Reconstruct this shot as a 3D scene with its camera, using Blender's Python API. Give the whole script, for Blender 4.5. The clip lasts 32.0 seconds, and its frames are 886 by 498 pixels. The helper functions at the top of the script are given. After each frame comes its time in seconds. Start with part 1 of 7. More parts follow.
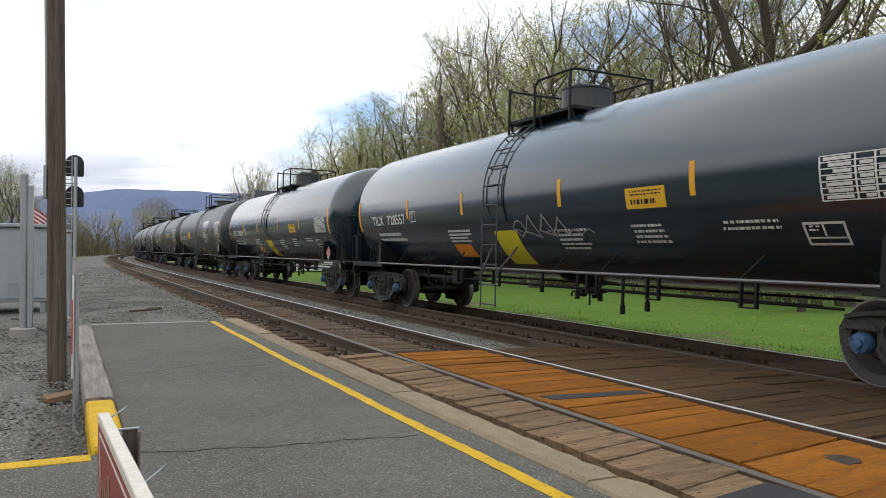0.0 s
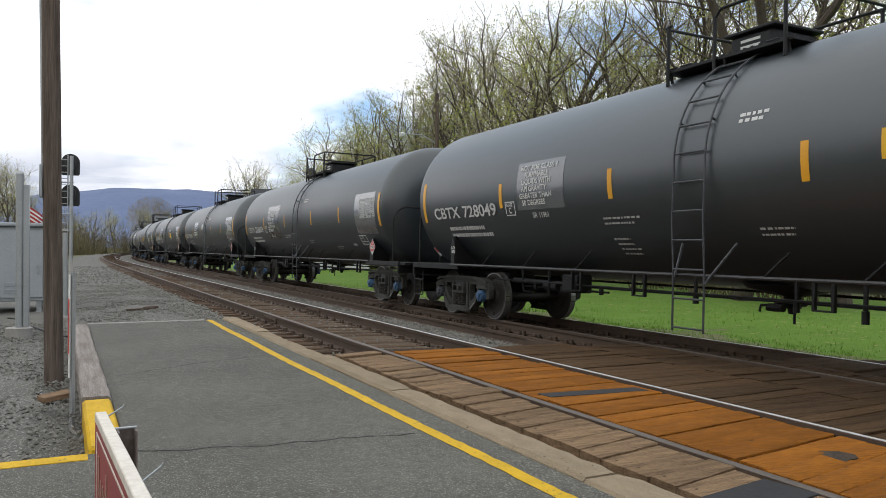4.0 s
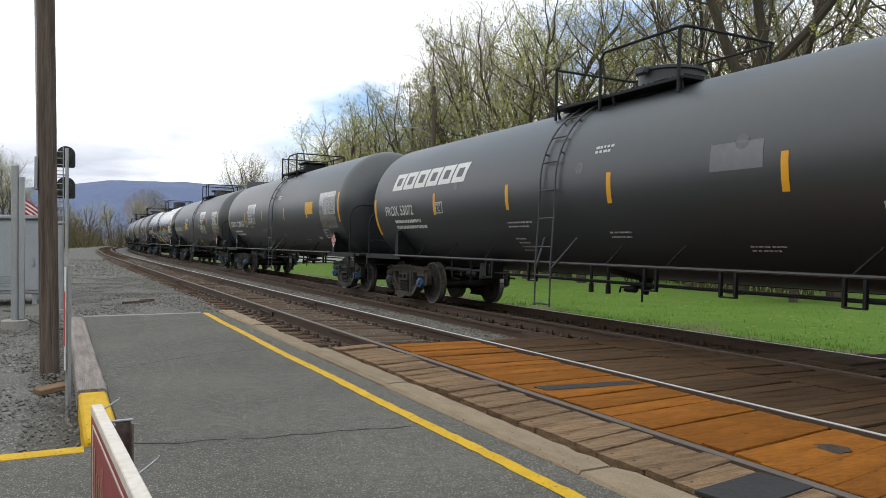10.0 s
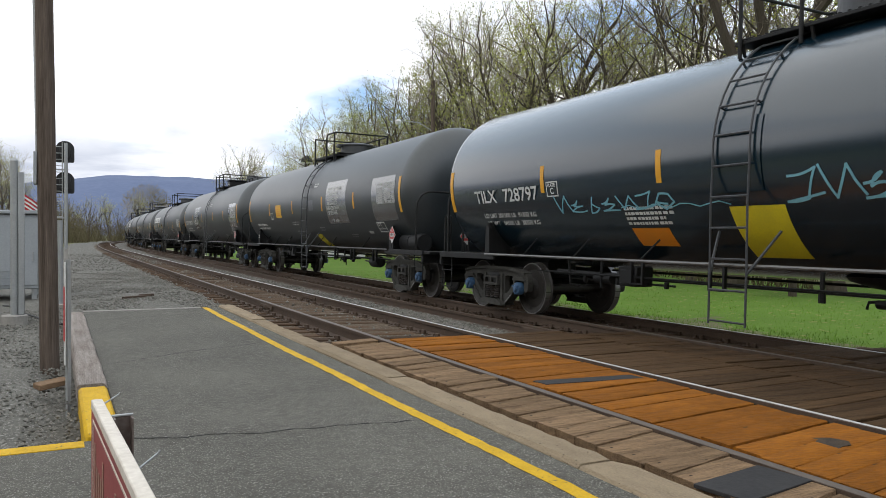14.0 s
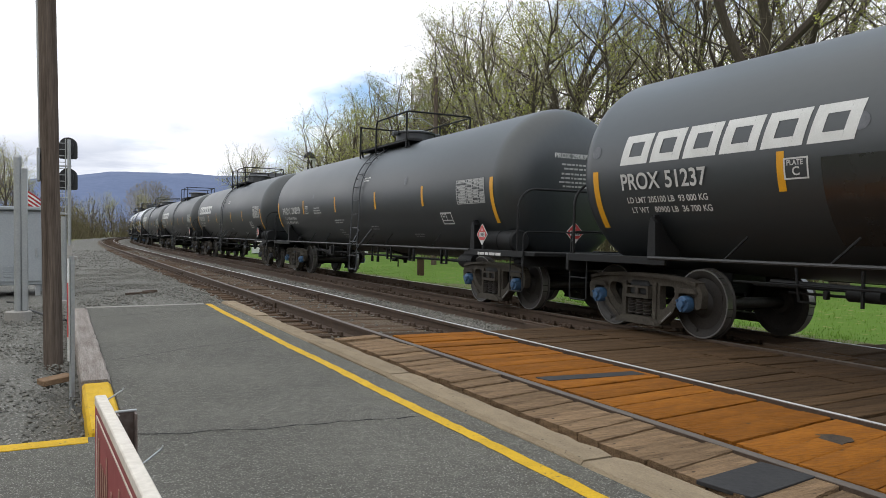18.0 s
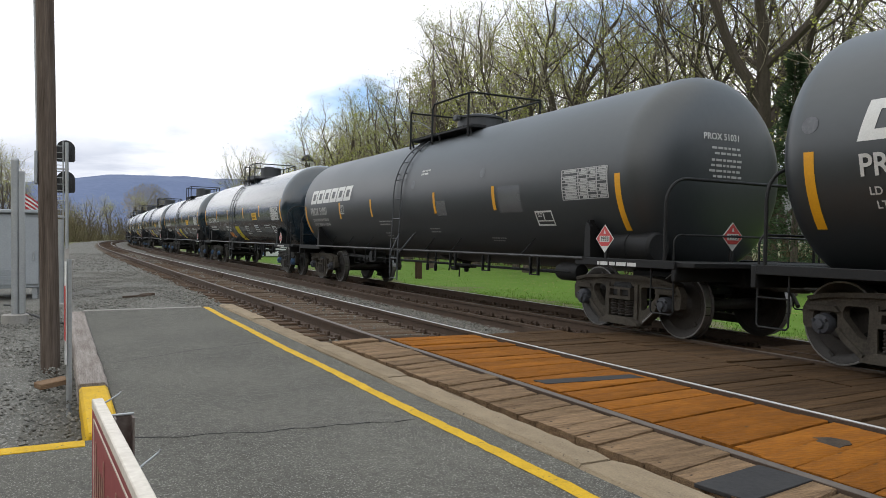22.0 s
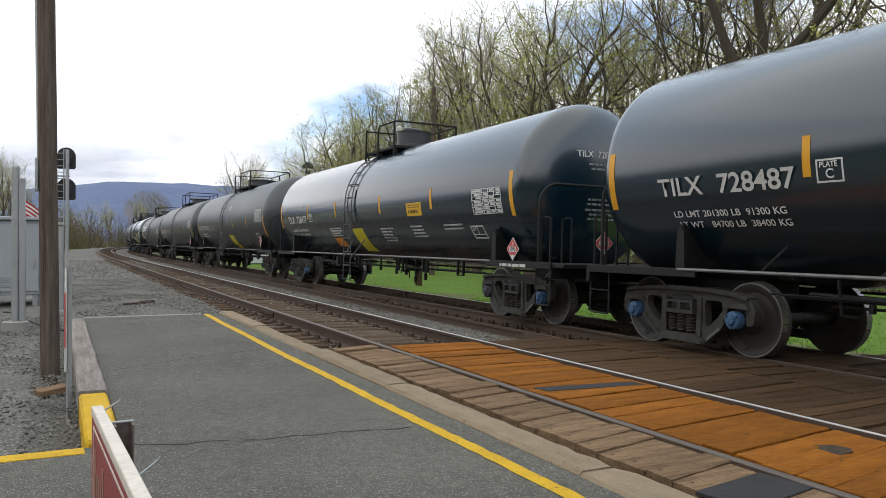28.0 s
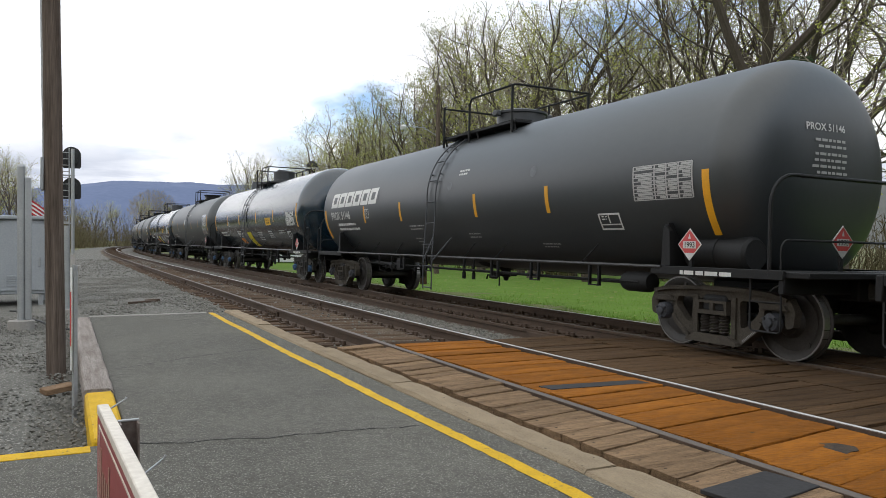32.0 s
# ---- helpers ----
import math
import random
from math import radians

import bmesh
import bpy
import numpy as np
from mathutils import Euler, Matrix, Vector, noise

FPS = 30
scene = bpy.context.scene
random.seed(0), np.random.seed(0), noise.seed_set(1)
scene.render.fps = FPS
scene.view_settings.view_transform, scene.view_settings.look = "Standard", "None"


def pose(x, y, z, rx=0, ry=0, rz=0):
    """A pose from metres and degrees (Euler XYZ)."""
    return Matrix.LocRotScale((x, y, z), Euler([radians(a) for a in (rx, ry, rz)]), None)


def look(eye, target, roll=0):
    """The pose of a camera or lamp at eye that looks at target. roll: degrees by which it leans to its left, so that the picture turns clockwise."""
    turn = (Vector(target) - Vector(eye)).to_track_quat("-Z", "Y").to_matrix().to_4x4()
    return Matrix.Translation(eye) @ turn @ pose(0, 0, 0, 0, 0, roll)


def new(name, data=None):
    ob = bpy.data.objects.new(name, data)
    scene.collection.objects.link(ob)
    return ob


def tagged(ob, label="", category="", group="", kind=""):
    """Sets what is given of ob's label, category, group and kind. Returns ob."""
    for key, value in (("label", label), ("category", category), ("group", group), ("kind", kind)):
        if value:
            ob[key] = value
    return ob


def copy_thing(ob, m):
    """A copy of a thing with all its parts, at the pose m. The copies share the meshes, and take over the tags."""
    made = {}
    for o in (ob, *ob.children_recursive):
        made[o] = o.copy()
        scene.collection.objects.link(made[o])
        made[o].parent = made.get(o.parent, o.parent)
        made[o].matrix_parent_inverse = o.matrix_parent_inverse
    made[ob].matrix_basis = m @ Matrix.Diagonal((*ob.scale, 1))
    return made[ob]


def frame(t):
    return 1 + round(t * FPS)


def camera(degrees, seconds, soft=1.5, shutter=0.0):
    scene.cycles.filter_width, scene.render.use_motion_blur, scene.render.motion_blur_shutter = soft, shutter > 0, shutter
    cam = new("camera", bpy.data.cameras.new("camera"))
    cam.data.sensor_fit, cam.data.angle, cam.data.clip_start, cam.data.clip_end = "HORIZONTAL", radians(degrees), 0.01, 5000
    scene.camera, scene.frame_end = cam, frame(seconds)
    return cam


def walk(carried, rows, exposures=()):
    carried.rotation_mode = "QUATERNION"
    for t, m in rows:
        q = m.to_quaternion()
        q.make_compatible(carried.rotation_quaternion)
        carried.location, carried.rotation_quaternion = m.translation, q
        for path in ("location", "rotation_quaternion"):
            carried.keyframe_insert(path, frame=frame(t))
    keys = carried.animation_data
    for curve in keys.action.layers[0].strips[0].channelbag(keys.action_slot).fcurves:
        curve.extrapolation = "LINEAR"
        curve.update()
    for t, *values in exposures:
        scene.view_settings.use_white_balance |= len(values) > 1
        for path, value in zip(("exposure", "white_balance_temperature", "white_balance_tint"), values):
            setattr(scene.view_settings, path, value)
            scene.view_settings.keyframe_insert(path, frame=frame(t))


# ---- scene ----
from mathutils import geometry


# ---- camera ----
EYE_Z = 1.227
cam = camera(59.87, 32.0, 0.8)


def heading(right, down, lean):
    """A camera turned right of the straight track, tilted down and leaning, in degrees."""
    return (Matrix.Translation((0, 0, EYE_Z)) @ Matrix.Rotation(radians(-right), 4, "Z")
            @ Matrix.Rotation(radians(90 - down), 4, "X") @ Matrix.Rotation(radians(-lean), 4, "Z"))


PATH = [
    (0.0, 26.088, -0.161, -0.488),
    (0.5, 26.126, -0.141, -0.493),
    (1.0, 26.175, -0.110, -0.494),
    (1.5, 26.231, -0.081, -0.454),
    (2.0, 26.270, -0.060, -0.371),
    (2.5, 26.273, -0.043, -0.352),
    (3.0, 26.262, -0.028, -0.382),
    (3.5, 26.263, -0.020, -0.345),
    (5.5, 26.545, 0.039, -0.275),
    (6.0, 26.543, 0.069, -0.237),
    (6.5, 26.518, 0.101, -0.232),
    (7.0, 26.504, 0.132, -0.284),
    (7.5, 26.520, 0.178, -0.344),
    (8.0, 26.547, 0.242, -0.376),
    (8.5, 26.558, 0.313, -0.401),
    (9.0, 26.555, 0.379, -0.441),
    (9.5, 26.560, 0.431, -0.455),
    (10.0, 26.587, 0.488, -0.433),
    (10.5, 26.633, 0.554, -0.414),
    (11.0, 26.671, 0.619, -0.397),
    (11.5, 26.686, 0.667, -0.374),
    (12.0, 26.685, 0.705, -0.357),
    (12.5, 26.679, 0.744, -0.363),
    (13.0, 26.665, 0.789, -0.370),
    (13.5, 26.639, 0.844, -0.366),
    (14.0, 26.623, 0.898, -0.360),
    (14.5, 26.626, 0.944, -0.321),
    (16.5, 26.403, 1.078, -0.497),
    (17.0, 26.390, 1.125, -0.451),
    (17.5, 26.404, 1.154, -0.395),
    (18.0, 26.420, 1.171, -0.362),
    (18.5, 26.415, 1.137, -0.418),
    (19.0, 26.417, 1.045, -0.448),
    (19.5, 26.443, 0.968, -0.390),
    (20.0, 26.463, 0.940, -0.345),
    (20.5, 26.474, 0.935, -0.359),
    (21.0, 26.501, 0.935, -0.388),
    (21.5, 26.542, 0.934, -0.396),
    (22.0, 26.579, 0.939, -0.382),
    (22.5, 26.611, 0.945, -0.360),
    (23.0, 26.646, 0.945, -0.351),
    (23.5, 26.695, 0.952, -0.341),
    (24.0, 26.763, 0.912, -0.320),
    (24.5, 26.831, 0.758, -0.328),
    (25.0, 26.874, 0.584, -0.346),
    (25.5, 26.892, 0.491, -0.325),
    (27.5, 26.612, 0.397, -0.396),
    (28.0, 26.556, 0.417, -0.379),
    (28.5, 26.512, 0.428, -0.363),
    (29.0, 26.467, 0.437, -0.355),
    (29.5, 26.421, 0.448, -0.364),
    (30.0, 26.389, 0.448, -0.365),
    (30.5, 26.355, 0.440, -0.342),
    (31.0, 26.328, 0.446, -0.334),
    (31.5, 26.297, 0.477, -0.331),
    (32.0, 26.224, 0.529, -0.296),
]
walk(cam, [(t, heading(a, b, c)) for t, a, b, c in PATH])

# ---- sky and sun ----
SUN_UP, SUN_TURN = 68.0, -104.0


def build_sky():
    world = bpy.data.worlds.new("sky")
    scene.world = world
    world.use_nodes = True
    nt = world.node_tree
    nt.nodes.clear()
    N, Lk = nt.nodes.new, nt.links.new
    out, bg = N("ShaderNodeOutputWorld"), N("ShaderNodeBackground")
    sky = N("ShaderNodeTexSky")
    sky.sky_type, sky.sun_disc = "NISHITA", False
    sky.sun_elevation, sky.sun_rotation = radians(SUN_UP), radians(SUN_TURN)
    dim = N("ShaderNodeMix")
    dim.data_type, dim.blend_type = "RGBA", "MULTIPLY"
    dim.inputs["Factor"].default_value = 1.0
    dim.inputs[7].default_value = (0.155, 0.165, 0.18, 1)
    tc, mp = N("ShaderNodeTexCoord"), N("ShaderNodeMapping")
    mp.inputs["Scale"].default_value = (1.0, 1.0, 2.6)
    big, fine = N("ShaderNodeTexNoise"), N("ShaderNodeTexNoise")
    big.inputs["Scale"].default_value, big.inputs["Detail"].default_value = 2.3, 6
    big.inputs["Roughness"].default_value = 0.55
    fine.inputs["Scale"].default_value, fine.inputs["Detail"].default_value = 5.5, 7
    cover, shade = N("ShaderNodeValToRGB"), N("ShaderNodeValToRGB")
    cover.color_ramp.elements[0].position, cover.color_ramp.elements[1].position = 0.27, 0.40
    shade.color_ramp.elements[0].position, shade.color_ramp.elements[1].position = 0.28, 0.50
    shade.color_ramp.elements[0].color = (0.80, 0.835, 0.92, 1)
    shade.color_ramp.elements[1].color = (1.26, 1.27, 1.30, 1)
    mix = N("ShaderNodeMix")
    mix.data_type = "RGBA"
    Lk(tc.outputs["Generated"], mp.inputs["Vector"])
    Lk(mp.outputs["Vector"], big.inputs["Vector"])
    Lk(mp.outputs["Vector"], fine.inputs["Vector"])
    def clearing(toward, inner, outer, depth):
        """Thins the clouds round one direction."""
        dot, fall = N("ShaderNodeVectorMath"), N("ShaderNodeMapRange")
        dot.operation = "DOT_PRODUCT"
        dot.inputs[1].default_value = Vector(toward).normalized()
        fall.interpolation_type = "SMOOTHSTEP"
        fall.inputs["From Min"].default_value, fall.inputs["From Max"].default_value = outer, inner
        fall.inputs["To Max"].default_value = depth
        Lk(tc.outputs["Generated"], dot.inputs[0])
        Lk(dot.outputs["Value"], fall.inputs["Value"])
        return fall.outputs["Result"]

    def less(a, b):
        m = N("ShaderNodeMath")
        m.operation = "SUBTRACT"
        Lk(a, m.inputs[0])
        Lk(b, m.inputs[1])
        return m.outputs["Value"]

    def blend(a, b, factor):
        m = N("ShaderNodeMix")
        m.data_type = "RGBA"
        for k, v in ((6, a), (7, b)):
            if isinstance(v, tuple):
                m.inputs[k].default_value = v
            else:
                Lk(v, m.inputs[k])
        Lk(factor, m.inputs["Factor"])
        return m.outputs[2]

    def climb(low, high, top):
        """Grows from 0 to top between two heights over the horizon."""
        fall = N("ShaderNodeMapRange")
        fall.interpolation_type = "SMOOTHSTEP"
        fall.inputs["From Min"].default_value, fall.inputs["From Max"].default_value = low, high
        fall.inputs["To Max"].default_value = top
        Lk(axes.outputs["Z"], fall.inputs["Value"])
        return fall.outputs["Result"]

    axes = N("ShaderNodeSeparateXYZ")
    Lk(tc.outputs["Generated"], axes.inputs["Vector"])
    thin = less(big.outputs["Fac"], clearing((0.335, 0.93, 0.11), 0.9988, 0.989, 0.21))
    Lk(thin, cover.inputs["Fac"])
    Lk(fine.outputs["Fac"], shade.inputs["Fac"])
    Lk(sky.outputs["Color"], dim.inputs[6])
    Lk(cover.outputs["Color"], mix.inputs["Factor"])
    Lk(dim.outputs[2], mix.inputs[6])
    Lk(shade.outputs["Color"], mix.inputs[7])
    # a low grey bank of cloud over the hills, an even high veil overhead
    low, lay, bank = N("ShaderNodeMapping"), N("ShaderNodeTexNoise"), N("ShaderNodeValToRGB")
    low.inputs["Scale"].default_value = (1.0, 1.0, 7.0)
    low.inputs["Location"].default_value = (0.0, 0.0, 0.35)
    lay.inputs["Scale"].default_value, lay.inputs["Detail"].default_value = 4.2, 6
    bank.color_ramp.elements[0].position, bank.color_ramp.elements[1].position = 0.40, 0.55
    Lk(tc.outputs["Generated"], low.inputs["Vector"])
    Lk(low.outputs["Vector"], lay.inputs["Vector"])
    Lk(lay.outputs["Fac"], bank.inputs["Fac"])
    keep = N("ShaderNodeMath")
    keep.operation = "MULTIPLY"
    Lk(bank.outputs["Color"], keep.inputs[0])
    Lk(less(climb(0.0, 0.03, 0.85), climb(0.07, 0.14, 0.85)), keep.inputs[1])
    clouds = blend(mix.outputs[2], (0.47, 0.52, 0.64, 1), keep.outputs["Value"])
    Lk(blend(clouds, (0.78, 0.95, 1.15, 1), climb(0.22, 0.50, 0.80)), bg.inputs["Color"])
    bg.inputs["Strength"].default_value = 1.10
    Lk(bg.outputs["Background"], out.inputs["Surface"])
    lamp = bpy.data.lights.new("sun", "SUN")
    lamp.energy, lamp.angle, lamp.color = 1.15, radians(110), (1.0, 0.80, 0.52)
    ob = new("sun", lamp)
    a, e = radians(SUN_TURN), radians(SUN_UP)
    ob.matrix_world = look((60 * math.sin(a), 60 * math.cos(a), 60 * math.tan(e)), (0, 0, 0))


build_sky()
scene.view_settings.exposure = 0.0


# ---- materials ----
def material(name, base, other=None, rough=0.7, metal=0.0, scale=6.0, fine=60.0, bump=0.15, spread=0.5, stretch=(1, 1, 1),
             fleck=None, fleck_scale=200.0, fleck_size=0.62, per_object=0.0, per_island=0.0, coat=0.0, rough_var=0.12, spec=0.5, mid=0.0):
    """A worn surface: two colours mixed by broad and fine noise, fine relief, optional flecks."""
    m = bpy.data.materials.new(name)
    m.use_nodes = True
    nt = m.node_tree
    N, Lk = nt.nodes.new, nt.links.new
    bsdf = nt.nodes["Principled BSDF"]
    other = other or tuple(min(1, c * 1.35 + 0.004) for c in base)
    tc, mp = N("ShaderNodeTexCoord"), N("ShaderNodeMapping")
    mp.inputs["Scale"].default_value = stretch
    Lk(tc.outputs["Object"], mp.inputs["Vector"])
    a, b = N("ShaderNodeTexNoise"), N("ShaderNodeTexNoise")
    a.inputs["Scale"].default_value, a.inputs["Detail"].default_value = scale, 5
    b.inputs["Scale"].default_value, b.inputs["Detail"].default_value = fine, 4
    Lk(mp.outputs["Vector"], a.inputs["Vector"])
    Lk(mp.outputs["Vector"], b.inputs["Vector"])
    add = N("ShaderNodeMath")
    add.operation = "ADD"
    Lk(a.outputs["Fac"], add.inputs[0])
    Lk(b.outputs["Fac"], add.inputs[1])
    rng = N("ShaderNodeMapRange")
    rng.inputs["From Min"].default_value, rng.inputs["From Max"].default_value = 1 - spread * 0.6, 1 + spread * 0.6
    total = add.outputs["Value"]
    if mid:
        c, more = N("ShaderNodeTexNoise"), N("ShaderNodeMath")
        c.inputs["Scale"].default_value, c.inputs["Detail"].default_value = mid, 6
        c.inputs["Roughness"].default_value = 0.75
        more.operation = "MULTIPLY_ADD"
        more.inputs[1].default_value = 1.1
        Lk(mp.outputs["Vector"], c.inputs["Vector"])
        Lk(c.outputs["Fac"], more.inputs[0])
        less = N("ShaderNodeMath")
        less.operation = "SUBTRACT"
        less.inputs[1].default_value = 0.55
        Lk(total, more.inputs[2])
        Lk(more.outputs["Value"], less.inputs[0])
        total = less.outputs["Value"]
    Lk(total, rng.inputs["Value"])
    mix = N("ShaderNodeMix")
    mix.data_type = "RGBA"
    mix.inputs[6].default_value, mix.inputs[7].default_value = (*base, 1), (*other, 1)
    Lk(rng.outputs["Result"], mix.inputs["Factor"])
    colour = mix.outputs[2]
    if fleck:
        f = N("ShaderNodeTexNoise")
        f.inputs["Scale"].default_value, f.inputs["Detail"].default_value = fleck_scale, 1
        Lk(tc.outputs["Object"], f.inputs["Vector"])
        r = N("ShaderNodeValToRGB")
        r.color_ramp.elements[0].position, r.color_ramp.elements[1].position = fleck_size, fleck_size + 0.04
        Lk(f.outputs["Fac"], r.inputs["Fac"])
        fm = N("ShaderNodeMix")
        fm.data_type = "RGBA"
        fm.inputs[7].default_value = (*fleck, 1)
        Lk(r.outputs["Color"], fm.inputs["Factor"])
        Lk(colour, fm.inputs[6])
        colour = fm.outputs[2]
    if per_object or per_island:
        src = N("ShaderNodeObjectInfo") if per_object else N("ShaderNodeNewGeometry")
        pick = src.outputs["Random"] if per_object else src.outputs["Random Per Island"]
        k = per_object or per_island
        mr = N("ShaderNodeMapRange")
        mr.inputs["To Min"].default_value, mr.inputs["To Max"].default_value = 1 - k, 1 + k
        Lk(pick, mr.inputs["Value"])
        hsv = N("ShaderNodeHueSaturation")
        Lk(mr.outputs["Result"], hsv.inputs["Value"])
        Lk(colour, hsv.inputs["Color"])
        colour = hsv.outputs["Color"]
    Lk(colour, bsdf.inputs["Base Color"])
    rr = N("ShaderNodeMapRange")
    rr.inputs["To Min"].default_value, rr.inputs["To Max"].default_value = max(0.03, rough - rough_var), min(1, rough + rough_var)
    Lk(a.outputs["Fac"], rr.inputs["Value"])
    Lk(rr.outputs["Result"], bsdf.inputs["Roughness"])
    bsdf.inputs["Metallic"].default_value = metal
    bsdf.inputs["Specular IOR Level"].default_value = spec if spec != 0.5 or rough < 0.6 else 0.5 * (1 - 0.75 * min(1, (rough - 0.6) / 0.25))
    bsdf.inputs["Coat Weight"].default_value = coat
    bsdf.inputs["Coat Roughness"].default_value = 0.22
    if bump:
        bp = N("ShaderNodeBump")
        bp.inputs["Strength"].default_value, bp.inputs["Distance"].default_value = bump, 0.02
        Lk(b.outputs["Fac"], bp.inputs["Height"])
        Lk(bp.outputs["Normal"], bsdf.inputs["Normal"])
    return m


M_ASPHALT = material("asphalt", (0.0765, 0.0725, 0.0625), (0.150, 0.143, 0.123), 0.9, 0, 0.8, 70, 0.8, 0.55, fleck=(0.29, 0.28, 0.25), fleck_scale=115, fleck_size=0.61, mid=11.0)
M_CRACK = material("crack_filler", (0.02, 0.02, 0.02), (0.035, 0.034, 0.032), 0.95)
M_YELLOW = material("yellow_paint", (0.68, 0.41, 0.008), (0.46, 0.28, 0.015), 0.75, 0, 5, 70, 0.3, 0.6, fleck=(0.20, 0.15, 0.05), fleck_scale=38, fleck_size=0.69)
M_WHITE = material("white_paint", (0.72, 0.72, 0.70), (0.60, 0.60, 0.58), 0.55, 0, 6, 60, 0.05)
M_CREAM = material("weathered_white_paint", (0.74, 0.68, 0.60), (0.58, 0.52, 0.45), 0.7, 0, 5, 50, 0.15)
M_SIGNRED = material("red_sign_paint", (0.26, 0.038, 0.040), (0.31, 0.06, 0.058), 0.55, 0, 4, 50, 0.05)
M_CURB = material("old_timber_edge", (0.36, 0.28, 0.185), (0.21, 0.165, 0.115), 0.9, 0, 3, 40, 0.9, 0.8, (3, 1.2, 3), fleck=(0.12, 0.095, 0.07), fleck_scale=30, fleck_size=0.72, per_object=0.12)
M_BEAM = material("grey_split_timber", (0.40, 0.355, 0.32), (0.20, 0.165, 0.145), 0.9, 0, 2.5, 16, 1.0, 0.5, (9, 0.6, 9))
M_PLANK = material("weathered_plank", (0.335, 0.220, 0.125), (0.14, 0.091, 0.055), 0.85, 0, 2.5, 18, 1.0, 0.45, (0.8, 9, 9), fleck=(0.06, 0.042, 0.029), fleck_scale=14, fleck_size=0.735, per_object=0.2)
M_ORANGE = material("rust_stained_plank", (0.335, 0.118, 0.010), (0.165, 0.062, 0.012), 0.85, 0, 1.6, 12, 0.9, 0.6, (0.9, 4, 4), fleck=(0.11, 0.050, 0.018), fleck_scale=7, fleck_size=0.745, per_object=0.16)
M_BROWN = material("dark_brown_plank", (0.112, 0.066, 0.033), (0.048, 0.030, 0.017), 0.85, 0, 2.2, 15, 0.9, 0.5, (0.7, 9, 9), per_object=0.22)
M_TIE = material("creosoted_tie", (0.115, 0.072, 0.044), (0.052, 0.035, 0.024), 0.9, 0, 4, 26, 0.6, 0.9, (0.8, 6, 6), per_object=0.3)
M_RAIL = material("rusty_rail", (0.066, 0.046, 0.034), (0.105, 0.072, 0.052), 0.75, 0.2, 5, 60, 0.2)
M_SHINE = material("polished_rail_head", (0.80, 0.79, 0.78), (0.68, 0.67, 0.66), 0.34, 0.7, 4, 40, 0.03)
M_DULL = material("dull_rail_head", (0.092, 0.072, 0.057), (0.13, 0.104, 0.085), 0.6, 0.1, 4, 40, 0.05)
M_POST = material("weathered_grey_steel", (0.21, 0.18, 0.165), (0.12, 0.09, 0.075), 0.7, 0.2, 6, 50, 0.1)
M_SPRING = material("dull_spring_steel", (0.050, 0.042, 0.037), (0.030, 0.026, 0.024), 0.7, 0.1, 9, 60, 0.05)
M_SCRAP = material("reddish_old_board", (0.27, 0.175, 0.105), (0.15, 0.095, 0.06), 0.85, 0, 3, 16, 0.6, 0.6, (1, 8, 8))
M_HATCH = material("grey_hatch_steel", (0.060, 0.064, 0.070), (0.038, 0.040, 0.044), 0.45, 0.1, 3, 30, 0.05, 0.8, (5, 5, 0.6))
M_LADDER = material("dusty_ladder_steel", (0.062, 0.066, 0.073), (0.040, 0.043, 0.048), 0.55, 0, 5, 40, 0.05)
M_SIGNTEXT = material("faded_sign_lettering", (0.40, 0.245, 0.19), (0.30, 0.15, 0.115), 0.7, 0, 9, 60, 0.0)
M_TAR = material("dried_tar", (0.072, 0.052, 0.036), (0.040, 0.032, 0.027), 0.8, 0, 9, 60, 0.2)
M_PLATE = material("dark_steel_plate", (0.026, 0.025, 0.026), (0.044, 0.042, 0.042), 0.75, 0.1, 4, 40, 0.1)
M_GRAVEL = material("grey_gravel", (0.170, 0.163, 0.144), (0.095, 0.092, 0.081), 0.95, 0, 1.1, 34, 0.8, 0.8, fleck=(0.29, 0.275, 0.25), fleck_scale=45, fleck_size=0.6, mid=9.0)
M_BED = material("rust_brown_track_bed", (0.135, 0.100, 0.068), (0.062, 0.046, 0.033), 0.95, 0, 1.6, 34, 0.9, 1.0, fleck=(0.22, 0.18, 0.14), fleck_scale=40, fleck_size=0.62)
M_STONE = material("ballast_stone", (0.205, 0.196, 0.174), (0.140, 0.134, 0.119), 0.95, 0, 8, 60, 0.4, per_island=0.32)
M_GRASS = material("spring_grass", (0.125, 0.225, 0.030), (0.085, 0.150, 0.024), 0.9, 0, 0.5, 14, 0.8, 0.8, fleck=(0.23, 0.22, 0.085), fleck_scale=5, fleck_size=0.66)
M_BLADE = material("grass_blades", (0.165, 0.290, 0.034), (0.125, 0.225, 0.034), 0.8, 0, 2, 14, 0.0, per_island=0.22)
M_DRY = material("dry_grass_and_soil", (0.19, 0.165, 0.105), (0.085, 0.115, 0.035), 0.95, 0, 0.9, 16, 0.7, 0.9)
M_TANKM = material("matte_black_tank_paint", (0.0165, 0.0222, 0.0262), (0.0245, 0.0308, 0.0352), 0.38, 0, 0.7, 16, 0.02, 0.7, (1, 0.35, 0.6), rough_var=0.07, spec=0.95)
# black paint; the blue in its base stands in for reflected sky
M_TANKG = material("glossy_black_tank_paint", (0.0022, 0.0140, 0.0250), (0.0034, 0.0170, 0.0290), 0.20, 0, 0.6, 12, 0.01, 0.6, (1, 0.35, 0.6), rough_var=0.05, spec=0.75, coat=0.70)
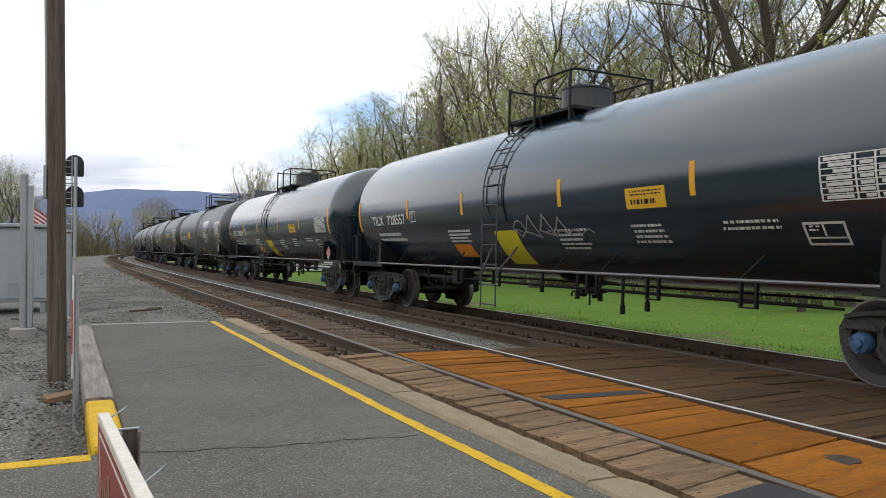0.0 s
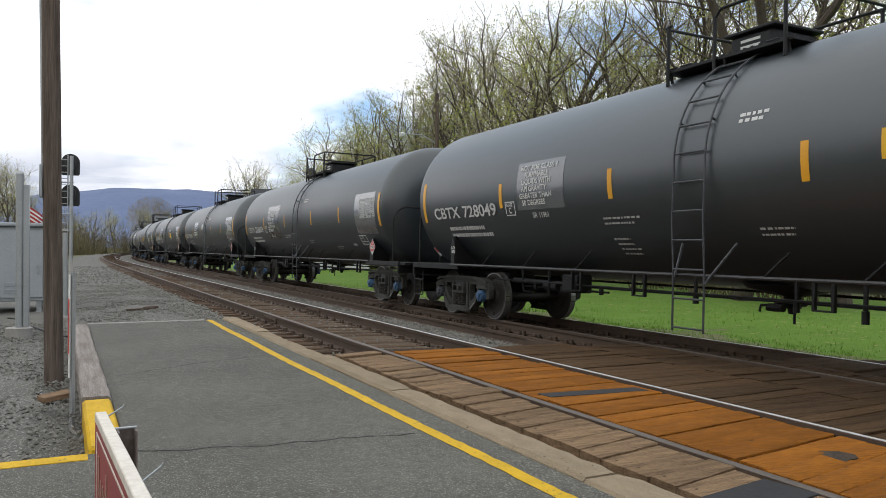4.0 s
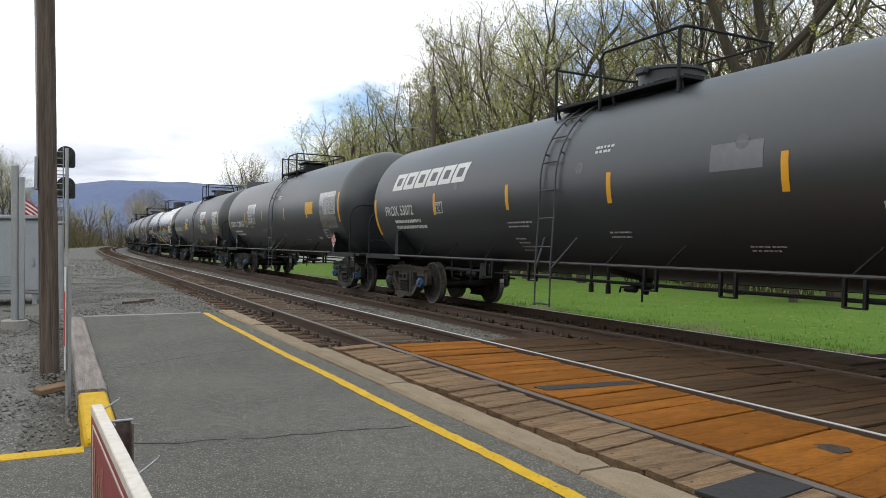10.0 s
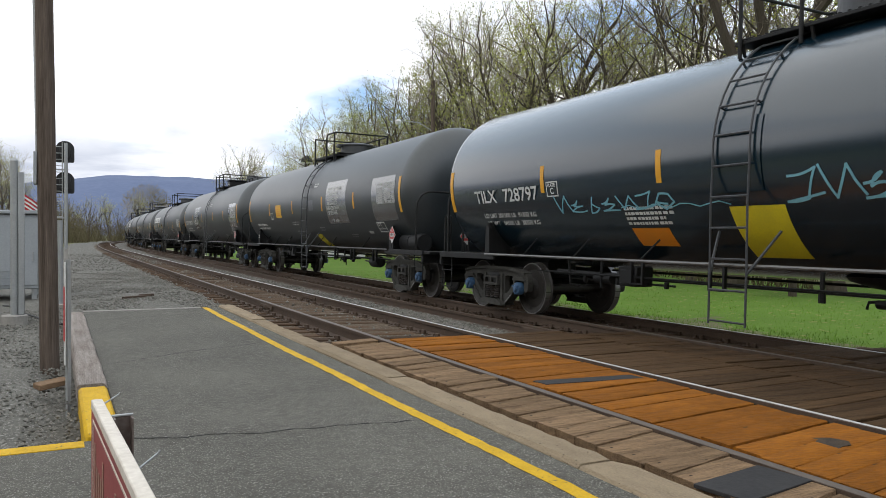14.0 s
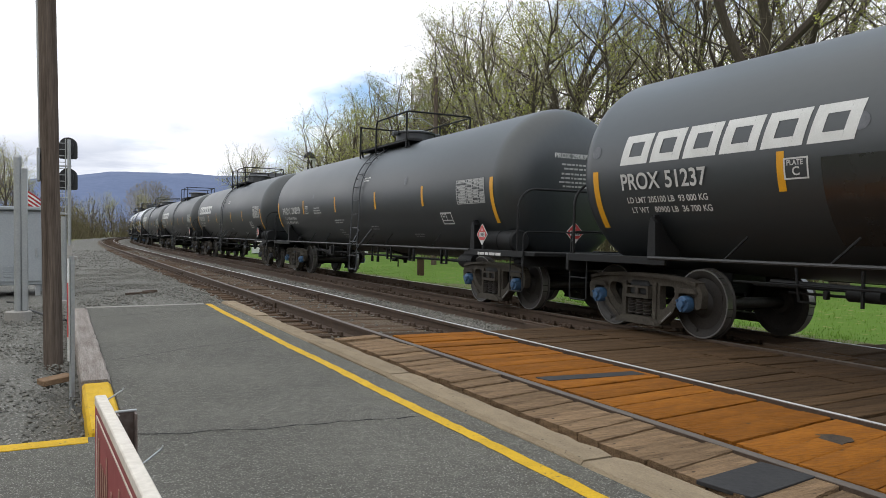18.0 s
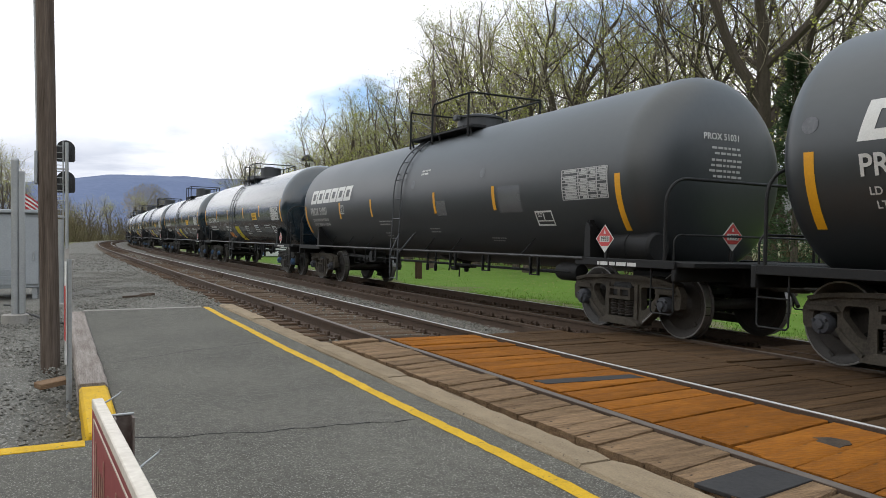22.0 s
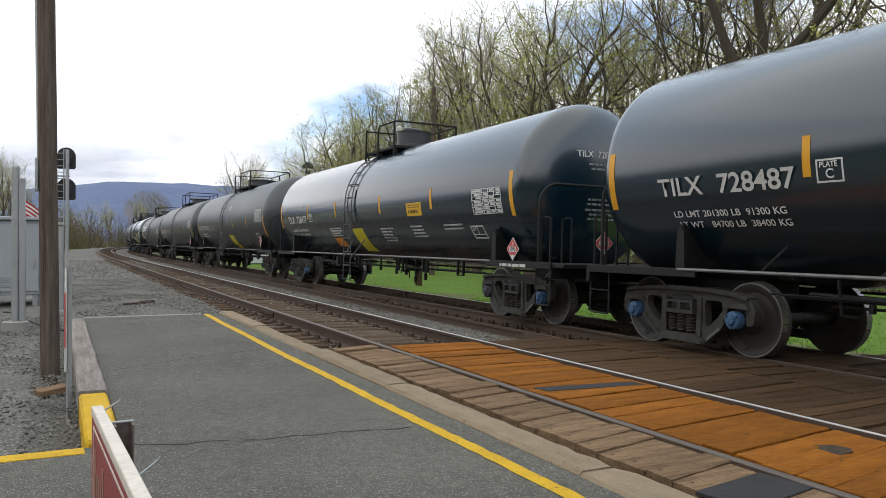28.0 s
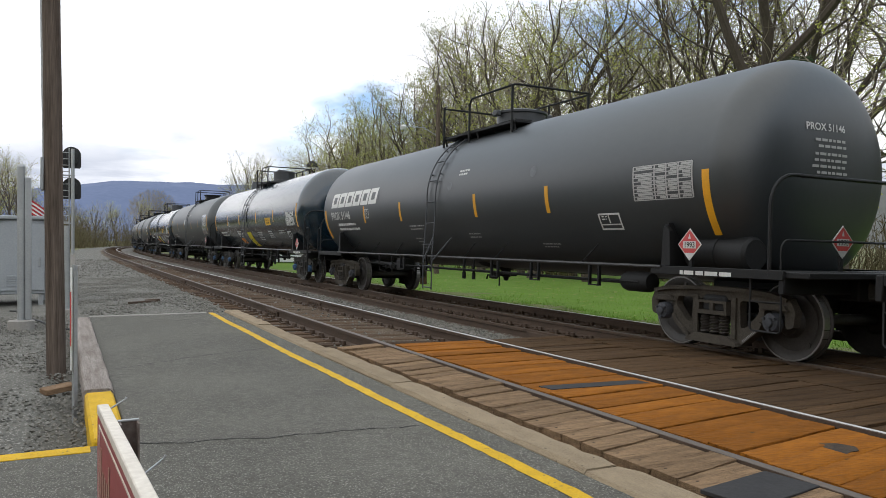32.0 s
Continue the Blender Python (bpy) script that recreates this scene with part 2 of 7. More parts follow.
M_TANKP = material("dusty_black_tank_paint", (0.0150, 0.0192, 0.0218), (0.0235, 0.0280, 0.0308), 0.41, 0, 0.8, 16, 0.02, 0.8, (1, 0.35, 0.6), rough_var=0.08, spec=0.9)
M_FRAME = material("black_steel", (0.008, 0.0085, 0.0095), (0.015, 0.0148, 0.015), 0.6, 0, 5, 40, 0.08, spec=0.3)
M_TRUCK = material("dusty_cast_steel", (0.072, 0.070, 0.063), (0.036, 0.035, 0.032), 0.8, 0.0, 4, 40, 0.2)
M_TRUCKB = material("brown_dusty_cast_steel", (0.088, 0.077, 0.063), (0.045, 0.040, 0.034), 0.85, 0.0, 4, 40, 0.2)
M_WHEEL = material("wheel_steel", (0.052, 0.046, 0.042), (0.028, 0.025, 0.023), 0.6, 0.1, 3, 40, 0.1)
M_TREAD = material("worn_wheel_tread", (0.32, 0.31, 0.30), (0.22, 0.215, 0.21), 0.36, 0.7, 3, 40, 0.03)
M_CAPBLUE = material("blue_bearing_cap", (0.050, 0.12, 0.235), (0.03, 0.07, 0.14), 0.5, 0, 9, 60, 0.1)
M_CAPGREY = material("grey_bearing_cap", (0.07, 0.075, 0.09), (0.035, 0.036, 0.04), 0.6, 0.2, 9, 60, 0.1)
M_PIPED = material("dark_side_pipe", (0.030, 0.030, 0.031), (0.05, 0.05, 0.05), 0.5, 0.1, 4, 40, 0.03)
M_PIPE = material("grey_side_pipe", (0.13, 0.13, 0.13), (0.20, 0.20, 0.195), 0.45, 0.3, 4, 40, 0.03)
M_STRIPE = material("amber_reflective_strip", (0.74, 0.36, 0.012), (0.63, 0.30, 0.015), 0.4, 0, 5, 50, 0.0)
M_DECAL = material("stencil_white", (0.62, 0.62, 0.60), (0.50, 0.50, 0.49), 0.6, 0, 5, 50, 0.0)
M_DECALSM = material("small_stencil", (0.45, 0.45, 0.44), (0.36, 0.36, 0.355), 0.6, 0, 5, 50, 0.0)
M_DECALDIM = material("faded_stencil", (0.27, 0.27, 0.265), (0.20, 0.20, 0.20), 0.6, 0, 5, 50, 0.0)
M_PANEL = material("fresh_grey_patch_paint", (0.072, 0.076, 0.082), (0.092, 0.096, 0.102), 0.22, 0, 2, 30, 0.0, spec=0.9, coat=0.8)
M_PALEPATCH = material("pale_grey_patch_paint", (0.17, 0.18, 0.195), (0.11, 0.115, 0.125), 0.4, 0, 2, 12, 0.0, 0.9)
M_LUG = material("faded_lug_paint", (0.13, 0.135, 0.15), (0.08, 0.083, 0.09), 0.5, 0, 6, 30, 0.0)
M_PANELDK = material("black_patch_paint", (0.010, 0.0105, 0.0115), (0.015, 0.0155, 0.0165), 0.26, 0, 2, 30, 0.0, spec=0.8, coat=0.4)
M_LABELY = material("yellow_label", (0.74, 0.41, 0.012), (0.64, 0.36, 0.02), 0.45, 0, 4, 40, 0.0)
M_LABELO = material("orange_label", (0.78, 0.26, 0.01), (0.68, 0.24, 0.02), 0.45, 0, 4, 40, 0.0)
M_SPILL = material("yellow_walkway_patch", (0.72, 0.60, 0.02), (0.62, 0.52, 0.03), 0.5, 0, 4, 40, 0.0)
M_PLACRED = material("placard_red", (0.55, 0.05, 0.05), (0.45, 0.06, 0.06), 0.45, 0, 4, 40, 0.0)
M_SPRAY = material("pale_spray_paint", (0.26, 0.26, 0.26), (0.16, 0.16, 0.165), 0.6, 0, 8, 60, 0.0)
M_SPRAYB = material("blue_spray_paint", (0.20, 0.44, 0.52), (0.13, 0.34, 0.42), 0.5, 0, 8, 60, 0.0)
M_POLE = material("old_pole_wood", (0.185, 0.145, 0.118), (0.070, 0.053, 0.043), 0.9, 0, 2.5, 12, 0.8, 0.5, (9, 9, 0.4))
M_GALV = material("galvanised_steel", (0.42, 0.43, 0.43), (0.33, 0.34, 0.345), 0.5, 0.5, 4, 40, 0.05)
M_CABINET = material("grey_cabinet_paint", (0.37, 0.39, 0.405), (0.30, 0.32, 0.335), 0.5, 0.1, 2, 30, 0.03)
M_SIGNAL = material("signal_black", (0.012, 0.012, 0.013), (0.02, 0.02, 0.02), 0.6, 0, 5, 40, 0.05)
M_CONCRETE = material("concrete", (0.36, 0.34, 0.31), (0.27, 0.255, 0.235), 0.9, 0, 3, 40, 0.4)
M_BARK = material("grey_brown_bark", (0.125, 0.104, 0.083), (0.055, 0.045, 0.037), 0.95, 0, 3, 24, 0.7, 0.9, (5, 5, 0.8))
M_TWIG = material("twig_bark", (0.34, 0.30, 0.225), (0.24, 0.21, 0.155), 0.95, 0, 2, 20, 0.0, per_island=0.3)
M_LEAF = material("young_leaves", (0.45, 0.46, 0.11), (0.30, 0.33, 0.07), 0.7, 0, 1, 8, 0.0, per_island=0.35)
M_EVERGREEN = material("cedar_foliage", (0.035, 0.060, 0.028), (0.05, 0.075, 0.03), 0.85, 0, 3, 20, 0.0, per_island=0.4)
M_BRUSH = material("dry_brush", (0.15, 0.115, 0.075), (0.10, 0.10, 0.045), 0.95, 0, 1, 10, 0.0, per_island=0.35)
M_BLOSSOM = material("pale_budding_twigs", (0.27, 0.23, 0.155), (0.20, 0.17, 0.11), 0.9, 0, 1, 8, 0.0, per_island=0.25)
# the blue of distance haze is mixed into this hill's own colour
M_RIDGE = material("ridge_with_haze_colour", (0.150, 0.185, 0.290), (0.105, 0.135, 0.225), 1.0, 0, 0.01, 0.06, 0.0, 0.9)
M_RIDGE2 = material("near_wooded_ridge", (0.13, 0.125, 0.12), (0.09, 0.10, 0.085), 1.0, 0, 0.02, 0.2, 0.0, 0.9)
M_BANK = material("dark_unseen_bank", (0.055, 0.055, 0.036), (0.030, 0.034, 0.022), 1.0, 0, 0.05, 0.4, 0.0, 0.9)
M_SIDING = material("white_clapboard", (0.70, 0.71, 0.72), (0.60, 0.61, 0.62), 0.7, 0, 1, 20, 0.05)
M_ROOF = material("dark_roof", (0.03, 0.032, 0.036), (0.05, 0.05, 0.052), 0.8, 0, 2, 20, 0.2)
M_FLAGR = material("flag_red_cloth", (0.5, 0.04, 0.05), (0.4, 0.04, 0.05), 0.8)
M_GLASS = material("dark_window_glass", (0.02, 0.025, 0.03), (0.03, 0.035, 0.04), 0.08, 0, 2, 20, 0.0)


# ---- mesh tools ----
class Shape:
    """Collects corners and faces of one mesh."""

    def __init__(self):
        self.v, self.f, self.m = [], [], []
        self.slot = 0

    def add(self, verts, faces):
        n = len(self.v)
        self.v.extend(verts)
        self.f.extend([tuple(i + n for i in f) for f in faces])
        self.m.extend([self.slot] * len(faces))
        return self

    def box(self, x0, x1, y0, y1, z0, z1, c=0.0, turn=None):
        """A box with its edges cut off by c."""
        h = [(x1 - x0) / 2, (y1 - y0) / 2, (z1 - z0) / 2]
        o = Vector(((x0 + x1) / 2, (y0 + y1) / 2, (z0 + z1) / 2))
        c = min(c, 0.45 * min(h))
        verts, faces = [], []
        if c <= 0:
            verts = [Vector((sx * h[0], sy * h[1], sz * h[2])) for sx in (-1, 1) for sy in (-1, 1) for sz in (-1, 1)]
            faces = [(0, 1, 3, 2), (4, 6, 7, 5), (0, 4, 5, 1), (2, 3, 7, 6), (0, 2, 6, 4), (1, 5, 7, 3)]
        else:
            idx = {}
            for sx in (-1, 1):
                for sy in (-1, 1):
                    for sz in (-1, 1):
                        for ax in range(3):
                            p = [sx * (h[0] - c), sy * (h[1] - c), sz * (h[2] - c)]
                            p[ax] = (sx, sy, sz)[ax] * h[ax]
                            idx[sx, sy, sz, ax] = len(verts)
                            verts.append(Vector(p))
            for ax in range(3):
                b, d = [k for k in range(3) if k != ax]
                for s in (-1, 1):
                    q = []
                    for sb, sd in ((-1, -1), (1, -1), (1, 1), (-1, 1)):
                        k = [0, 0, 0]
                        k[ax], k[b], k[d] = s, sb, sd
                        q.append(idx[(*k, ax)])
                    faces.append(tuple(q if (s > 0) == (ax != 1) else q[::-1]))
                for sb in (-1, 1):
                    for sd in (-1, 1):
                        k0, k1 = [0, 0, 0], [0, 0, 0]
                        k0[ax], k1[ax] = -1, 1
                        k0[b] = k1[b] = sb
                        k0[d] = k1[d] = sd
                        q = [idx[(*k0, b)], idx[(*k1, b)], idx[(*k1, d)], idx[(*k0, d)]]
                        e1, e2 = verts[q[1]] - verts[q[0]], verts[q[2]] - verts[q[1]]
                        mid = sum((verts[i] for i in q), Vector())
                        faces.append(tuple(q if e1.cross(e2).dot(mid) > 0 else q[::-1]))
            for sx in (-1, 1):
                for sy in (-1, 1):
                    for sz in (-1, 1):
                        q = [idx[sx, sy, sz, k] for k in range(3)]
                        faces.append(tuple(q if sx * sy * sz > 0 else q[::-1]))
        if turn is not None:
            verts = [turn @ p for p in verts]
        return self.add([tuple(p + o) for p in verts], faces)

    def prism(self, poly, x0, x1):
        """A polygon in (y, z), drawn out from x0 to x1."""
        n = len(poly)
        verts = [(x0, y, z) for y, z in poly] + [(x1, y, z) for y, z in poly]
        area = sum(poly[i][0] * poly[(i + 1) % n][1] - poly[(i + 1) % n][0] * poly[i][1] for i in range(n))
        faces = [tuple(range(n))[::-1], tuple(range(n, 2 * n))] + [(i, (i + 1) % n, n + (i + 1) % n, n + i) for i in range(n)]
        if area < 0:
            faces = [f[::-1] for f in faces]
        return self.add(verts, faces)

    def tube(self, pts, r, n=8, r1=None, closed=True):
        """A round bar along points, tapering from r to r1."""
        pts = [Vector(p) for p in pts]
        r1 = r if r1 is None else r1
        verts, faces = [], []
        side = None
        for i, p in enumerate(pts):
            d = (pts[min(i + 1, len(pts) - 1)] - pts[max(i - 1, 0)]).normalized()
            if side is None:
                side = d.orthogonal().normalized()
            side = (side - d * side.dot(d)).normalized()
            up = d.cross(side)
            k = r + (r1 - r) * i / max(1, len(pts) - 1)
            for j in range(n):
                a = 2 * math.pi * j / n
                verts.append(tuple(p + (side * math.cos(a) + up * math.sin(a)) * k))
        for i in range(len(pts) - 1):
            for j in range(n):
                faces.append((i * n + j, i * n + (j + 1) % n, (i + 1) * n + (j + 1) % n, (i + 1) * n + j))
        if closed:
            faces.append(tuple(range(n))[::-1])
            faces.append(tuple(range((len(pts) - 1) * n, len(pts) * n)))
        return self.add(verts, faces)

    def lathe(self, profile, centre=(0, 0, 0), axis="y", n=32, caps=True):
        """Turns a profile of (along, radius) round an axis."""
        verts, faces = [], []
        for a, r in profile:
            for j in range(n):
                t = 2 * math.pi * j / n
                c, s = r * math.cos(t), r * math.sin(t)
                p = {"y": (c, a, -s), "x": (a, c, s), "z": (c, s, a)}[axis]
                verts.append(tuple(p[k] + centre[k] for k in range(3)))
        for i in range(len(profile) - 1):
            for j in range(n):
                faces.append((i * n + j, i * n + (j + 1) % n, (i + 1) * n + (j + 1) % n, (i + 1) * n + j))
        if caps:
            faces.append(tuple(range(n))[::-1])
            faces.append(tuple(range((len(profile) - 1) * n, len(profile) * n)))
        return self.add(verts, faces)

    def mesh(self, name, mats, smooth=True, angle=38):
        me = bpy.data.meshes.new(name)
        me.from_pydata(self.v, [], self.f)
        for m in mats if isinstance(mats, (list, tuple)) else [mats]:
            me.materials.append(m)
        if any(self.m):
            me.polygons.foreach_set("material_index", self.m)
        if smooth:
            me.polygons.foreach_set("use_smooth", [True] * len(self.f))
            me.set_sharp_from_angle(angle=radians(angle))
        me.update()
        return me


def part(name, shape, mats, parent, label="", at=None, smooth=True):
    """Links a shape as one mesh under a thing or a part."""
    me = shape.mesh(name, mats, smooth) if isinstance(shape, Shape) else shape
    ob = new(name, me)
    ob.parent = parent
    if at is not None:
        ob.matrix_basis = at
    return tagged(ob, label)


def thing(name, label, category, group="", at=None):
    ob = new(name)
    ob.empty_display_size = 0.2
    if at is not None:
        ob.matrix_basis = at
    return tagged(ob, label, category, group)


def structure(name, shape, mats, label, category, smooth=True, kind="structure"):
    ob = new(name, shape.mesh(name, mats, smooth))
    return tagged(ob, label, category, "", kind)


LETTERS = {}


def lettering(text, height, mat, wide=1.0):
    """Flat lettering as a mesh; x along the words, y up, start at x = 0."""
    key = (text, round(height, 3), mat.name, wide)
    if key not in LETTERS:
        cu = bpy.data.curves.new("lettering", "FONT")
        cu.body, cu.size = text, height / 0.72
        cu.offset = 0.0052 * height / 0.2
        ob = bpy.data.objects.new("lettering", cu)
        scene.collection.objects.link(ob)
        bpy.context.view_layer.update()
        me = bpy.data.meshes.new_from_object(ob.evaluated_get(bpy.context.evaluated_depsgraph_get()))
        bpy.data.objects.remove(ob)
        bpy.data.curves.remove(cu)
        if wide != 1.0:
            me.transform(Matrix.Diagonal((wide, 1, 1, 1)))
        me.materials.clear()
        me.materials.append(mat)
        LETTERS[key] = me
    return LETTERS[key]


# ---- the line of the tracks ----
TRACK_X = 3.4835            # the nearest rail of the near track
EASE, RATE, END_TURN = 35.66, 1.8005e-05, 0.62
GAUGE = 1.505
NEAR_Z, NEAR_CANT = 0.0, 0.0323
FAR_OFF, FAR_Z, FAR_CANT = 4.162, -0.1434, 0.020


def turn_at(s):
    return min(END_TURN, RATE * max(0.0, s - EASE) ** 2 / 2)


LINE = [(0.0, 0.0)]
for i in range(1000):
    a = turn_at(i + 0.5)
    LINE.append((LINE[-1][0] + math.sin(a), LINE[-1][1] + math.cos(a)))


def on_line(s, off, z=0.0):
    """The place s metres along the nearest rail and off metres to its right."""
    a = turn_at(s)
    if s <= 0:
        x, y = 0.0, s
    else:
        i = min(int(s), len(LINE) - 2)
        k = s - i
        x = LINE[i][0] * (1 - k) + LINE[i + 1][0] * k
        y = LINE[i][1] * (1 - k) + LINE[i + 1][1] * k
    return Vector((TRACK_X + x + off * math.cos(a), y - off * math.sin(a), z))


RAILS = [(0.0, NEAR_Z), (GAUGE, NEAR_Z - NEAR_CANT * GAUGE), (FAR_OFF, FAR_Z), (FAR_OFF + GAUGE, FAR_Z - FAR_CANT * GAUGE)]
STATIONS = [-14, -6, 0, 6, 12, 18, 24, 30, 36] + list(range(40, 270, 4))


def sweep(profile, off, z, stations=STATIONS):
    """A closed section of (across, up), swept along the line."""
    sh, n = Shape(), len(profile)
    verts, faces = [], []
    for s in stations:
        for a, b in profile:
            verts.append(tuple(on_line(s, off + a, z + b)))
    for i in range(len(stations) - 1):
        for j in range(n):
            faces.append((i * n + j, (i + 1) * n + j, (i + 1) * n + (j + 1) % n, i * n + (j + 1) % n))
    faces += [tuple(range(n)), tuple(range(len(verts) - n, len(verts)))[::-1]]
    return sh.add(verts, faces)


# ---- ground ----
def line_coords(xs, ys):
    """Along and across the line for arrays of places."""
    s = np.arange(-40, 420, 1.0)
    pts = np.array([on_line(float(k), 0.0)[:2] for k in s])
    ang = np.array([turn_at(float(k)) for k in s])
    best = np.empty(len(xs), int)
    for a in range(0, len(xs), 4000):
        d = (xs[a:a + 4000, None] - pts[None, :, 0]) ** 2 + (ys[a:a + 4000, None] - pts[None, :, 1]) ** 2
        best[a:a + 4000] = d.argmin(1)
    dx, dy = xs - pts[best, 0], ys - pts[best, 1]
    off = dx * np.cos(ang[best]) - dy * np.sin(ang[best])
    return s[best], off


def ground_height(s, off):
    knots = [(-400, -0.5), (-8, -0.3), (-3.0, -0.14), (-0.9, -0.13), (-0.5, -0.19), (2.2, -0.24), (2.9, -0.31), (3.6, -0.34), (6.2, -0.37),
             (6.9, -0.46), (8.5, -0.62), (12, -0.66), (24, -0.70), (60, -0.6), (400, 0.0)]
    return np.interp(off, [k[0] for k in knots], [k[1] for k in knots])


def build_ground():
    ys = np.concatenate([[-3000, -800, -200, -80], np.arange(-40, -4, 4.0), np.arange(-4, 40, 0.3), np.arange(40, 120, 1.0), np.arange(120, 270, 5.0),
                         [300, 350, 420, 600, 1000, 2000, 4000]])
    xs = np.concatenate([[-4000, -1200, -300, -120], np.arange(-60, -8, 4.0), np.arange(-8, 13, 0.25), np.arange(13, 30, 1.0), np.arange(30, 90, 5.0),
                         [120, 200, 400, 1200, 4000]])
    X, Y = np.meshgrid(xs, ys)
    s, off = line_coords(X.ravel(), Y.ravel())
    Z = ground_height(s, off)
    rnd = np.array([noise.noise((float(a) * 0.9, float(b) * 0.9, 0.0)) + 0.6 * noise.noise((float(a) * 3.1, float(b) * 3.1, 4.0)) for a, b in zip(X.ravel(), Y.ravel())])
    Z = Z + rnd * np.where((off > -0.6) & (off < 6.4), 0.012, 0.03)
    Z = np.where((X.ravel() > -0.02) & (X.ravel() < 2.8) & (Y.ravel() < 13.7), Z - 0.12, Z)
    Z = np.where((X.ravel() <= 0.4) & (Y.ravel() < 5.2) & (X.ravel() > -12), Z - 0.2, Z)
    nx, ny = len(xs), len(ys)
    sh = Shape()
    sh.v = [tuple(p) for p in np.stack([X.ravel(), Y.ravel(), Z], 1).tolist()]
    edge = np.array([0.5 * noise.noise((float(b) * 0.35, 7.0, 0.0)) + 0.25 * noise.noise((float(b) * 1.7, 3.0, 0.0)) for b in Y.ravel()])
    for j in range(ny - 1):
        for i in range(nx - 1):
            k = j * nx + i
            sh.f.append((k, k + 1, k + nx + 1, k + nx))
            o, q = off[k], edge[k]
            if (-8 - 2 * q if s[k] < 45 else -3.6 - q) < o < 7.1 + q and s[k] < 230:
                m = 3 if (-0.5 + 0.3 * q < o < 1.75 + 0.3 * q or 3.75 < o < 6.3) and s[k] > 6 else 0
            elif 7.1 + q <= o < 8.9 + 2.2 * q:
                m = 2
            elif 8.9 + 2.2 * q <= o < 25 + 2 * q:
                m = 1
            else:
                m = 2
            sh.m.append(m)
    structure("ground", sh, [M_GRAVEL, M_GRASS, M_DRY, M_BED], "grey gravel, ballast and bright spring grass beside the railway", "ground", True)


build_ground()


# ---- rails ----
def build_rails():
    web = [(-0.07, -0.172), (0.07, -0.172), (0.07, -0.160), (0.012, -0.138), (0.009, -0.05), (0.036, -0.040), (0.036, -0.006), (-0.036, -0.006), (-0.036, -0.040), (-0.009, -0.05),
           (-0.012, -0.138), (-0.07, -0.160)]
    bright = [(-0.012, -0.008), (0.018, -0.008), (0.018, -0.002), (0.013, 0.0008), (-0.008, 0.0008), (-0.012, -0.002)]
    head = [(-0.034, -0.008), (0.034, -0.008), (0.034, -0.003), (0.026, 0.0), (-0.026, 0.0), (-0.034, -0.003)]
    for i, (off, z) in enumerate(RAILS):
        rail = structure("rail", sweep(web, off, z), M_RAIL, "rusty steel rail curving away along the track", "rail")
        top = part("rail_head", sweep(bright if i in (1, 3) else head, off, z), M_SHINE if i in (1, 3) else M_DULL, rail, "polished running surface" if i in (1, 3) else "dull worn running surface")
        bars = Shape()
        for s in (14.2 + 2.3 * i, 26.0 + i, 41.0 - i):
            for side in (-1, 1):
                p = on_line(s, off + side * 0.028, z - 0.09)
                t = Matrix.Rotation(-turn_at(s), 3, "Z")
                bars.box(p.x - 0.014, p.x + 0.014, p.y - 0.46, p.y + 0.46, p.z - 0.045, p.z + 0.045, 0.008, t)
                for k in range(-2, 3):
                    bars.tube([(p.x, p.y + 0.16 * k, p.z), (p.x + side * 0.045, p.y + 0.16 * k, p.z)], 0.016, 6)
        part("joint_bar", bars, M_RAIL, rail, "bolted rusty joint bars")


build_rails()


# ---- platform ----
def rough_bar(x0, x1, y0, y1, z0, z1, c, wear, rng):
    """A worn timber along y: its top edges wander, chip and sag."""
    sh, rows = Shape(), max(2, int((y1 - y0) / 0.14))
    verts = []
    for i in range(rows + 1):
        y = y0 + (y1 - y0) * i / rows
        a, b, t = rng.gauss(0, wear * 0.5), rng.gauss(0, wear * 0.6), rng.gauss(0, wear * 0.25)
        chip = wear * 4 * (rng.random() < 0.07)
        chip += wear * 2.5 if i in (0, rows) else 0
        ring = [(x0, z0), (x1, z0), (x1 + b * 0.6, z1 - c - chip), (x1 - c + b - chip, z1 + t), (x0 + c + a, z1 + t), (x0 + a * 0.4, z1 - c)]
        verts += [(x, y, z) for x, z in ring]
    faces = [(i * 6 + j, i * 6 + (j + 1) % 6, i * 6 + 6 + (j + 1) % 6, i * 6 + 6 + j)[::-1] for i in range(rows) for j in range(6)]
    faces += [tuple(range(6)), tuple(range(rows * 6, rows * 6 + 6))[::-1]]
    return sh.add(verts, faces)


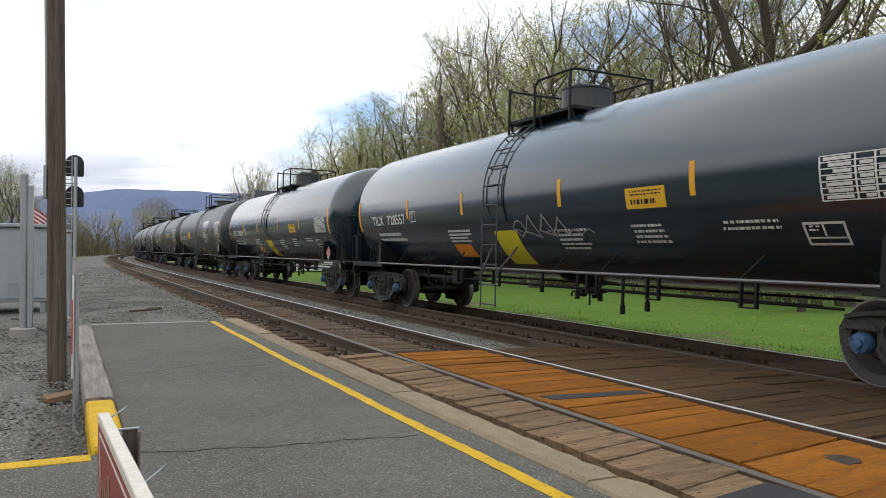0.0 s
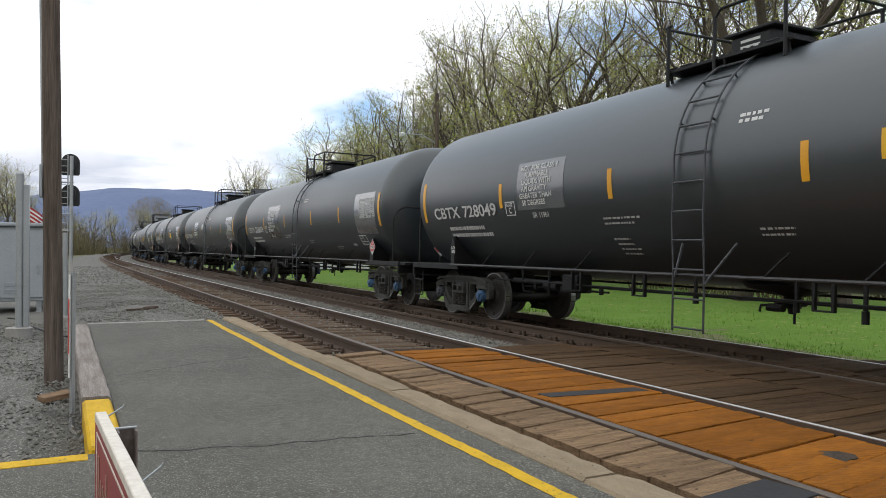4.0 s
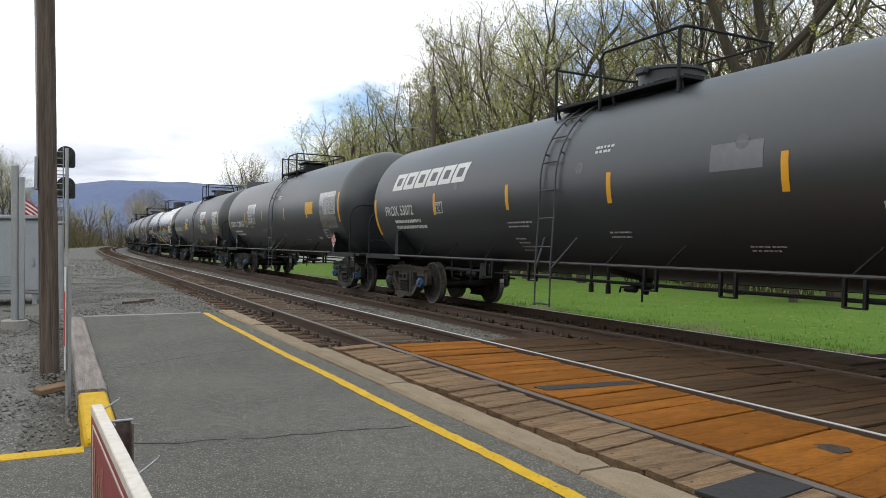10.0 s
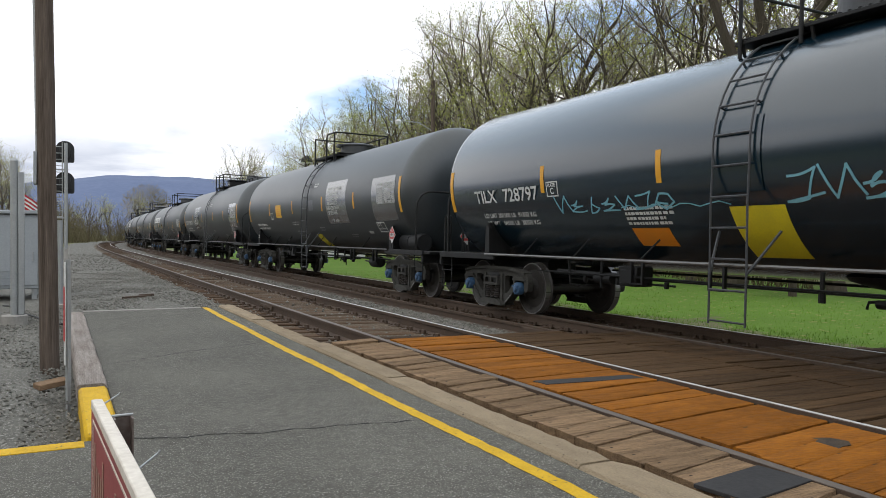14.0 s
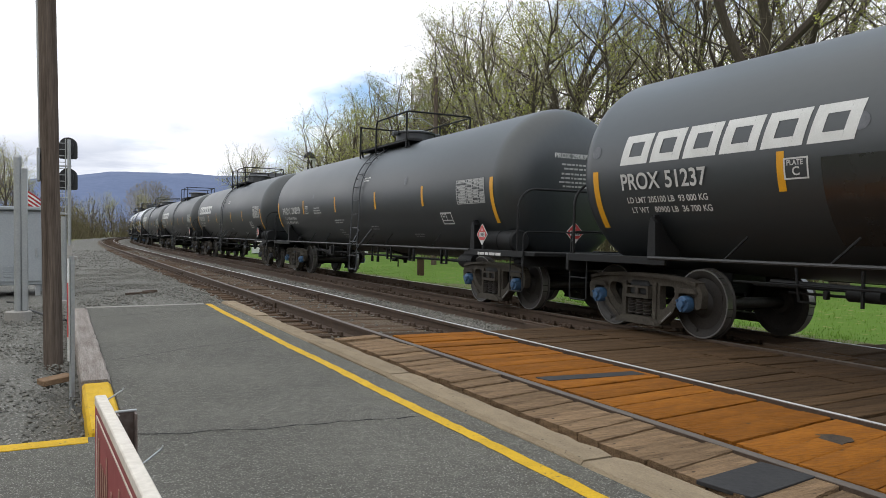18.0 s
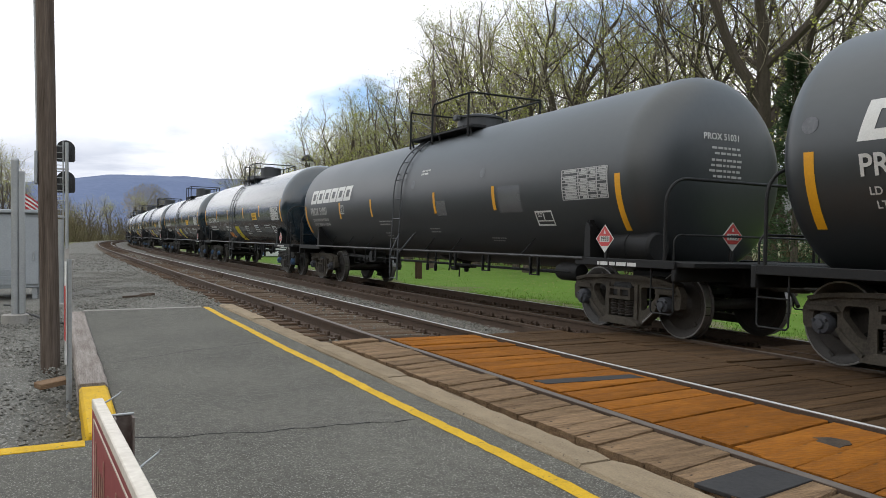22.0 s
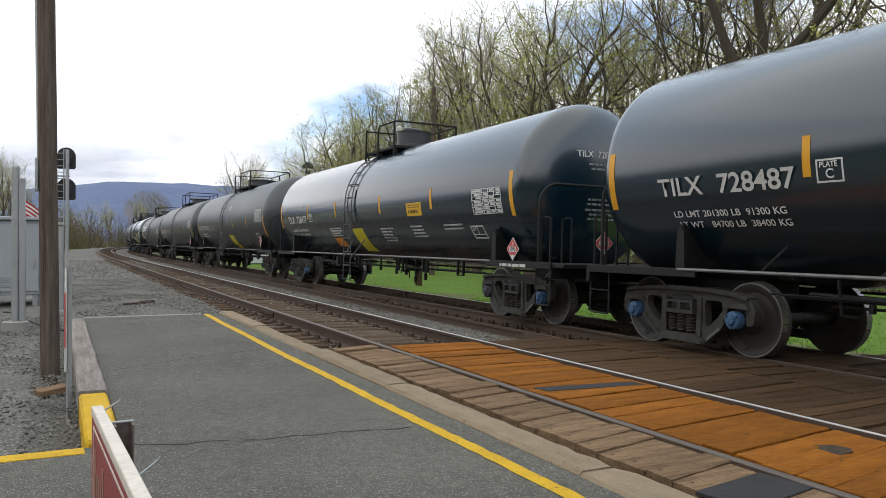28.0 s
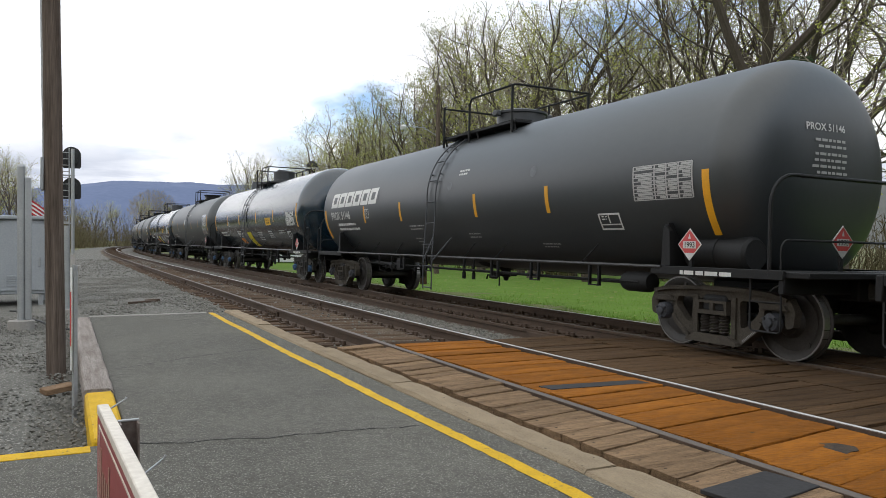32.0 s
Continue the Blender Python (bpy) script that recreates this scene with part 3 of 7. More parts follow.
def build_platform():
    sh = Shape().box(0.36, 2.50, -7, 13.62, -0.30, -0.012, 0.01)
    sh.box(-9, 0.36, -7, 5.08, -0.31, -0.014, 0.01)
    pf = structure("platform", sh, M_ASPHALT, "worn grey asphalt station platform with fine cracks", "platform")
    wear = random.Random(17)
    yl, rim = Shape(), []
    for i in range(210):
        y = -7 + 20.62 * i / 209
        bow = 0.012 * math.sin(y * 0.55) + 0.006 * math.sin(y * 1.9 + 1)
        rim.append((2.193 + bow + wear.gauss(0, 0.0035), 2.287 + bow + wear.gauss(0, 0.0035), y))
    yl.add([(x, y, -0.0085) for a, b, y in rim for x in (a, b)], [(2 * i, 2 * i + 1, 2 * i + 3, 2 * i + 2) for i in range(209)])
    part("yellow_line", yl, M_YELLOW, pf, "painted yellow safety line")
    part("yellow_line", Shape().box(-9, 0.14, 4.93, 5.07, -0.015, -0.0095), M_YELLOW, pf, "painted yellow edge line")
    part("end_strip", Shape().box(0.36, 2.2, 13.60, 13.70, -0.2, -0.004, 0.01), M_CONCRETE, pf, "pale worn edge at the platform end")
    rng = random.Random(4)

    def crack(y0, slope, x0, x1, w):
        cr, pts = Shape(), []
        x, y = x0, y0
        while x < x1:
            pts.append((x, y))
            x += 0.05
            y += slope * 0.05 + rng.uniform(-0.022, 0.022)
        for (xa, ya), (xb, yb) in zip(pts, pts[1:]):
            k = w * rng.uniform(0.5, 1.3)
            cr.add([(xa, ya - k, -0.0105), (xb, yb - k, -0.0105), (xb, yb + k, -0.0105), (xa, ya + k, -0.0105)], [(0, 1, 2, 3)])
        part("crack", cr, M_CRACK, pf, "dark ragged crack across the asphalt")

    crack(5.02, -0.17, 0.40, 2.18, 0.009)
    crack(8.02, 0.53, 0.40, 2.15, 0.010)
    crack(12.1, 0.25, 0.45, 2.0, 0.011)
    beam = thing("timber_beam", "weathered timber edging beam with a yellow painted end", "beam")
    part("timber", rough_bar(0.14, 0.358, 6.74, 13.1, -0.2, 0.035, 0.016, 0.008, rng), M_BEAM, beam, "grey weathered timber")
    part("painted_end", Shape().box(0.145, 0.352, 5.09, 6.69, -0.2, 0.022, 0.02), M_YELLOW, beam, "yellow painted timber end")
    rng = random.Random(9)
    y = -6.5
    edge = thing("platform_edging", "row of worn timbers along the platform edge", "edging")
    for y1 in (-3.2, 0.6, 3.35, 6.1, 8.45, 11.2, 13.75):
        d = rng.uniform(-0.012, 0.012)
        sh = rough_bar(2.50 + d, (2.81 if y1 < 6 else 2.745) + d * 1.5, y, y1 - 0.012, -0.25, 0.012 + d * 0.6, 0.024, 0.007, rng)
        part("edge_timber", sh, M_CURB, edge)
        y = y1
    for k in range(6):
        a = Shape().box(2.80, 2.88, 2.0 + 1.05 * k, 2.9 + 1.05 * k, -0.25, -0.05 - 0.02 * (k % 3), 0.01)
        part("packing_strip", a, M_TIE, edge)


build_platform()


# ---- level crossing boards ----
def build_boards():
    rng = random.Random(21)

    def row(name, label, mat, x0, x1, z0, z1, ya, yb, width, skip=(), slant=0.14, rough=1.0):
        deck = thing(name, label, "boardwalk")
        shapes = []
        for k in range(5):
            sh = Shape()
            w = width * (0.92 + 0.04 * k)
            a, b = rng.uniform(-0.02, 0.02), rng.uniform(-0.02, 0.02)
            n = 5
            vs = []
            for i in range(n):
                u = i / (n - 1)
                x = x0 + a + (x1 + b - x0 - a) * u
                z = z0 + (z1 - z0) * u
                sk = slant * (x - x0)
                for yy, zz in ((0, -0.09), (w, -0.09), (w, -0.004), (w - 0.006, 0), (0.006, 0), (0, -0.004)):
                    vs.append((x, yy + sk + rng.uniform(-0.003, 0.003), z + zz + rng.uniform(-0.003, 0.003)))
            fs = [(i * 6 + j, i * 6 + (j + 1) % 6, (i + 1) * 6 + (j + 1) % 6, (i + 1) * 6 + j) for i in range(n - 1) for j in range(6)]
            fs += [tuple(range(6))[::-1], tuple(range((n - 1) * 6, n * 6))]
            shapes.append((sh.add(vs, fs).mesh("board", mat), w))
        y, i = yb, 0
        while y > ya:
            me, w = shapes[rng.randrange(5)]
            y -= w + rng.uniform(0.002, 0.009)
            if i not in skip:
                part("board", me, mat, deck, "", pose(0, y, rough * rng.uniform(-0.005, 0.004), 0, rough * rng.uniform(-0.15, 0.15), rng.uniform(-0.3, 0.3)))
            i += 1
        return deck

    def far_z(off):
        return FAR_Z - FAR_CANT * (off - FAR_OFF)

    row("outer_deck", "weathered brown crossing boards beside the platform edge", M_PLANK, TRACK_X - 0.60, TRACK_X - 0.06, -0.015, -0.012, -6, 8.72, 0.21, (1,), 0.20)
    row("orange_deck", "rust-orange stained crossing boards between the near rails", M_ORANGE, TRACK_X + 0.10, TRACK_X + 1.43, -0.014, -0.072, -6, 8.60, 0.215, (), 0.25, 0.55)

    row("middle_deck", "dark brown crossing boards between the two tracks", M_BROWN, TRACK_X + GAUGE + 0.07, TRACK_X + 2.98, -0.078, -0.115, -6, 8.95, 0.20, (), 0.14, 0.4)
    row("middle_deck", "dark brown crossing boards between the two tracks", M_BROWN, TRACK_X + 3.0, TRACK_X + FAR_OFF - 0.07, -0.117, -0.165, -6, 8.75, 0.20, (), 0.14, 0.4)
    row("far_deck", "dark brown crossing boards between the far rails", M_BROWN, TRACK_X + FAR_OFF + 0.48, TRACK_X + FAR_OFF + GAUGE - 0.10, far_z(FAR_OFF) - 0.016, far_z(FAR_OFF + GAUGE) - 0.012, -6, 7.0, 0.24)
    row("far_deck", "narrow dark crossing boards beside the far rail", M_BROWN, TRACK_X + FAR_OFF + 0.10, TRACK_X + FAR_OFF + 0.42, far_z(FAR_OFF) - 0.016, far_z(FAR_OFF) - 0.020, -6, 7.1, 0.24)
    row("outside_deck", "dark brown crossing boards beyond the far rail", M_BROWN, TRACK_X + FAR_OFF + GAUGE + 0.07, TRACK_X + FAR_OFF + GAUGE + 0.50, far_z(FAR_OFF + GAUGE) - 0.02, far_z(FAR_OFF + GAUGE) - 0.03, -6, 6.6, 0.26)
    spare = thing("spare_rail", "rusty spare rail lying between the two tracks", "rail")
    part("rail_length", sweep([(-0.07, -0.172), (0.07, -0.172), (0.07, -0.160), (0.012, -0.138), (0.009, -0.05), (0.036, -0.040), (0.036, 0), (-0.036, 0), (-0.036, -0.040), (-0.009, -0.05), (-0.012, -0.138), (-0.07, -0.160)],
                              3.12, -0.150, [9.0, 12, 20, 30, 36, 44, 52, 60, 70]), M_RAIL, spare)
    part("joint_bar", Shape().box(TRACK_X + 3.075, TRACK_X + 3.10, 9.4, 10.3, -0.27, -0.18, 0.008), M_RAIL, spare)
    guard = thing("guard_rail", "worn steel guard strip set in the crossing boards", "guard rail")
    part("guard_strip", Shape().box(TRACK_X + FAR_OFF + 0.435, TRACK_X + FAR_OFF + 0.465, -6, 7.0, far_z(FAR_OFF) - 0.10, far_z(FAR_OFF) - 0.012, 0.004), M_RAIL, guard)
    plate = thing("steel_plate", "dark steel strip laid across the orange boards", "plate", "", pose(TRACK_X + 0.76, 5.55, -0.046, 0, 2.5, 5.0))
    part("plate_sheet", Shape().box(-0.56, 0.60, -0.095, 0.085, -0.01, 0.010, 0.003), M_PLATE, plate)
    mat = thing("rubber_mat", "dark grey mat on the brown boards", "mat", "", pose(TRACK_X - 0.33, 2.76, -0.015, 0, 0, 9))
    part("mat_sheet", Shape().box(-0.28, 0.28, -0.155, 0.155, -0.01, 0.012, 0.003), M_PLATE, mat)
    stain = thing("tar_patch", "round dark tar patch on the orange boards", "patch", "", pose(TRACK_X + 0.80, 3.2, -0.0445) @ Matrix.Rotation(radians(-92.5), 4, "Y"))
    part("tar_sheet", Shape().prism([(0.115 * math.sin(q * 0.449) * (1 + 0.16 * math.sin(q * 2.3)), 0.15 * math.cos(q * 0.449) * (1 + 0.12 * math.sin(q * 1.7))) for q in range(14)], -0.004, 0.001), M_TAR, stain)


build_boards()


# ---- ties ----
def build_ties():
    rng = random.Random(5)
    for name, off, z, cant in (("near_track_ties", GAUGE / 2, NEAR_Z, NEAR_CANT), ("far_track_ties", FAR_OFF + GAUGE / 2, FAR_Z, FAR_CANT)):
        bed = thing(name, "dark creosoted timber ties half sunk in ballast", "railway ties")
        shapes = [Shape().box(-1.3 + 0.03 * k, 1.3 - 0.02 * k, -0.115, 0.115, -0.17, 0, 0.012).mesh("tie", M_TIE) for k in range(4)]
        plates, rest = Shape(), Shape()
        s = 9.1 if off < 2 else 7.6
        i = 0
        while s < 180:
            p = on_line(s, off + rng.uniform(-0.05, 0.05), z - cant * GAUGE / 2 - 0.176 + rng.uniform(-0.008, 0.004))
            m = pose(*p, 0, math.degrees(cant), -math.degrees(turn_at(s)) + rng.uniform(-1.2, 1.2))
            if i < 110:
                part("tie", shapes[rng.randrange(4)], M_TIE, bed, "", m)
            else:
                rest.box(p.x - 1.28, p.x + 1.28, p.y - 0.115, p.y + 0.115, p.z - 0.17, p.z, 0, Matrix.Rotation(-turn_at(s), 3, "Z"))
            if i < 70:
                for k in (-1, 1):
                    c = on_line(s, off + k * GAUGE / 2, z - cant * (GAUGE / 2 + k * GAUGE / 2) - 0.176)
                    plates.box(c.x - 0.17, c.x + 0.17, c.y - 0.09, c.y + 0.09, c.z - 0.004, c.z + 0.014, 0.004)
                    for sx in (-1, 1):
                        plates.box(c.x + sx * 0.085 - 0.014, c.x + sx * 0.085 + 0.014, c.y - 0.05, c.y - 0.02, c.z, c.z + 0.045, 0.004)
                        plates.box(c.x + sx * 0.12 - 0.014, c.x + sx * 0.12 + 0.014, c.y + 0.03, c.y + 0.06, c.z, c.z + 0.035, 0.004)
                        plates.box(c.x + sx * 0.085 - 0.02, c.x + sx * 0.085 + 0.02, c.y - 0.20, c.y - 0.12, c.z - 0.01, c.z + 0.06, 0.006)
            s += 0.5 + rng.uniform(-0.03, 0.03)
            i += 1
        tagged(part("distant_tie_bed", rest, M_TIE, bed), kind="stuff")
        tagged(part("tie_hardware", plates, M_RAIL, bed, "rusty tie plates, spikes and rail anchors"), kind="stuff")


build_ties()


# ---- loose stones ----
def build_stones():
    rng = random.Random(8)
    sh = Shape()
    zones = [(4200, -0.62, 7.0, 8.9, 16, 0.018, 0.042), (5200, -0.62, 7.2, 16, 34, 0.025, 0.055), (3200, 1.62, 3.95, 9.1, 15, 0.018, 0.042),
             (6500, -3.2, -0.62, 13.8, 30, 0.014, 0.036), (15000, -7.5, -3.3, 5.2, 16, 0.008, 0.026), (2600, 5.8, 7.9, 4, 20, 0.015, 0.042), (5000, -7, 7, 30, 60, 0.025, 0.06)]
    for count, o0, o1, s0, s1, r0, r1 in zones:
        for _ in range(count):
            s, o = rng.uniform(s0, s1), rng.uniform(o0, o1)
            if s < 8.9 and -0.65 < o < 1.6:
                continue
            if (-0.4 < o < 1.6 or o > 4.0) and s < 40 and rng.random() < 0.88:
                continue
            r = rng.uniform(r0, r1)
            z = float(ground_height(s, o)) + r * 0.25
            p = on_line(s, o, z)
            a = rng.uniform(0, 6.28)
            ca, sa = math.cos(a), math.sin(a)
            vs = []
            for x, y, zz in ((1, 0, 0), (0.1, 0.85, 0.15), (-0.9, 0.1, -0.1), (0, -0.8, 0.1), (0.25, 0.1, 0.75), (0, 0, -0.7)):
                x, y, zz = x * r * rng.uniform(0.7, 1.2), y * r * rng.uniform(0.7, 1.2), zz * r * rng.uniform(0.6, 1.1)
                vs.append((p.x + x * ca - y * sa, p.y + x * sa + y * ca, p.z + zz))
            sh.add(vs, [(0, 1, 4), (1, 2, 4), (2, 3, 4), (3, 0, 4), (1, 0, 5), (2, 1, 5), (3, 2, 5), (0, 3, 5)])
    structure("ballast_stones", sh, M_STONE, "loose grey crushed stone of many sizes", "gravel", False, "stuff")


build_stones()


# ---- the train ----
SPEED = 14.5
TANK_R, TANK_Z, TANK_MID, TANK_HALF, DOME = 1.53, 2.46, 0.22, 7.62, 0.60
AXLE = 1.778
WHEEL_R = 0.457


def head_y(r):
    k = min(0.9999, r / TANK_R)
    return DOME * (1 - k ** 2.7) ** (1 / 2.4)


def patch(sh, y0, y1, a0, a1, lift=0.004, skew=0.0):
    """A sheet lying on the tank's near side from y0 to y1 and between two angles above the horizontal, in degrees."""
    n = max(1, int(abs(a1 - a0) / 4 + 0.5))
    r = TANK_R + lift
    verts = []
    for i in range(n + 1):
        a = radians(a0 + (a1 - a0) * i / n)
        k = skew * i / n
        for y in (y0 + k, y1 + k):
            verts.append((-r * math.cos(a), y, TANK_Z + r * math.sin(a)))
    faces = []
    for i in range(n):
        q = (2 * i, 2 * i + 1, 2 * i + 3, 2 * i + 2)
        faces.append(q if (y1 > y0) == (a1 > a0) else q[::-1])
    return sh.add(verts, [f[::-1] for f in faces])


def on_tank(y, a, lift=0.005):
    """A pose on the tank's near side: x along the words, y up the side, z outward."""
    c, s = math.cos(radians(a)), math.sin(radians(a))
    r = TANK_R + lift
    return Matrix(((0, s, -c, -r * c), (-1, 0, 0, y), (0, c, s, TANK_Z + r * s), (0, 0, 0, 1)))


def words(text, y, a, height, parent, mat=M_DECAL, wide=1.0, label=""):
    gap = 0
    for word in text.split(" "):
        if not word:
            gap += 0.45 * height * wide
            continue
        me = lettering(word, height, mat, wide)
        part("lettering", me, mat, parent, label, on_tank(y - gap, a, 0.012))
        gap += max(v.co.x for v in me.vertices) + 0.45 * height * wide


def bars(sh, y, a, lines, width, pitch=2.6, thick=1.5, seed=1):
    """Lines too small to read, as broken bars."""
    rng = random.Random(seed)
    for i in range(lines):
        yy = y - rng.uniform(0, 0.06)
        end = y - width * rng.uniform(0.7, 1.0)
        while yy > end:
            w = rng.uniform(0.03, 0.085)
            patch(sh, max(end, yy - w), yy, a - pitch * i - thick, a - pitch * i, 0.005)
            yy -= w + rng.choice((0.014, 0.014, 0.03))
    return sh


# wheels and trucks
def wheelset_mesh():
    sh = Shape()
    sh.tube([(-0.98, 0, 0), (0.98, 0, 0)], 0.075, 12)
    for side in (-1, 1):
        x = side * 0.755
        prof = [(-0.09, 0.10), (-0.09, 0.15), (-0.03, 0.19), (-0.015, 0.34), (-0.055, 0.385), (-0.06, 0.458), (0.045, 0.452), (0.058, 0.47), (0.075, 0.478),
                (0.085, 0.46), (0.085, 0.385), (0.045, 0.34), (0.03, 0.19), (0.08, 0.15), (0.08, 0.10)]
        prof = [(x - side * a, r) for a, r in prof]
        sh.slot = 0
        sh.lathe(prof if side < 0 else prof[::-1], (0, 0, 0), "x", 26)
        sh.slot = 1
        rim = [(x - side * -0.061, 0.4595), (x - side * 0.044, 0.4535)]
        rim = rim if rim[0][0] < rim[1][0] else rim[::-1]
        sh.lathe([(rim[0][0], 0.44), rim[0], rim[1], (rim[1][0], 0.44)], (0, 0, 0), "x", 32, False)
        sh.slot = 0
        for k in range(3):
            a = k * 2.1
            sh.box(x + side * 0.050, x + side * 0.063, 0.36 * math.cos(a) - 0.03, 0.36 * math.cos(a) + 0.03, 0.36 * math.sin(a) - 0.02, 0.36 * math.sin(a) + 0.02)
        sh.slot = 0
    return sh.mesh("wheelset", [M_WHEEL, M_TREAD])


def rounded(pts, cut=0.03):
    """A closed outline with its corners cut twice."""
    out = []
    n = len(pts)
    for i in range(n):
        p, c, q = Vector(pts[i - 1]), Vector(pts[i]), Vector(pts[(i + 1) % n])
        a, b = (p - c), (q - c)
        ka, kb = min(cut, a.length * 0.4), min(cut, b.length * 0.4)
        a, b = c + a.normalized() * ka, c + b.normalized() * kb
        out += [a, (a + b + c * 2) / 4, b]
    return [tuple(v) for v in out]


def pierced(sh, outer, holes, x0, x1):
    """A plate in the plane of y and z with holes through it."""
    loops = [outer] + holes
    flat = [p for lp in loops for p in lp]
    n = len(flat)
    tris = geometry.tessellate_polygon([[Vector((p[0], p[1], 0)) for p in lp] for lp in loops])
    faces = []
    for t in tris:
        (ya, za), (yb, zb), (yc, zc) = (flat[i] for i in t)
        t = t if (yb - ya) * (zc - za) - (zb - za) * (yc - ya) > 0 else t[::-1]
        faces += [tuple(t[::-1]), tuple(i + n for i in t)]
    k = 0
    for j, lp in enumerate(loops):
        m = len(lp)
        area = sum(lp[i - 1][0] * lp[i][1] - lp[i][0] * lp[i - 1][1] for i in range(m))
        for i in range(m):
            q = (k + i, k + (i + 1) % m, n + k + (i + 1) % m, n + k + i)
            faces.append(q if (area > 0) == (j == 0) else q[::-1])
        k += m
    return sh.add([(x0, y, z) for y, z in flat] + [(x1, y, z) for y, z in flat], faces)


def side_frame_mesh(mat):
    """A one-piece cast truss with a spring opening, two windows and jaws over the bearings."""
    sh = Shape()
    half = [(0.30, 0.105), (0.47, 0.15), (0.66, 0.31), (0.735, 0.40), (0.745, 0.585), (1.03, 0.585), (1.045, 0.39), (1.15, 0.41), (1.17, 0.60), (1.09, 0.735), (0.85, 0.785), (0.40, 0.815)]
    outer = rounded(half + [(-y, z) for y, z in half[::-1]], 0.035)
    win = [(0.385, 0.67), (0.40, 0.33), (0.50, 0.36), (0.69, 0.56), (0.66, 0.67)]
    holes = [rounded([(-0.275, 0.20), (0.275, 0.20), (0.275, 0.67), (-0.275, 0.67)], 0.05), rounded(win, 0.045), rounded([(-y, z) for y, z in win[::-1]], 0.045)]
    pierced(sh, outer, holes, -0.055, 0.055)
    # thicker flanges along the top, the diagonals and the spring seat
    for k in (-1, 1):
        top = [(k * 0.0, 0.825), (k * 0.40, 0.822), (k * 0.85, 0.792), (k * 1.09, 0.742), (k * 1.07, 0.70), (k * 0.84, 0.745), (k * 0.40, 0.772), (k * 0.0, 0.775)]
        sh.prism(top if k < 0 else top[::-1], -0.095, 0.075)
        dia = [(k * 0.44, 0.14), (k * 0.68, 0.32), (k * 0.745, 0.42), (k * 0.70, 0.44), (k * 0.64, 0.36), (k * 0.42, 0.19)]
        sh.prism(dia, -0.09, 0.07)
        jaw = [(k * 0.70, 0.60), (k * 1.10, 0.60), (k * 1.05, 0.66), (k * 0.75, 0.66)]
        sh.prism(jaw, -0.10, 0.05)
        sh.prism([(k * 0.275, 0.20), (k * 0.345, 0.20), (k * 0.345, 0.70), (k * 0.275, 0.70)], -0.085, 0.05)
    sh.prism([(-0.42, 0.12), (0.42, 0.12), (0.40, 0.16), (0.26, 0.225), (-0.26, 0.225), (-0.40, 0.16)], -0.155, 0.135)
    # the bolster's end over the springs
    pierced(sh, [(-0.25, 0.475), (0.25, 0.475), (0.24, 0.645), (-0.24, 0.645)], [[(-0.21, 0.525), (-0.03, 0.525), (-0.03, 0.615), (-0.20, 0.615)], [(0.03, 0.525), (0.21, 0.525), (0.20, 0.615), (0.03, 0.615)]], -0.135, 0.0)
    # a stencilled row on the leading diagonal
    sh.slot = 1
    for i in range(10):
        y, z = -0.475 - 0.0190 * i, 0.190 + 0.0150 * i
        sh.add([(-0.0925, y - a * 0.0045 - b * 0.009, z + a * 0.0035 - b * 0.011) for a, b in ((-1, -1), (1, -1), (1, 1), (-1, 1))], [(0, 1, 2, 3)])
    sh.slot = 0
    return sh.mesh("side_frame", [mat, M_DECALDIM])


def spring_mesh():
    sh = Shape()
    pts = [(0.058 * math.cos(a * 0.95), 0.058 * math.sin(a * 0.95), 0.235 + 0.24 * a / 42) for a in range(43)]
    return sh.tube(pts, 0.017, 4).mesh("spring", M_SPRING)


def cap_mesh(mat):
    sh = Shape().lathe([(0.06, 0.112), (-0.03, 0.112), (-0.05, 0.102), (-0.055, 0.06), (-0.085, 0.05), (-0.09, 0.001)][::-1], (0, 0, 0), "x", 20)
    for k in range(3):
        a = k * 2.094 + 0.5
        sh.tube([(-0.04, 0.085 * math.cos(a), 0.085 * math.sin(a)), (-0.078, 0.085 * math.cos(a), 0.085 * math.sin(a))], 0.018, 6)
    return sh.mesh("bearing_cap", mat)


WHEELSET = wheelset_mesh()
FRAMES = {"grey": side_frame_mesh(M_TRUCK), "brown": side_frame_mesh(M_TRUCKB)}
SPRING = spring_mesh()
CAPS = {"blue": cap_mesh(M_CAPBLUE), "grey": cap_mesh(M_CAPGREY)}
BOLSTER = (Shape().box(-1.12, 1.12, -0.2, 0.2, 0.50, 0.72, 0.04).box(-0.5, 0.5, -0.32, 0.32, 0.62, 0.80, 0.03)
           .tube([(-0.9, -0.52, 0.36), (0.9, -0.52, 0.36)], 0.045, 8).tube([(-0.9, 0.52, 0.36), (0.9, 0.52, 0.36)], 0.045, 8)
           .tube([(0.2, -0.7, 0.55), (0.1, 0.7, 0.5)], 0.03, 6)).mesh("truck", M_FRAME)
SHOE = Shape().prism([(-0.40, 0.33), (-0.36, 0.60), (-0.30, 0.60), (-0.33, 0.33)], -0.06, 0.06).mesh("brake_shoe", M_TRUCK)


CENTRES_OF = lambda index: LENGTHS[index] - 4.18


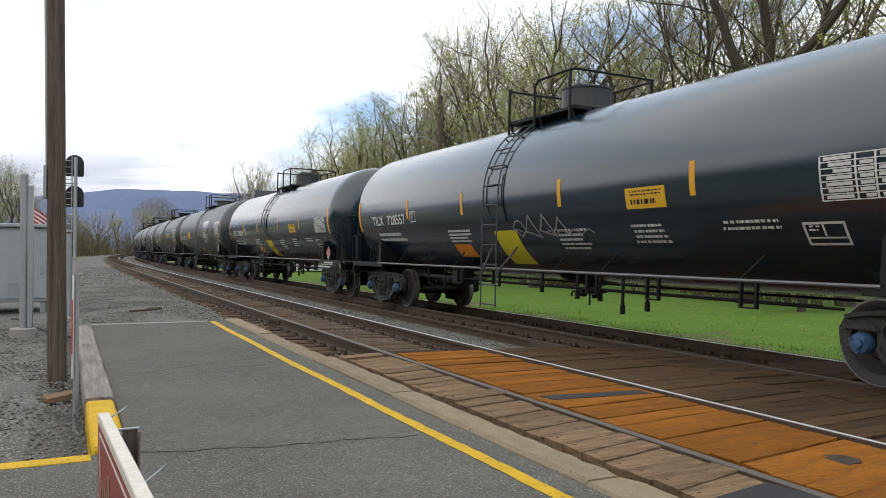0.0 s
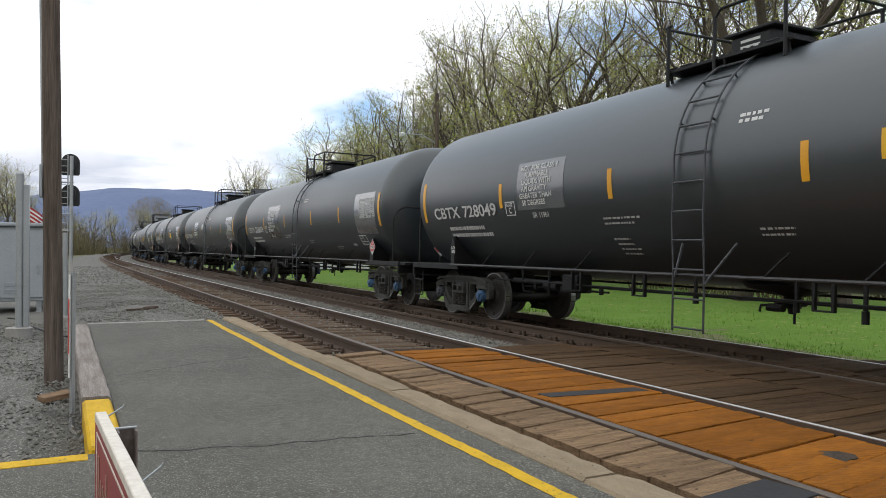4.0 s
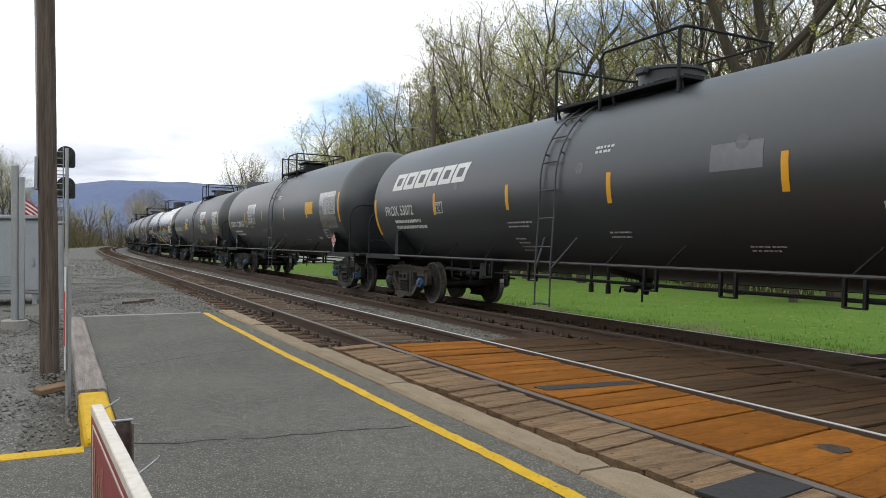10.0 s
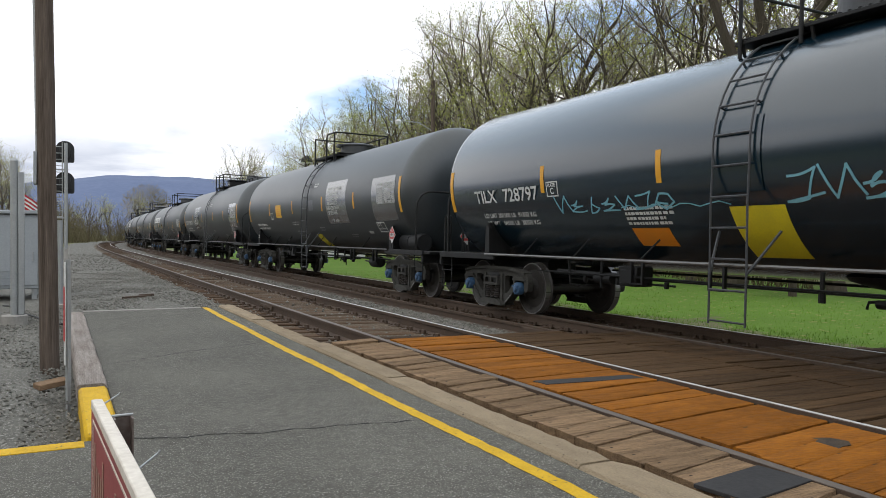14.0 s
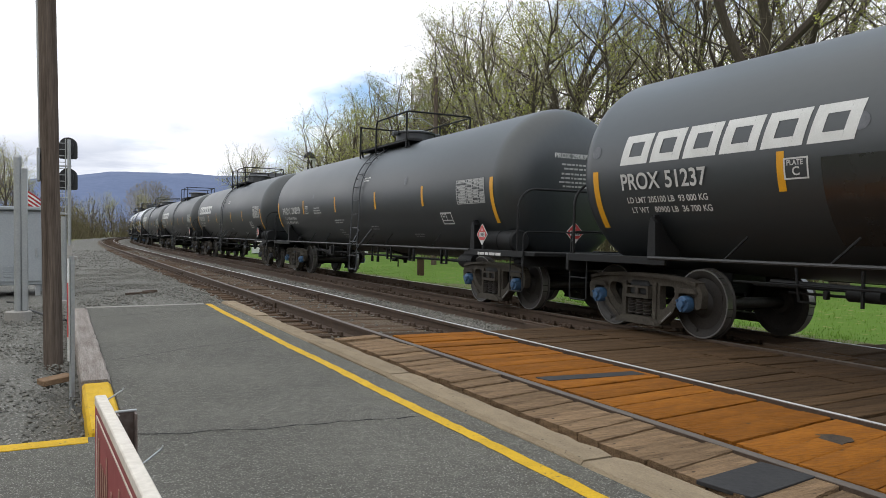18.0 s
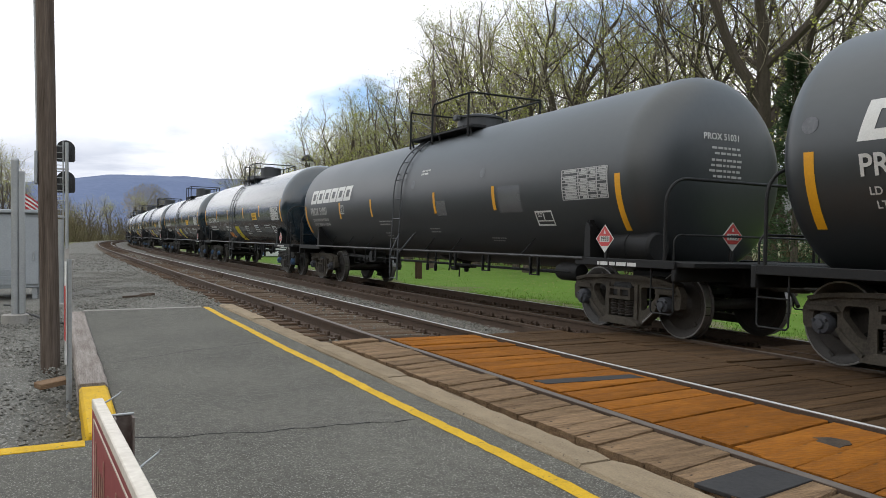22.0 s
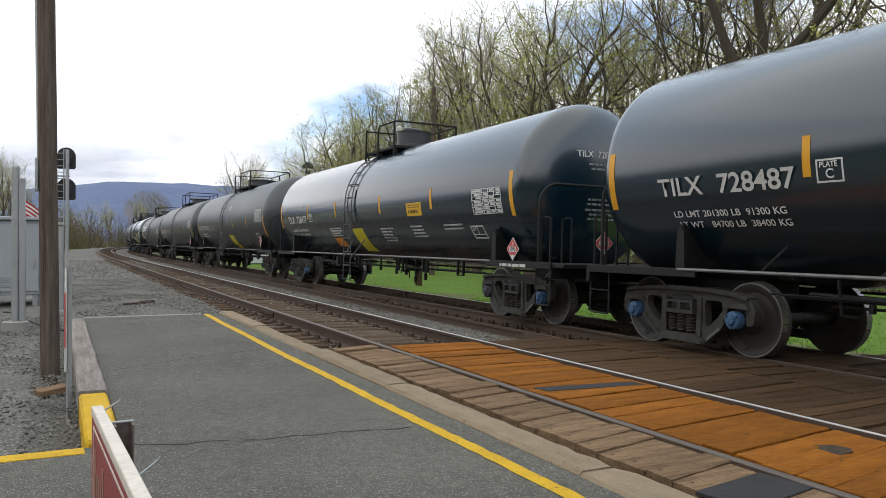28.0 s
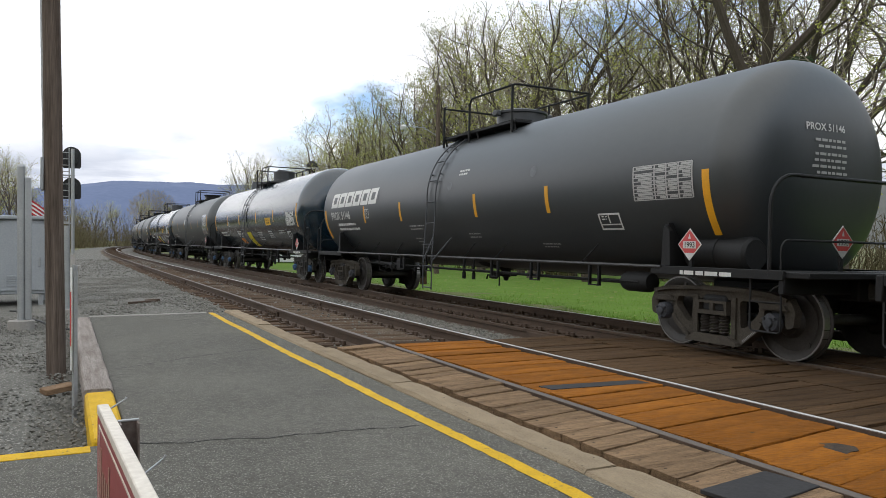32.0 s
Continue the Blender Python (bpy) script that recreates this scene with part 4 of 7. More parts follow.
def add_truck(car, y, tone, caps):
    tr = part("truck", BOLSTER, M_FRAME, car, "dusty cast-steel truck", pose(0, y, 0))
    for side in (-1, 1):
        part("side_frame", FRAMES[tone], M_TRUCK, tr, "", pose(side * 1.02, 0, 0, 0, 0, 0 if side < 0 else 180))
        for k in range(3):
            part("spring", SPRING, M_SPRING, tr, "", pose(side * 1.075, (k - 1) * 0.155, 0))
        for k in (-1, 1):
            part("bearing_cap", CAPS[caps[(k + 1) // 2]], M_CAPBLUE, tr, caps[(k + 1) // 2] + " bearing end cap", pose(side * 1.10, k * AXLE / 2, WHEEL_R, 0, 0, 0 if side < 0 else 180))
            part("brake_shoe", SHOE, M_TRUCK, tr, "", pose(side * 0.76, k * AXLE / 2, 0, 0, 0, 0 if k > 0 else 180))
    for k in (-1, 1):
        part("wheelset", WHEELSET, M_WHEEL, tr, "steel wheels with bright treads on an axle", pose(0, k * AXLE / 2, WHEEL_R))
    return tr


# body parts that all cars share
def arch(x, z0, z1, y, r=0.35, n=6):
    pts = [(-x, y, z0)]
    for i in range(n + 1):
        a = math.pi - (math.pi / 2) * i / n
        pts.append((-x + r + r * math.cos(a), y, z1 - r + r * math.sin(a)))
    for i in range(n + 1):
        a = math.pi / 2 - (math.pi / 2) * i / n
        pts.append((x - r + r * math.cos(a), y, z1 - r + r * math.sin(a)))
    return pts + [(x, y, z0)]


def tank_mesh(mat):
    prof = []
    for i in range(15):
        r = TANK_R * math.sin(math.pi / 2 * i / 14) if i else 0.001
        prof.append((TANK_MID - TANK_HALF - head_y(r), r))
    back = [(2 * TANK_MID - y, r) for y, r in prof][::-1]
    sh = Shape().lathe(prof + back, (0, 0, TANK_Z), "y", 72)
    return sh.mesh("tank", mat)


TANKS = {m.name: tank_mesh(m) for m in (M_TANKM, M_TANKG, M_TANKP)}


def shared_parts():
    d = {}
    for e in (-1, 1):
        d["deck", e] = Shape().box(-1.40, 1.40, e * 8.05 - 0.75, e * 8.05 + 0.38, 0.98, 1.05, 0.01).mesh("end_deck", M_FRAME)
        d["sill", e] = Shape().box(-0.32, 0.32, e * 7.4 - 1.2, e * 7.4 + 1.0, 0.72, 0.978, 0.02).mesh("centre_sill", M_FRAME)
        d["beam", e] = Shape().box(-1.42, 1.42, e * 8.46 - 0.04, e * 8.46 + 0.04, 0.80, 1.06, 0.012).mesh("end_beam", M_FRAME)
        for sx in (-1, 1):
            d["side_sill", e, sx] = Shape().box(sx * 1.42 - 0.02, sx * 1.42 + 0.02, e * 7.4 - 1.1, e * 7.4 + 1.0, 0.955, 1.065, 0.008).mesh("side_sill", M_FRAME)
        for k, x in enumerate((-1.36, -0.95)):
            d["grab", e, k] = Shape().tube([(x, e * 8.38, 1.03), (x, e * 8.38, 1.78), (x, e * 8.25, 1.80), (x, e * 8.12, 1.78), (x, e * 8.12, 1.03)], 0.02, 6).mesh("grab_post", M_FRAME)
        sh = Shape().box(-0.16, 0.16, e * 8.62 - 0.3, e * 8.62 + 0.3, 0.72, 0.96, 0.04)
        sh.box(-0.20, 0.06, e * 8.97 - 0.20, e * 8.97 + 0.12, 0.70, 1.00, 0.06).box(0.05, 0.24, e * 8.95 - 0.18, e * 8.95 + 0.06, 0.74, 0.96, 0.05)
        sh.tube([(0.45, e * 8.55, 0.8), (0.45, e * 8.75, 0.62), (0.3, e * 8.95, 0.5)], 0.028, 8)
        d["coupler", e] = sh.mesh("coupler", M_TRUCK)
        d["end_rail", e] = Shape().tube(arch(1.42, 1.0, 2.36, e * 8.13), 0.024, 8).mesh("end_handrail", M_FRAME)
        d["end_rail_low", e] = Shape().tube(arch(1.42, 1.0, 2.14, e * 8.30), 0.022, 8).tube(arch(1.38, 1.0, 1.40, e * 8.42, 0.12), 0.014, 6).mesh("end_handrail", M_FRAME)
        for sx in (-1, 1):
            sh = Shape()
            y0, y1 = e * 8.22 - 0.21, e * 8.22 + 0.21
            sh.tube([(sx * 1.38, y0, 1.0), (sx * 1.38, y0, 0.40), (sx * 1.38, y0 + 0.03, 0.37), (sx * 1.38, y1 - 0.03, 0.37), (sx * 1.38, y1, 0.40), (sx * 1.38, y1, 1.0)], 0.013, 6)
            sh.tube([(sx * 1.38, y0, 0.70), (sx * 1.38, y1, 0.70)], 0.011, 6)
            d["step", e, sx] = sh.mesh("corner_step", M_FRAME)
            sh = Shape().prism([(e * 6.62 - 0.09, 1.07), (e * 6.62 + 0.07, 1.07), (e * 6.62 + 0.05, 1.52), (e * 6.62, 1.60), (e * 6.62 - 0.07, 1.52)], sx * 1.36 - 0.03, sx * 1.36 + 0.03)
            sh.prism([(e * 6.62 - 0.03, 1.02), (e * 6.62 + 0.03, 1.02), (e * 6.62 + 0.03, 1.62), (e * 6.62 - 0.03, 1.62)], sx * 1.36, sx * 0.9)
            d["saddle", e, sx] = sh.mesh("saddle_plate", M_FRAME)
    for sx in (-1, 1):
        d["pipe", sx] = Shape().tube([(sx * 1.44, -6.6, 1.05), (sx * 1.44, 6.6, 1.05)], 0.023, 8).mesh("side_rail", M_PIPED)
        d["pipe_pale", sx] = Shape().tube([(sx * 1.44, -6.6, 1.05), (sx * 1.44, 6.6, 1.05)], 0.021, 8).mesh("side_rail", M_PIPE)
    sh = Shape().tube([(-1.44, 0.12, 1.05), (-1.33, -0.14, 1.34)], 0.014, 6)
    d["strut"] = sh.mesh("rail_strut", M_FRAME)
    for k, (x, z, r) in enumerate(((-0.95, 0.80, 0.014), (-0.60, 0.76, 0.018), (0.7, 0.81, 0.02))):
        d["rod", k] = Shape().tube([(x, -5.6, z), (x, 5.6, z)], r, 6).mesh("brake_rod", M_FRAME)
    sh = Shape().lathe([(0.96, 0.62), (0.90, 0.55), (0.83, 0.30), (0.80, 0.11), (0.66, 0.10), (0.65, 0.06), (0.58, 0.05), (0.57, 0.002)][::-1], (0, -0.3, 0), "z", 18)
    sh.tube([(-0.30, -0.3, 0.70), (0.25, -0.3, 0.70)], 0.035, 8).tube([(-0.30, -0.30, 0.70), (-0.34, -0.10, 0.68), (-0.34, -0.08, 0.60)], 0.018, 6).tube([(-0.3, -0.42, 0.66), (-0.3, -0.18, 0.66)], 0.05, 8)
    sh.tube([(0, -0.5, 0.74), (-0.35, -0.62, 0.72), (-0.35, -0.62, 0.48)], 0.018, 6)
    d["outlet"] = sh.mesh("bottom_outlet_valve", M_FRAME)
    sh = Shape()
    sh.lathe([(-4.45, 0.02), (-4.43, 0.13), (-4.36, 0.15), (-3.92, 0.15), (-3.86, 0.13), (-3.85, 0.02)], (-0.80, -1.3, 0.80), "y", 14)
    sh.tube([(-0.80, -5.1, 0.80), (-0.80, -4.6, 0.80)], 0.02, 6)
    d["cylinder"] = sh.mesh("brake_cylinder", M_FRAME)
    d["hanger"] = (Shape().box(-1.0, -0.95, -0.14, -0.10, 0.70, 1.04, 0.004).box(-1.0, -0.95, 0.10, 0.14, 0.70, 1.04, 0.004).box(-1.0, -0.95, -0.10, 0.10, 0.70, 0.72)).mesh("hanger", M_FRAME)
    for k, low in enumerate((0.66, 0.60, 0.52, 0.44)):
        d["drain", k] = (Shape().tube([(-0.85, 0, 1.02), (-0.85, 0, low + 0.12)], 0.026, 8).tube([(-0.85, 0, low + 0.14), (-0.85, 0, low)], 0.040, 8)).mesh("drain_pipe", M_FRAME)
    sh = Shape().box(-0.95, -0.62, 3.05, 3.45, 0.66, 0.96, 0.02).box(-0.98, -0.94, 3.12, 3.38, 0.70, 0.90, 0.01)
    sh.tube([(-0.82, 5.15, 0.82), (-0.80, 3.45, 0.80)], 0.03, 8).tube([(-0.70, 5.0, 0.70), (-0.72, 2.5, 0.70)], 0.018, 6)
    sh.tube([(-0.90, 4.75, 1.0), (-0.90, 4.70, 0.62), (-0.80, 4.55, 0.60)], 0.02, 6).tube([(-0.86, 3.95, 1.0), (-0.86, 3.95, 0.60)], 0.022, 6)
    sh.lathe([(3.75, 0.02), (3.76, 0.085), (4.15, 0.085), (4.16, 0.02)], (-0.78, 0, 0.74), "y", 10)
    for y in (2.55, 3.6, 4.4):
        sh.box(-0.86, -0.80, y - 0.03, y + 0.03, 0.66, 0.76, 0.01)
    d["gear"] = sh.mesh("brake_gear", M_FRAME)
    sh = Shape().lathe([(-0.50, 0.02), (-0.50, 0.18), (-0.46, 0.215), (-0.03, 0.215), (-0.028, 0.225), (0.028, 0.225), (0.03, 0.215), (0.46, 0.215), (0.50, 0.18), (0.50, 0.02)], (-1.04, -7.28, 1.23), "y", 20)
    d["reservoir"] = sh.mesh("air_reservoir", M_FRAME)
    return d


SHARED = shared_parts()


def ladder_parts(y, wide, tr=1.53, tz=2.46, gap=0.36):
    """A ladder up the near side that bends over the tank's shoulder: two stiles, rungs, braces."""
    r = tr + 0.05
    arc = [(-r * math.cos(radians(a)), tz + r * math.sin(radians(a))) for a in range(-4, 74, 6)]
    path = [(-1.55, 0.36), (-1.55, 1.05), (-r - 0.01, 1.75)] + arc
    made = []
    for k in (-1, 1):
        made.append(("stile", Shape().tube([(x, y + k * wide / 2, z) for x, z in path], 0.015, 6).mesh("stile", M_LADDER)))
    length = [0.0]
    for (xa, za), (xb, zb) in zip(path, path[1:]):
        length.append(length[-1] + math.hypot(xb - xa, zb - za))
    d = 0.04
    while d < length[-1]:
        i = max(k for k in range(len(length) - 1) if length[k] <= d)
        u = (d - length[i]) / (length[i + 1] - length[i])
        x = path[i][0] * (1 - u) + path[i + 1][0] * u
        z = path[i][1] * (1 - u) + path[i + 1][1] * u
        made.append(("rung", Shape().tube([(x, y - wide / 2, z), (x, y + wide / 2, z)], 0.014, 6).mesh("rung", M_LADDER)))
        d += gap
    for k in (-1, 1):
        made.append(("brace", Shape().tube([(-1.55, y + k * wide / 2, 0.95), (-1.22, y + k * 0.45, 1.45)], 0.018, 6).mesh("brace", M_LADDER)))
        for a in (20, 45):
            c, s = math.cos(radians(a)), math.sin(radians(a))
            made.append(("bracket", Shape().tube([(-r * c, y + k * wide / 2, tz + r * s), (-(tr - 0.02) * c, y + k * wide / 2, tz + (tr - 0.02) * s)], 0.016, 5).mesh("bracket", M_LADDER)))
    return made


def top_parts(ya, yb, ym, kind):
    """The walkway, its railing and the hatch housing on top of a tank."""
    zt = TANK_Z + TANK_R
    deck = Shape()
    for x0, x1 in ((-0.86, -0.50), (0.50, 0.86)):
        deck.box(x0, x1, yb, ya, zt - 0.10, zt - 0.055, 0.006)
        n = int((ya - yb) / 0.12)
        for k in range(n):
            deck.box(x0, x1, yb + 0.12 * k, yb + 0.12 * k + 0.03, zt - 0.055, zt - 0.04)
    for y in (ya - 0.14, ym + 0.72, ym - 0.72):
        deck.box(-0.86, 0.86, y - 0.10, y + 0.10, zt - 0.055, zt - 0.03, 0.006)
    for y in (ya - 0.1, (ya + yb) / 2, yb + 0.1):
        for sx in (-1, 1):
            deck.tube([(sx * 0.84, y, zt - 0.06), (sx * 0.78, y, zt - 0.30)], 0.024, 6)
    rail = Shape()
    top, x = zt + {"tall": 0.57, "low": 0.61, "flat": 0.55}[kind], 0.88
    gap = ya - {"tall": 0.98, "low": 1.29, "flat": 0.95}[kind]
    q = 0.09
    ring = []
    for cx, cy, sx, sy in ((-x, ya, 1, -1), (x, ya, -1, -1), (x, yb, -1, 1), (-x, yb, 1, 1)):
        bend = [(cx, cy + sy * q), (cx + sx * q * 0.3, cy + sy * q * 0.3), (cx + sx * q, cy)]
        ring += bend if (sx > 0) == (sy < 0) else bend[::-1]
    # the near side stays open beside the ladder
    rail.tube([(-x, gap, top - 0.36), (-x, gap, top - 0.10), (-x, gap - 0.10, top)] + [(px, py, top) for px, py in ring[::-1]] + [(-x, ya - 0.16, top)], 0.022, 7)
    posts = [Shape().tube([(px, py, zt - 0.28), (px, py, top - (0.08 if py == gap else 0))], 0.026, 7).mesh("rail_post", M_FRAME)
             for px, py in ((-x, ya - 0.10), (-x, gap), (-x, yb + 0.10), (x, ya - 0.10), (x, yb + 0.10), (x, ym + 0.3))]
    h = Shape()
    if kind == "low":
        h.lathe([(zt - 0.12, 0.60), (zt - 0.02, 0.60), (zt - 0.01, 0.50), (zt + 0.26, 0.50), (zt + 0.27, 0.54), (zt + 0.31, 0.54), (zt + 0.345, 0.42), (zt + 0.355, 0.02)], (0, ym, 0), "z", 30)
    elif kind == "tall":
        h.lathe([(zt - 0.12, 0.60), (zt - 0.02, 0.60), (zt - 0.01, 0.47), (zt + 0.09, 0.465), (zt + 0.095, 0.45), (zt + 0.42, 0.45), (zt + 0.425, 0.47), (zt + 0.45, 0.47), (zt + 0.46, 0.40), (zt + 0.47, 0.02)], (0, ym, 0), "z", 32)
        h.box(-0.30, 0.10, ym - 0.16, ym + 0.06, zt + 0.46, zt + 0.53, 0.02).box(0.05, 0.38, ym - 0.05, ym + 0.20, zt + 0.46, zt + 0.505, 0.015)
    else:
        h.box(-0.42, 0.42, ym - 0.36, ym + 0.36, zt - 0.1, zt + 0.30, 0.05).box(-0.46, 0.46, ym - 0.42, ym + 0.42, zt + 0.30, zt + 0.34, 0.01)
        h.slot = 1
        for z in (zt + 0.10, zt + 0.18):
            h.box(-0.424, -0.415, ym - 0.16, ym + 0.16, z, z + 0.035)
        h.slot = 0
    if kind == "low":
        h.box(-0.64, -0.53, ym - 0.10, ym + 0.10, zt + 0.20, zt + 0.32, 0.02).box(0.52, 0.70, ym - 0.12, ym + 0.12, zt + 0.20, zt + 0.33, 0.02)
    for k in range(8):
        a = k * 0.785
        h.tube([(0.55 * math.cos(a), ym + 0.55 * math.sin(a), zt - 0.02), (0.55 * math.cos(a), ym + 0.55 * math.sin(a), zt + 0.035)], 0.028, 6)
    v = Shape().tube([(0, ya - 0.45, zt - 0.05), (0, ya - 0.45, zt + 0.14)], 0.10, 10).tube([(0.2, ya - 0.65, zt - 0.05), (0.2, ya - 0.65, zt + 0.12)], 0.07, 8)
    return deck.mesh("walkway", M_FRAME), rail.mesh("railing", M_FRAME), h.mesh("hatch_housing", [M_HATCH if kind != "flat" else M_FRAME, M_DECAL]), v.mesh("valve", M_FRAME), posts


FAMILY = {
    "matte": dict(tank=M_TANKM, lad=-0.06, wide=0.52, tops=top_parts(1.20, -0.95, 0.08, "flat"), res=False),
    "gloss": dict(tank=M_TANKG, lad=0.80, wide=0.54, tops=top_parts(1.42, -0.75, 0.08, "tall"), res=False),
    "dusty": dict(tank=M_TANKP, lad=0.34, wide=0.42, tops=top_parts(1.15, -1.95, -0.76, "low"), res=True),
}
for fam in FAMILY.values():
    fam["size"] = {"matte_black_tank_paint": (1.53, 2.415), "glossy_black_tank_paint": (1.50, 2.385), "dusty_black_tank_paint": (1.45, 2.285)}[fam["tank"].name]
    fam["ladder"] = ladder_parts(fam["lad"], fam["wide"], *fam["size"], 0.36 if fam["wide"] > 0.45 else 0.45)
    k = fam["size"][0] / TANK_R
    fam["set"] = Matrix.Translation((0, 0, fam["size"][1])) @ Matrix.Diagonal((k, 1, k, 1)) @ Matrix.Translation((0, 0, -TANK_Z))
    fam["drop"] = fam["size"][0] + fam["size"][1] - TANK_R - TANK_Z

# cars with a round grey hatch on a long walkway, and ladders that stand elsewhere
ROUND_TOPS, SHORT_TOPS = top_parts(1.12, -2.30, -0.75, "low"), top_parts(1.25, -0.88, -0.38, "low")
MID_LADDER, REAR_LADDER = ladder_parts(-0.10, 0.56, 1.53, 2.415), ladder_parts(0.62, 0.56, 1.53, 2.415)
LADDERS = {24: REAR_LADDER, 25: REAR_LADDER, 2: MID_LADDER, 7: MID_LADDER, 10: MID_LADDER, 12: MID_LADDER, 15: ladder_parts(-0.40, 0.54, 1.45, 2.285)}
STRIPES = {8: ((7.85, 4.57, 1.67, -1.11, -4.08, -7.40), (-31, 4, -14, 3.5)), 15: ((7.81, 4.70, 1.52, -1.60, -4.40, -7.40), (-30, 4, -13.6, 3.5)),
           24: ((7.61, 4.55, 1.45, -1.65, -4.40, -7.40), (-33, -2, -17.3, -0.8)), 25: ((7.80, 4.66, 1.49, -1.65, -4.40, -7.40), (-33, -1, -17.4, -1.0))}
STRIPE_Y = {"matte": (7.72, 4.55, 1.53, -1.66, -4.35, -7.40), "gloss": (7.86, 4.72, 2.05, -1.28, -4.15, -7.34), "dusty": (7.76, 4.55, 2.17, -1.46, -3.90, -7.35)}
STRIPE_A = {"matte": (-19, 12, -12.5, 3.5), "gloss": (-21, 9, -12, 4.5), "dusty": (-34.5, -1, -18, -0.6)}
DECALS = {}


def decal(key, maker, mat):
    if key not in DECALS:
        DECALS[key] = maker(Shape()).mesh(key[0] if isinstance(key, tuple) else key, mat, True)
    return DECALS[key]


def stripe(i, family, index):
    ys, a = STRIPES.get(index, (STRIPE_Y[family], STRIPE_A[family]))
    y = ys[i]
    if i in (0, 5):
        return lambda sh: patch(sh, y - 0.06, y + 0.06, a[0], a[1], 0.004)
    return lambda sh: patch(sh, y - 0.05, y + 0.05, a[2], a[3], 0.004)


def box_lines(y0, y1, a0, a1, w=0.03, split=True):
    def make(sh):
        d = math.degrees(w / TANK_R)
        patch(sh, y0, y1, a1 - d, a1, 0.005)
        patch(sh, y0, y1, a0, a0 + d, 0.005)
        patch(sh, y0, y0 + w, a0 + d, a1 - d, 0.005)
        patch(sh, y1 - w, y1, a0 + d, a1 - d, 0.005)
        if split:
            m = a0 + (a1 - a0) * 0.3
            patch(sh, y0 + w, y1 - w, m, m + d * 0.7, 0.005)
            patch(sh, (y0 + y1) / 2, (y0 + y1) / 2 + w * 0.8, m + d, a1 - d, 0.005)
            bars(sh, y1 - 0.06, a1 - 1.6, 2, 0.16, 1.6, 0.8, 3)
        return sh
    return make


def table_lines(y0, y1, a0, a1, rows=9):
    """The capacity table: a ruled grid with filled cells."""
    def make(sh):
        rng = random.Random(3)
        w = 0.012
        for k in range(rows + 1):
            a = a0 + (a1 - a0) * k / rows
            patch(sh, y0, y1, a - 0.25, a + 0.25, 0.008)
        for f in (0, 0.22, 0.42, 0.62, 1.0):
            y = y0 + (y1 - y0) * f
            patch(sh, y - w, y + w, a0, a1, 0.008)
        for k in range(rows):
            a = a0 + (a1 - a0) * (k + 0.25) / rows
            for f0, f1 in ((0.02, 0.2), (0.24, 0.4), (0.44, 0.6), (0.66, 0.97)):
                if rng.random() < 0.88:
                    patch(sh, y0 + (y1 - y0) * f0, y0 + (y1 - y0) * (f0 + (f1 - f0) * rng.uniform(0.6, 1)), a, a + (a1 - a0) / rows * 0.55, 0.007)
        return sh
    return make


def diamond(m, half):
    """A square placard on its corner, red above and white below, with a number panel."""
    def make(sh):
        d = half
        sh.slot = 0
        pts = [(-d, 0), (0, -d), (d, 0), (0, d)]
        verts = [tuple(m @ Vector((p, q, z))) for z in (-0.006, 0.0) for p, q in pts]
        sh.add(verts, [(3, 2, 1, 0), (4, 5, 6, 7), (0, 1, 5, 4), (1, 2, 6, 5), (2, 3, 7, 6), (3, 0, 4, 7)])
        for slot, z, pts in ((1, 0.002, [(-d * 0.92, 0), (-d * 0.4, -d * 0.52), (d * 0.4, -d * 0.52), (d * 0.92, 0), (0, d * 0.92)]),
                             (0, 0.004, [(-d * 0.55, -d * 0.24), (d * 0.55, -d * 0.24), (d * 0.55, d * 0.2), (-d * 0.55, d * 0.2)]),
                             (0, 0.0035, [(-d * 0.12, d * 0.36), (d * 0.12, d * 0.36), (0, d * 0.68)])):
            sh.slot = slot
            sh.add([tuple(m @ Vector((p, q, z))) for p, q in pts], [tuple(range(len(pts)))])
        sh.slot = 0
        return sh
    return make


def head_lettering(text, height, x, z, mat):
    """Lettering laid on the front head of the tank."""
    key = ("head", text, height)
    if key not in DECALS:
        me = lettering(text, height, mat).copy()
        for v in me.vertices:
            px, pz = x + v.co.x, z + v.co.y
            r = math.hypot(px, pz - TANK_Z)
            v.co = (px, TANK_MID - TANK_HALF - head_y(r) - 0.012, pz)
        DECALS[key] = me
    return DECALS[key]


def head_bars(rows, x0):
    sh = Shape()
    rng = random.Random(12)
    for i, z in enumerate(rows):
        x = x0 + rng.uniform(0, 0.15)
        while x < x0 + 0.6:
            w = rng.uniform(0.05, 0.12)
            vs = []
            for px, pz in ((x, z), (x + w, z), (x + w, z + 0.034), (x, z + 0.034)):
                vs.append((px, TANK_MID - TANK_HALF - head_y(math.hypot(px, pz - TANK_Z)) - 0.012, pz))
            sh.add(vs, [(0, 1, 2, 3)])
            x += w + 0.022
    return sh


HEAD_BARS = [head_bars((2.82, 2.74, 2.20, 2.12, 2.02, 1.94, 1.86), -0.42).mesh("head_stencil", M_DECALDIM), head_bars((2.82, 2.74, 2.64, 2.56, 2.48, 2.40), -0.42).mesh("head_stencil", M_DECALSM)]


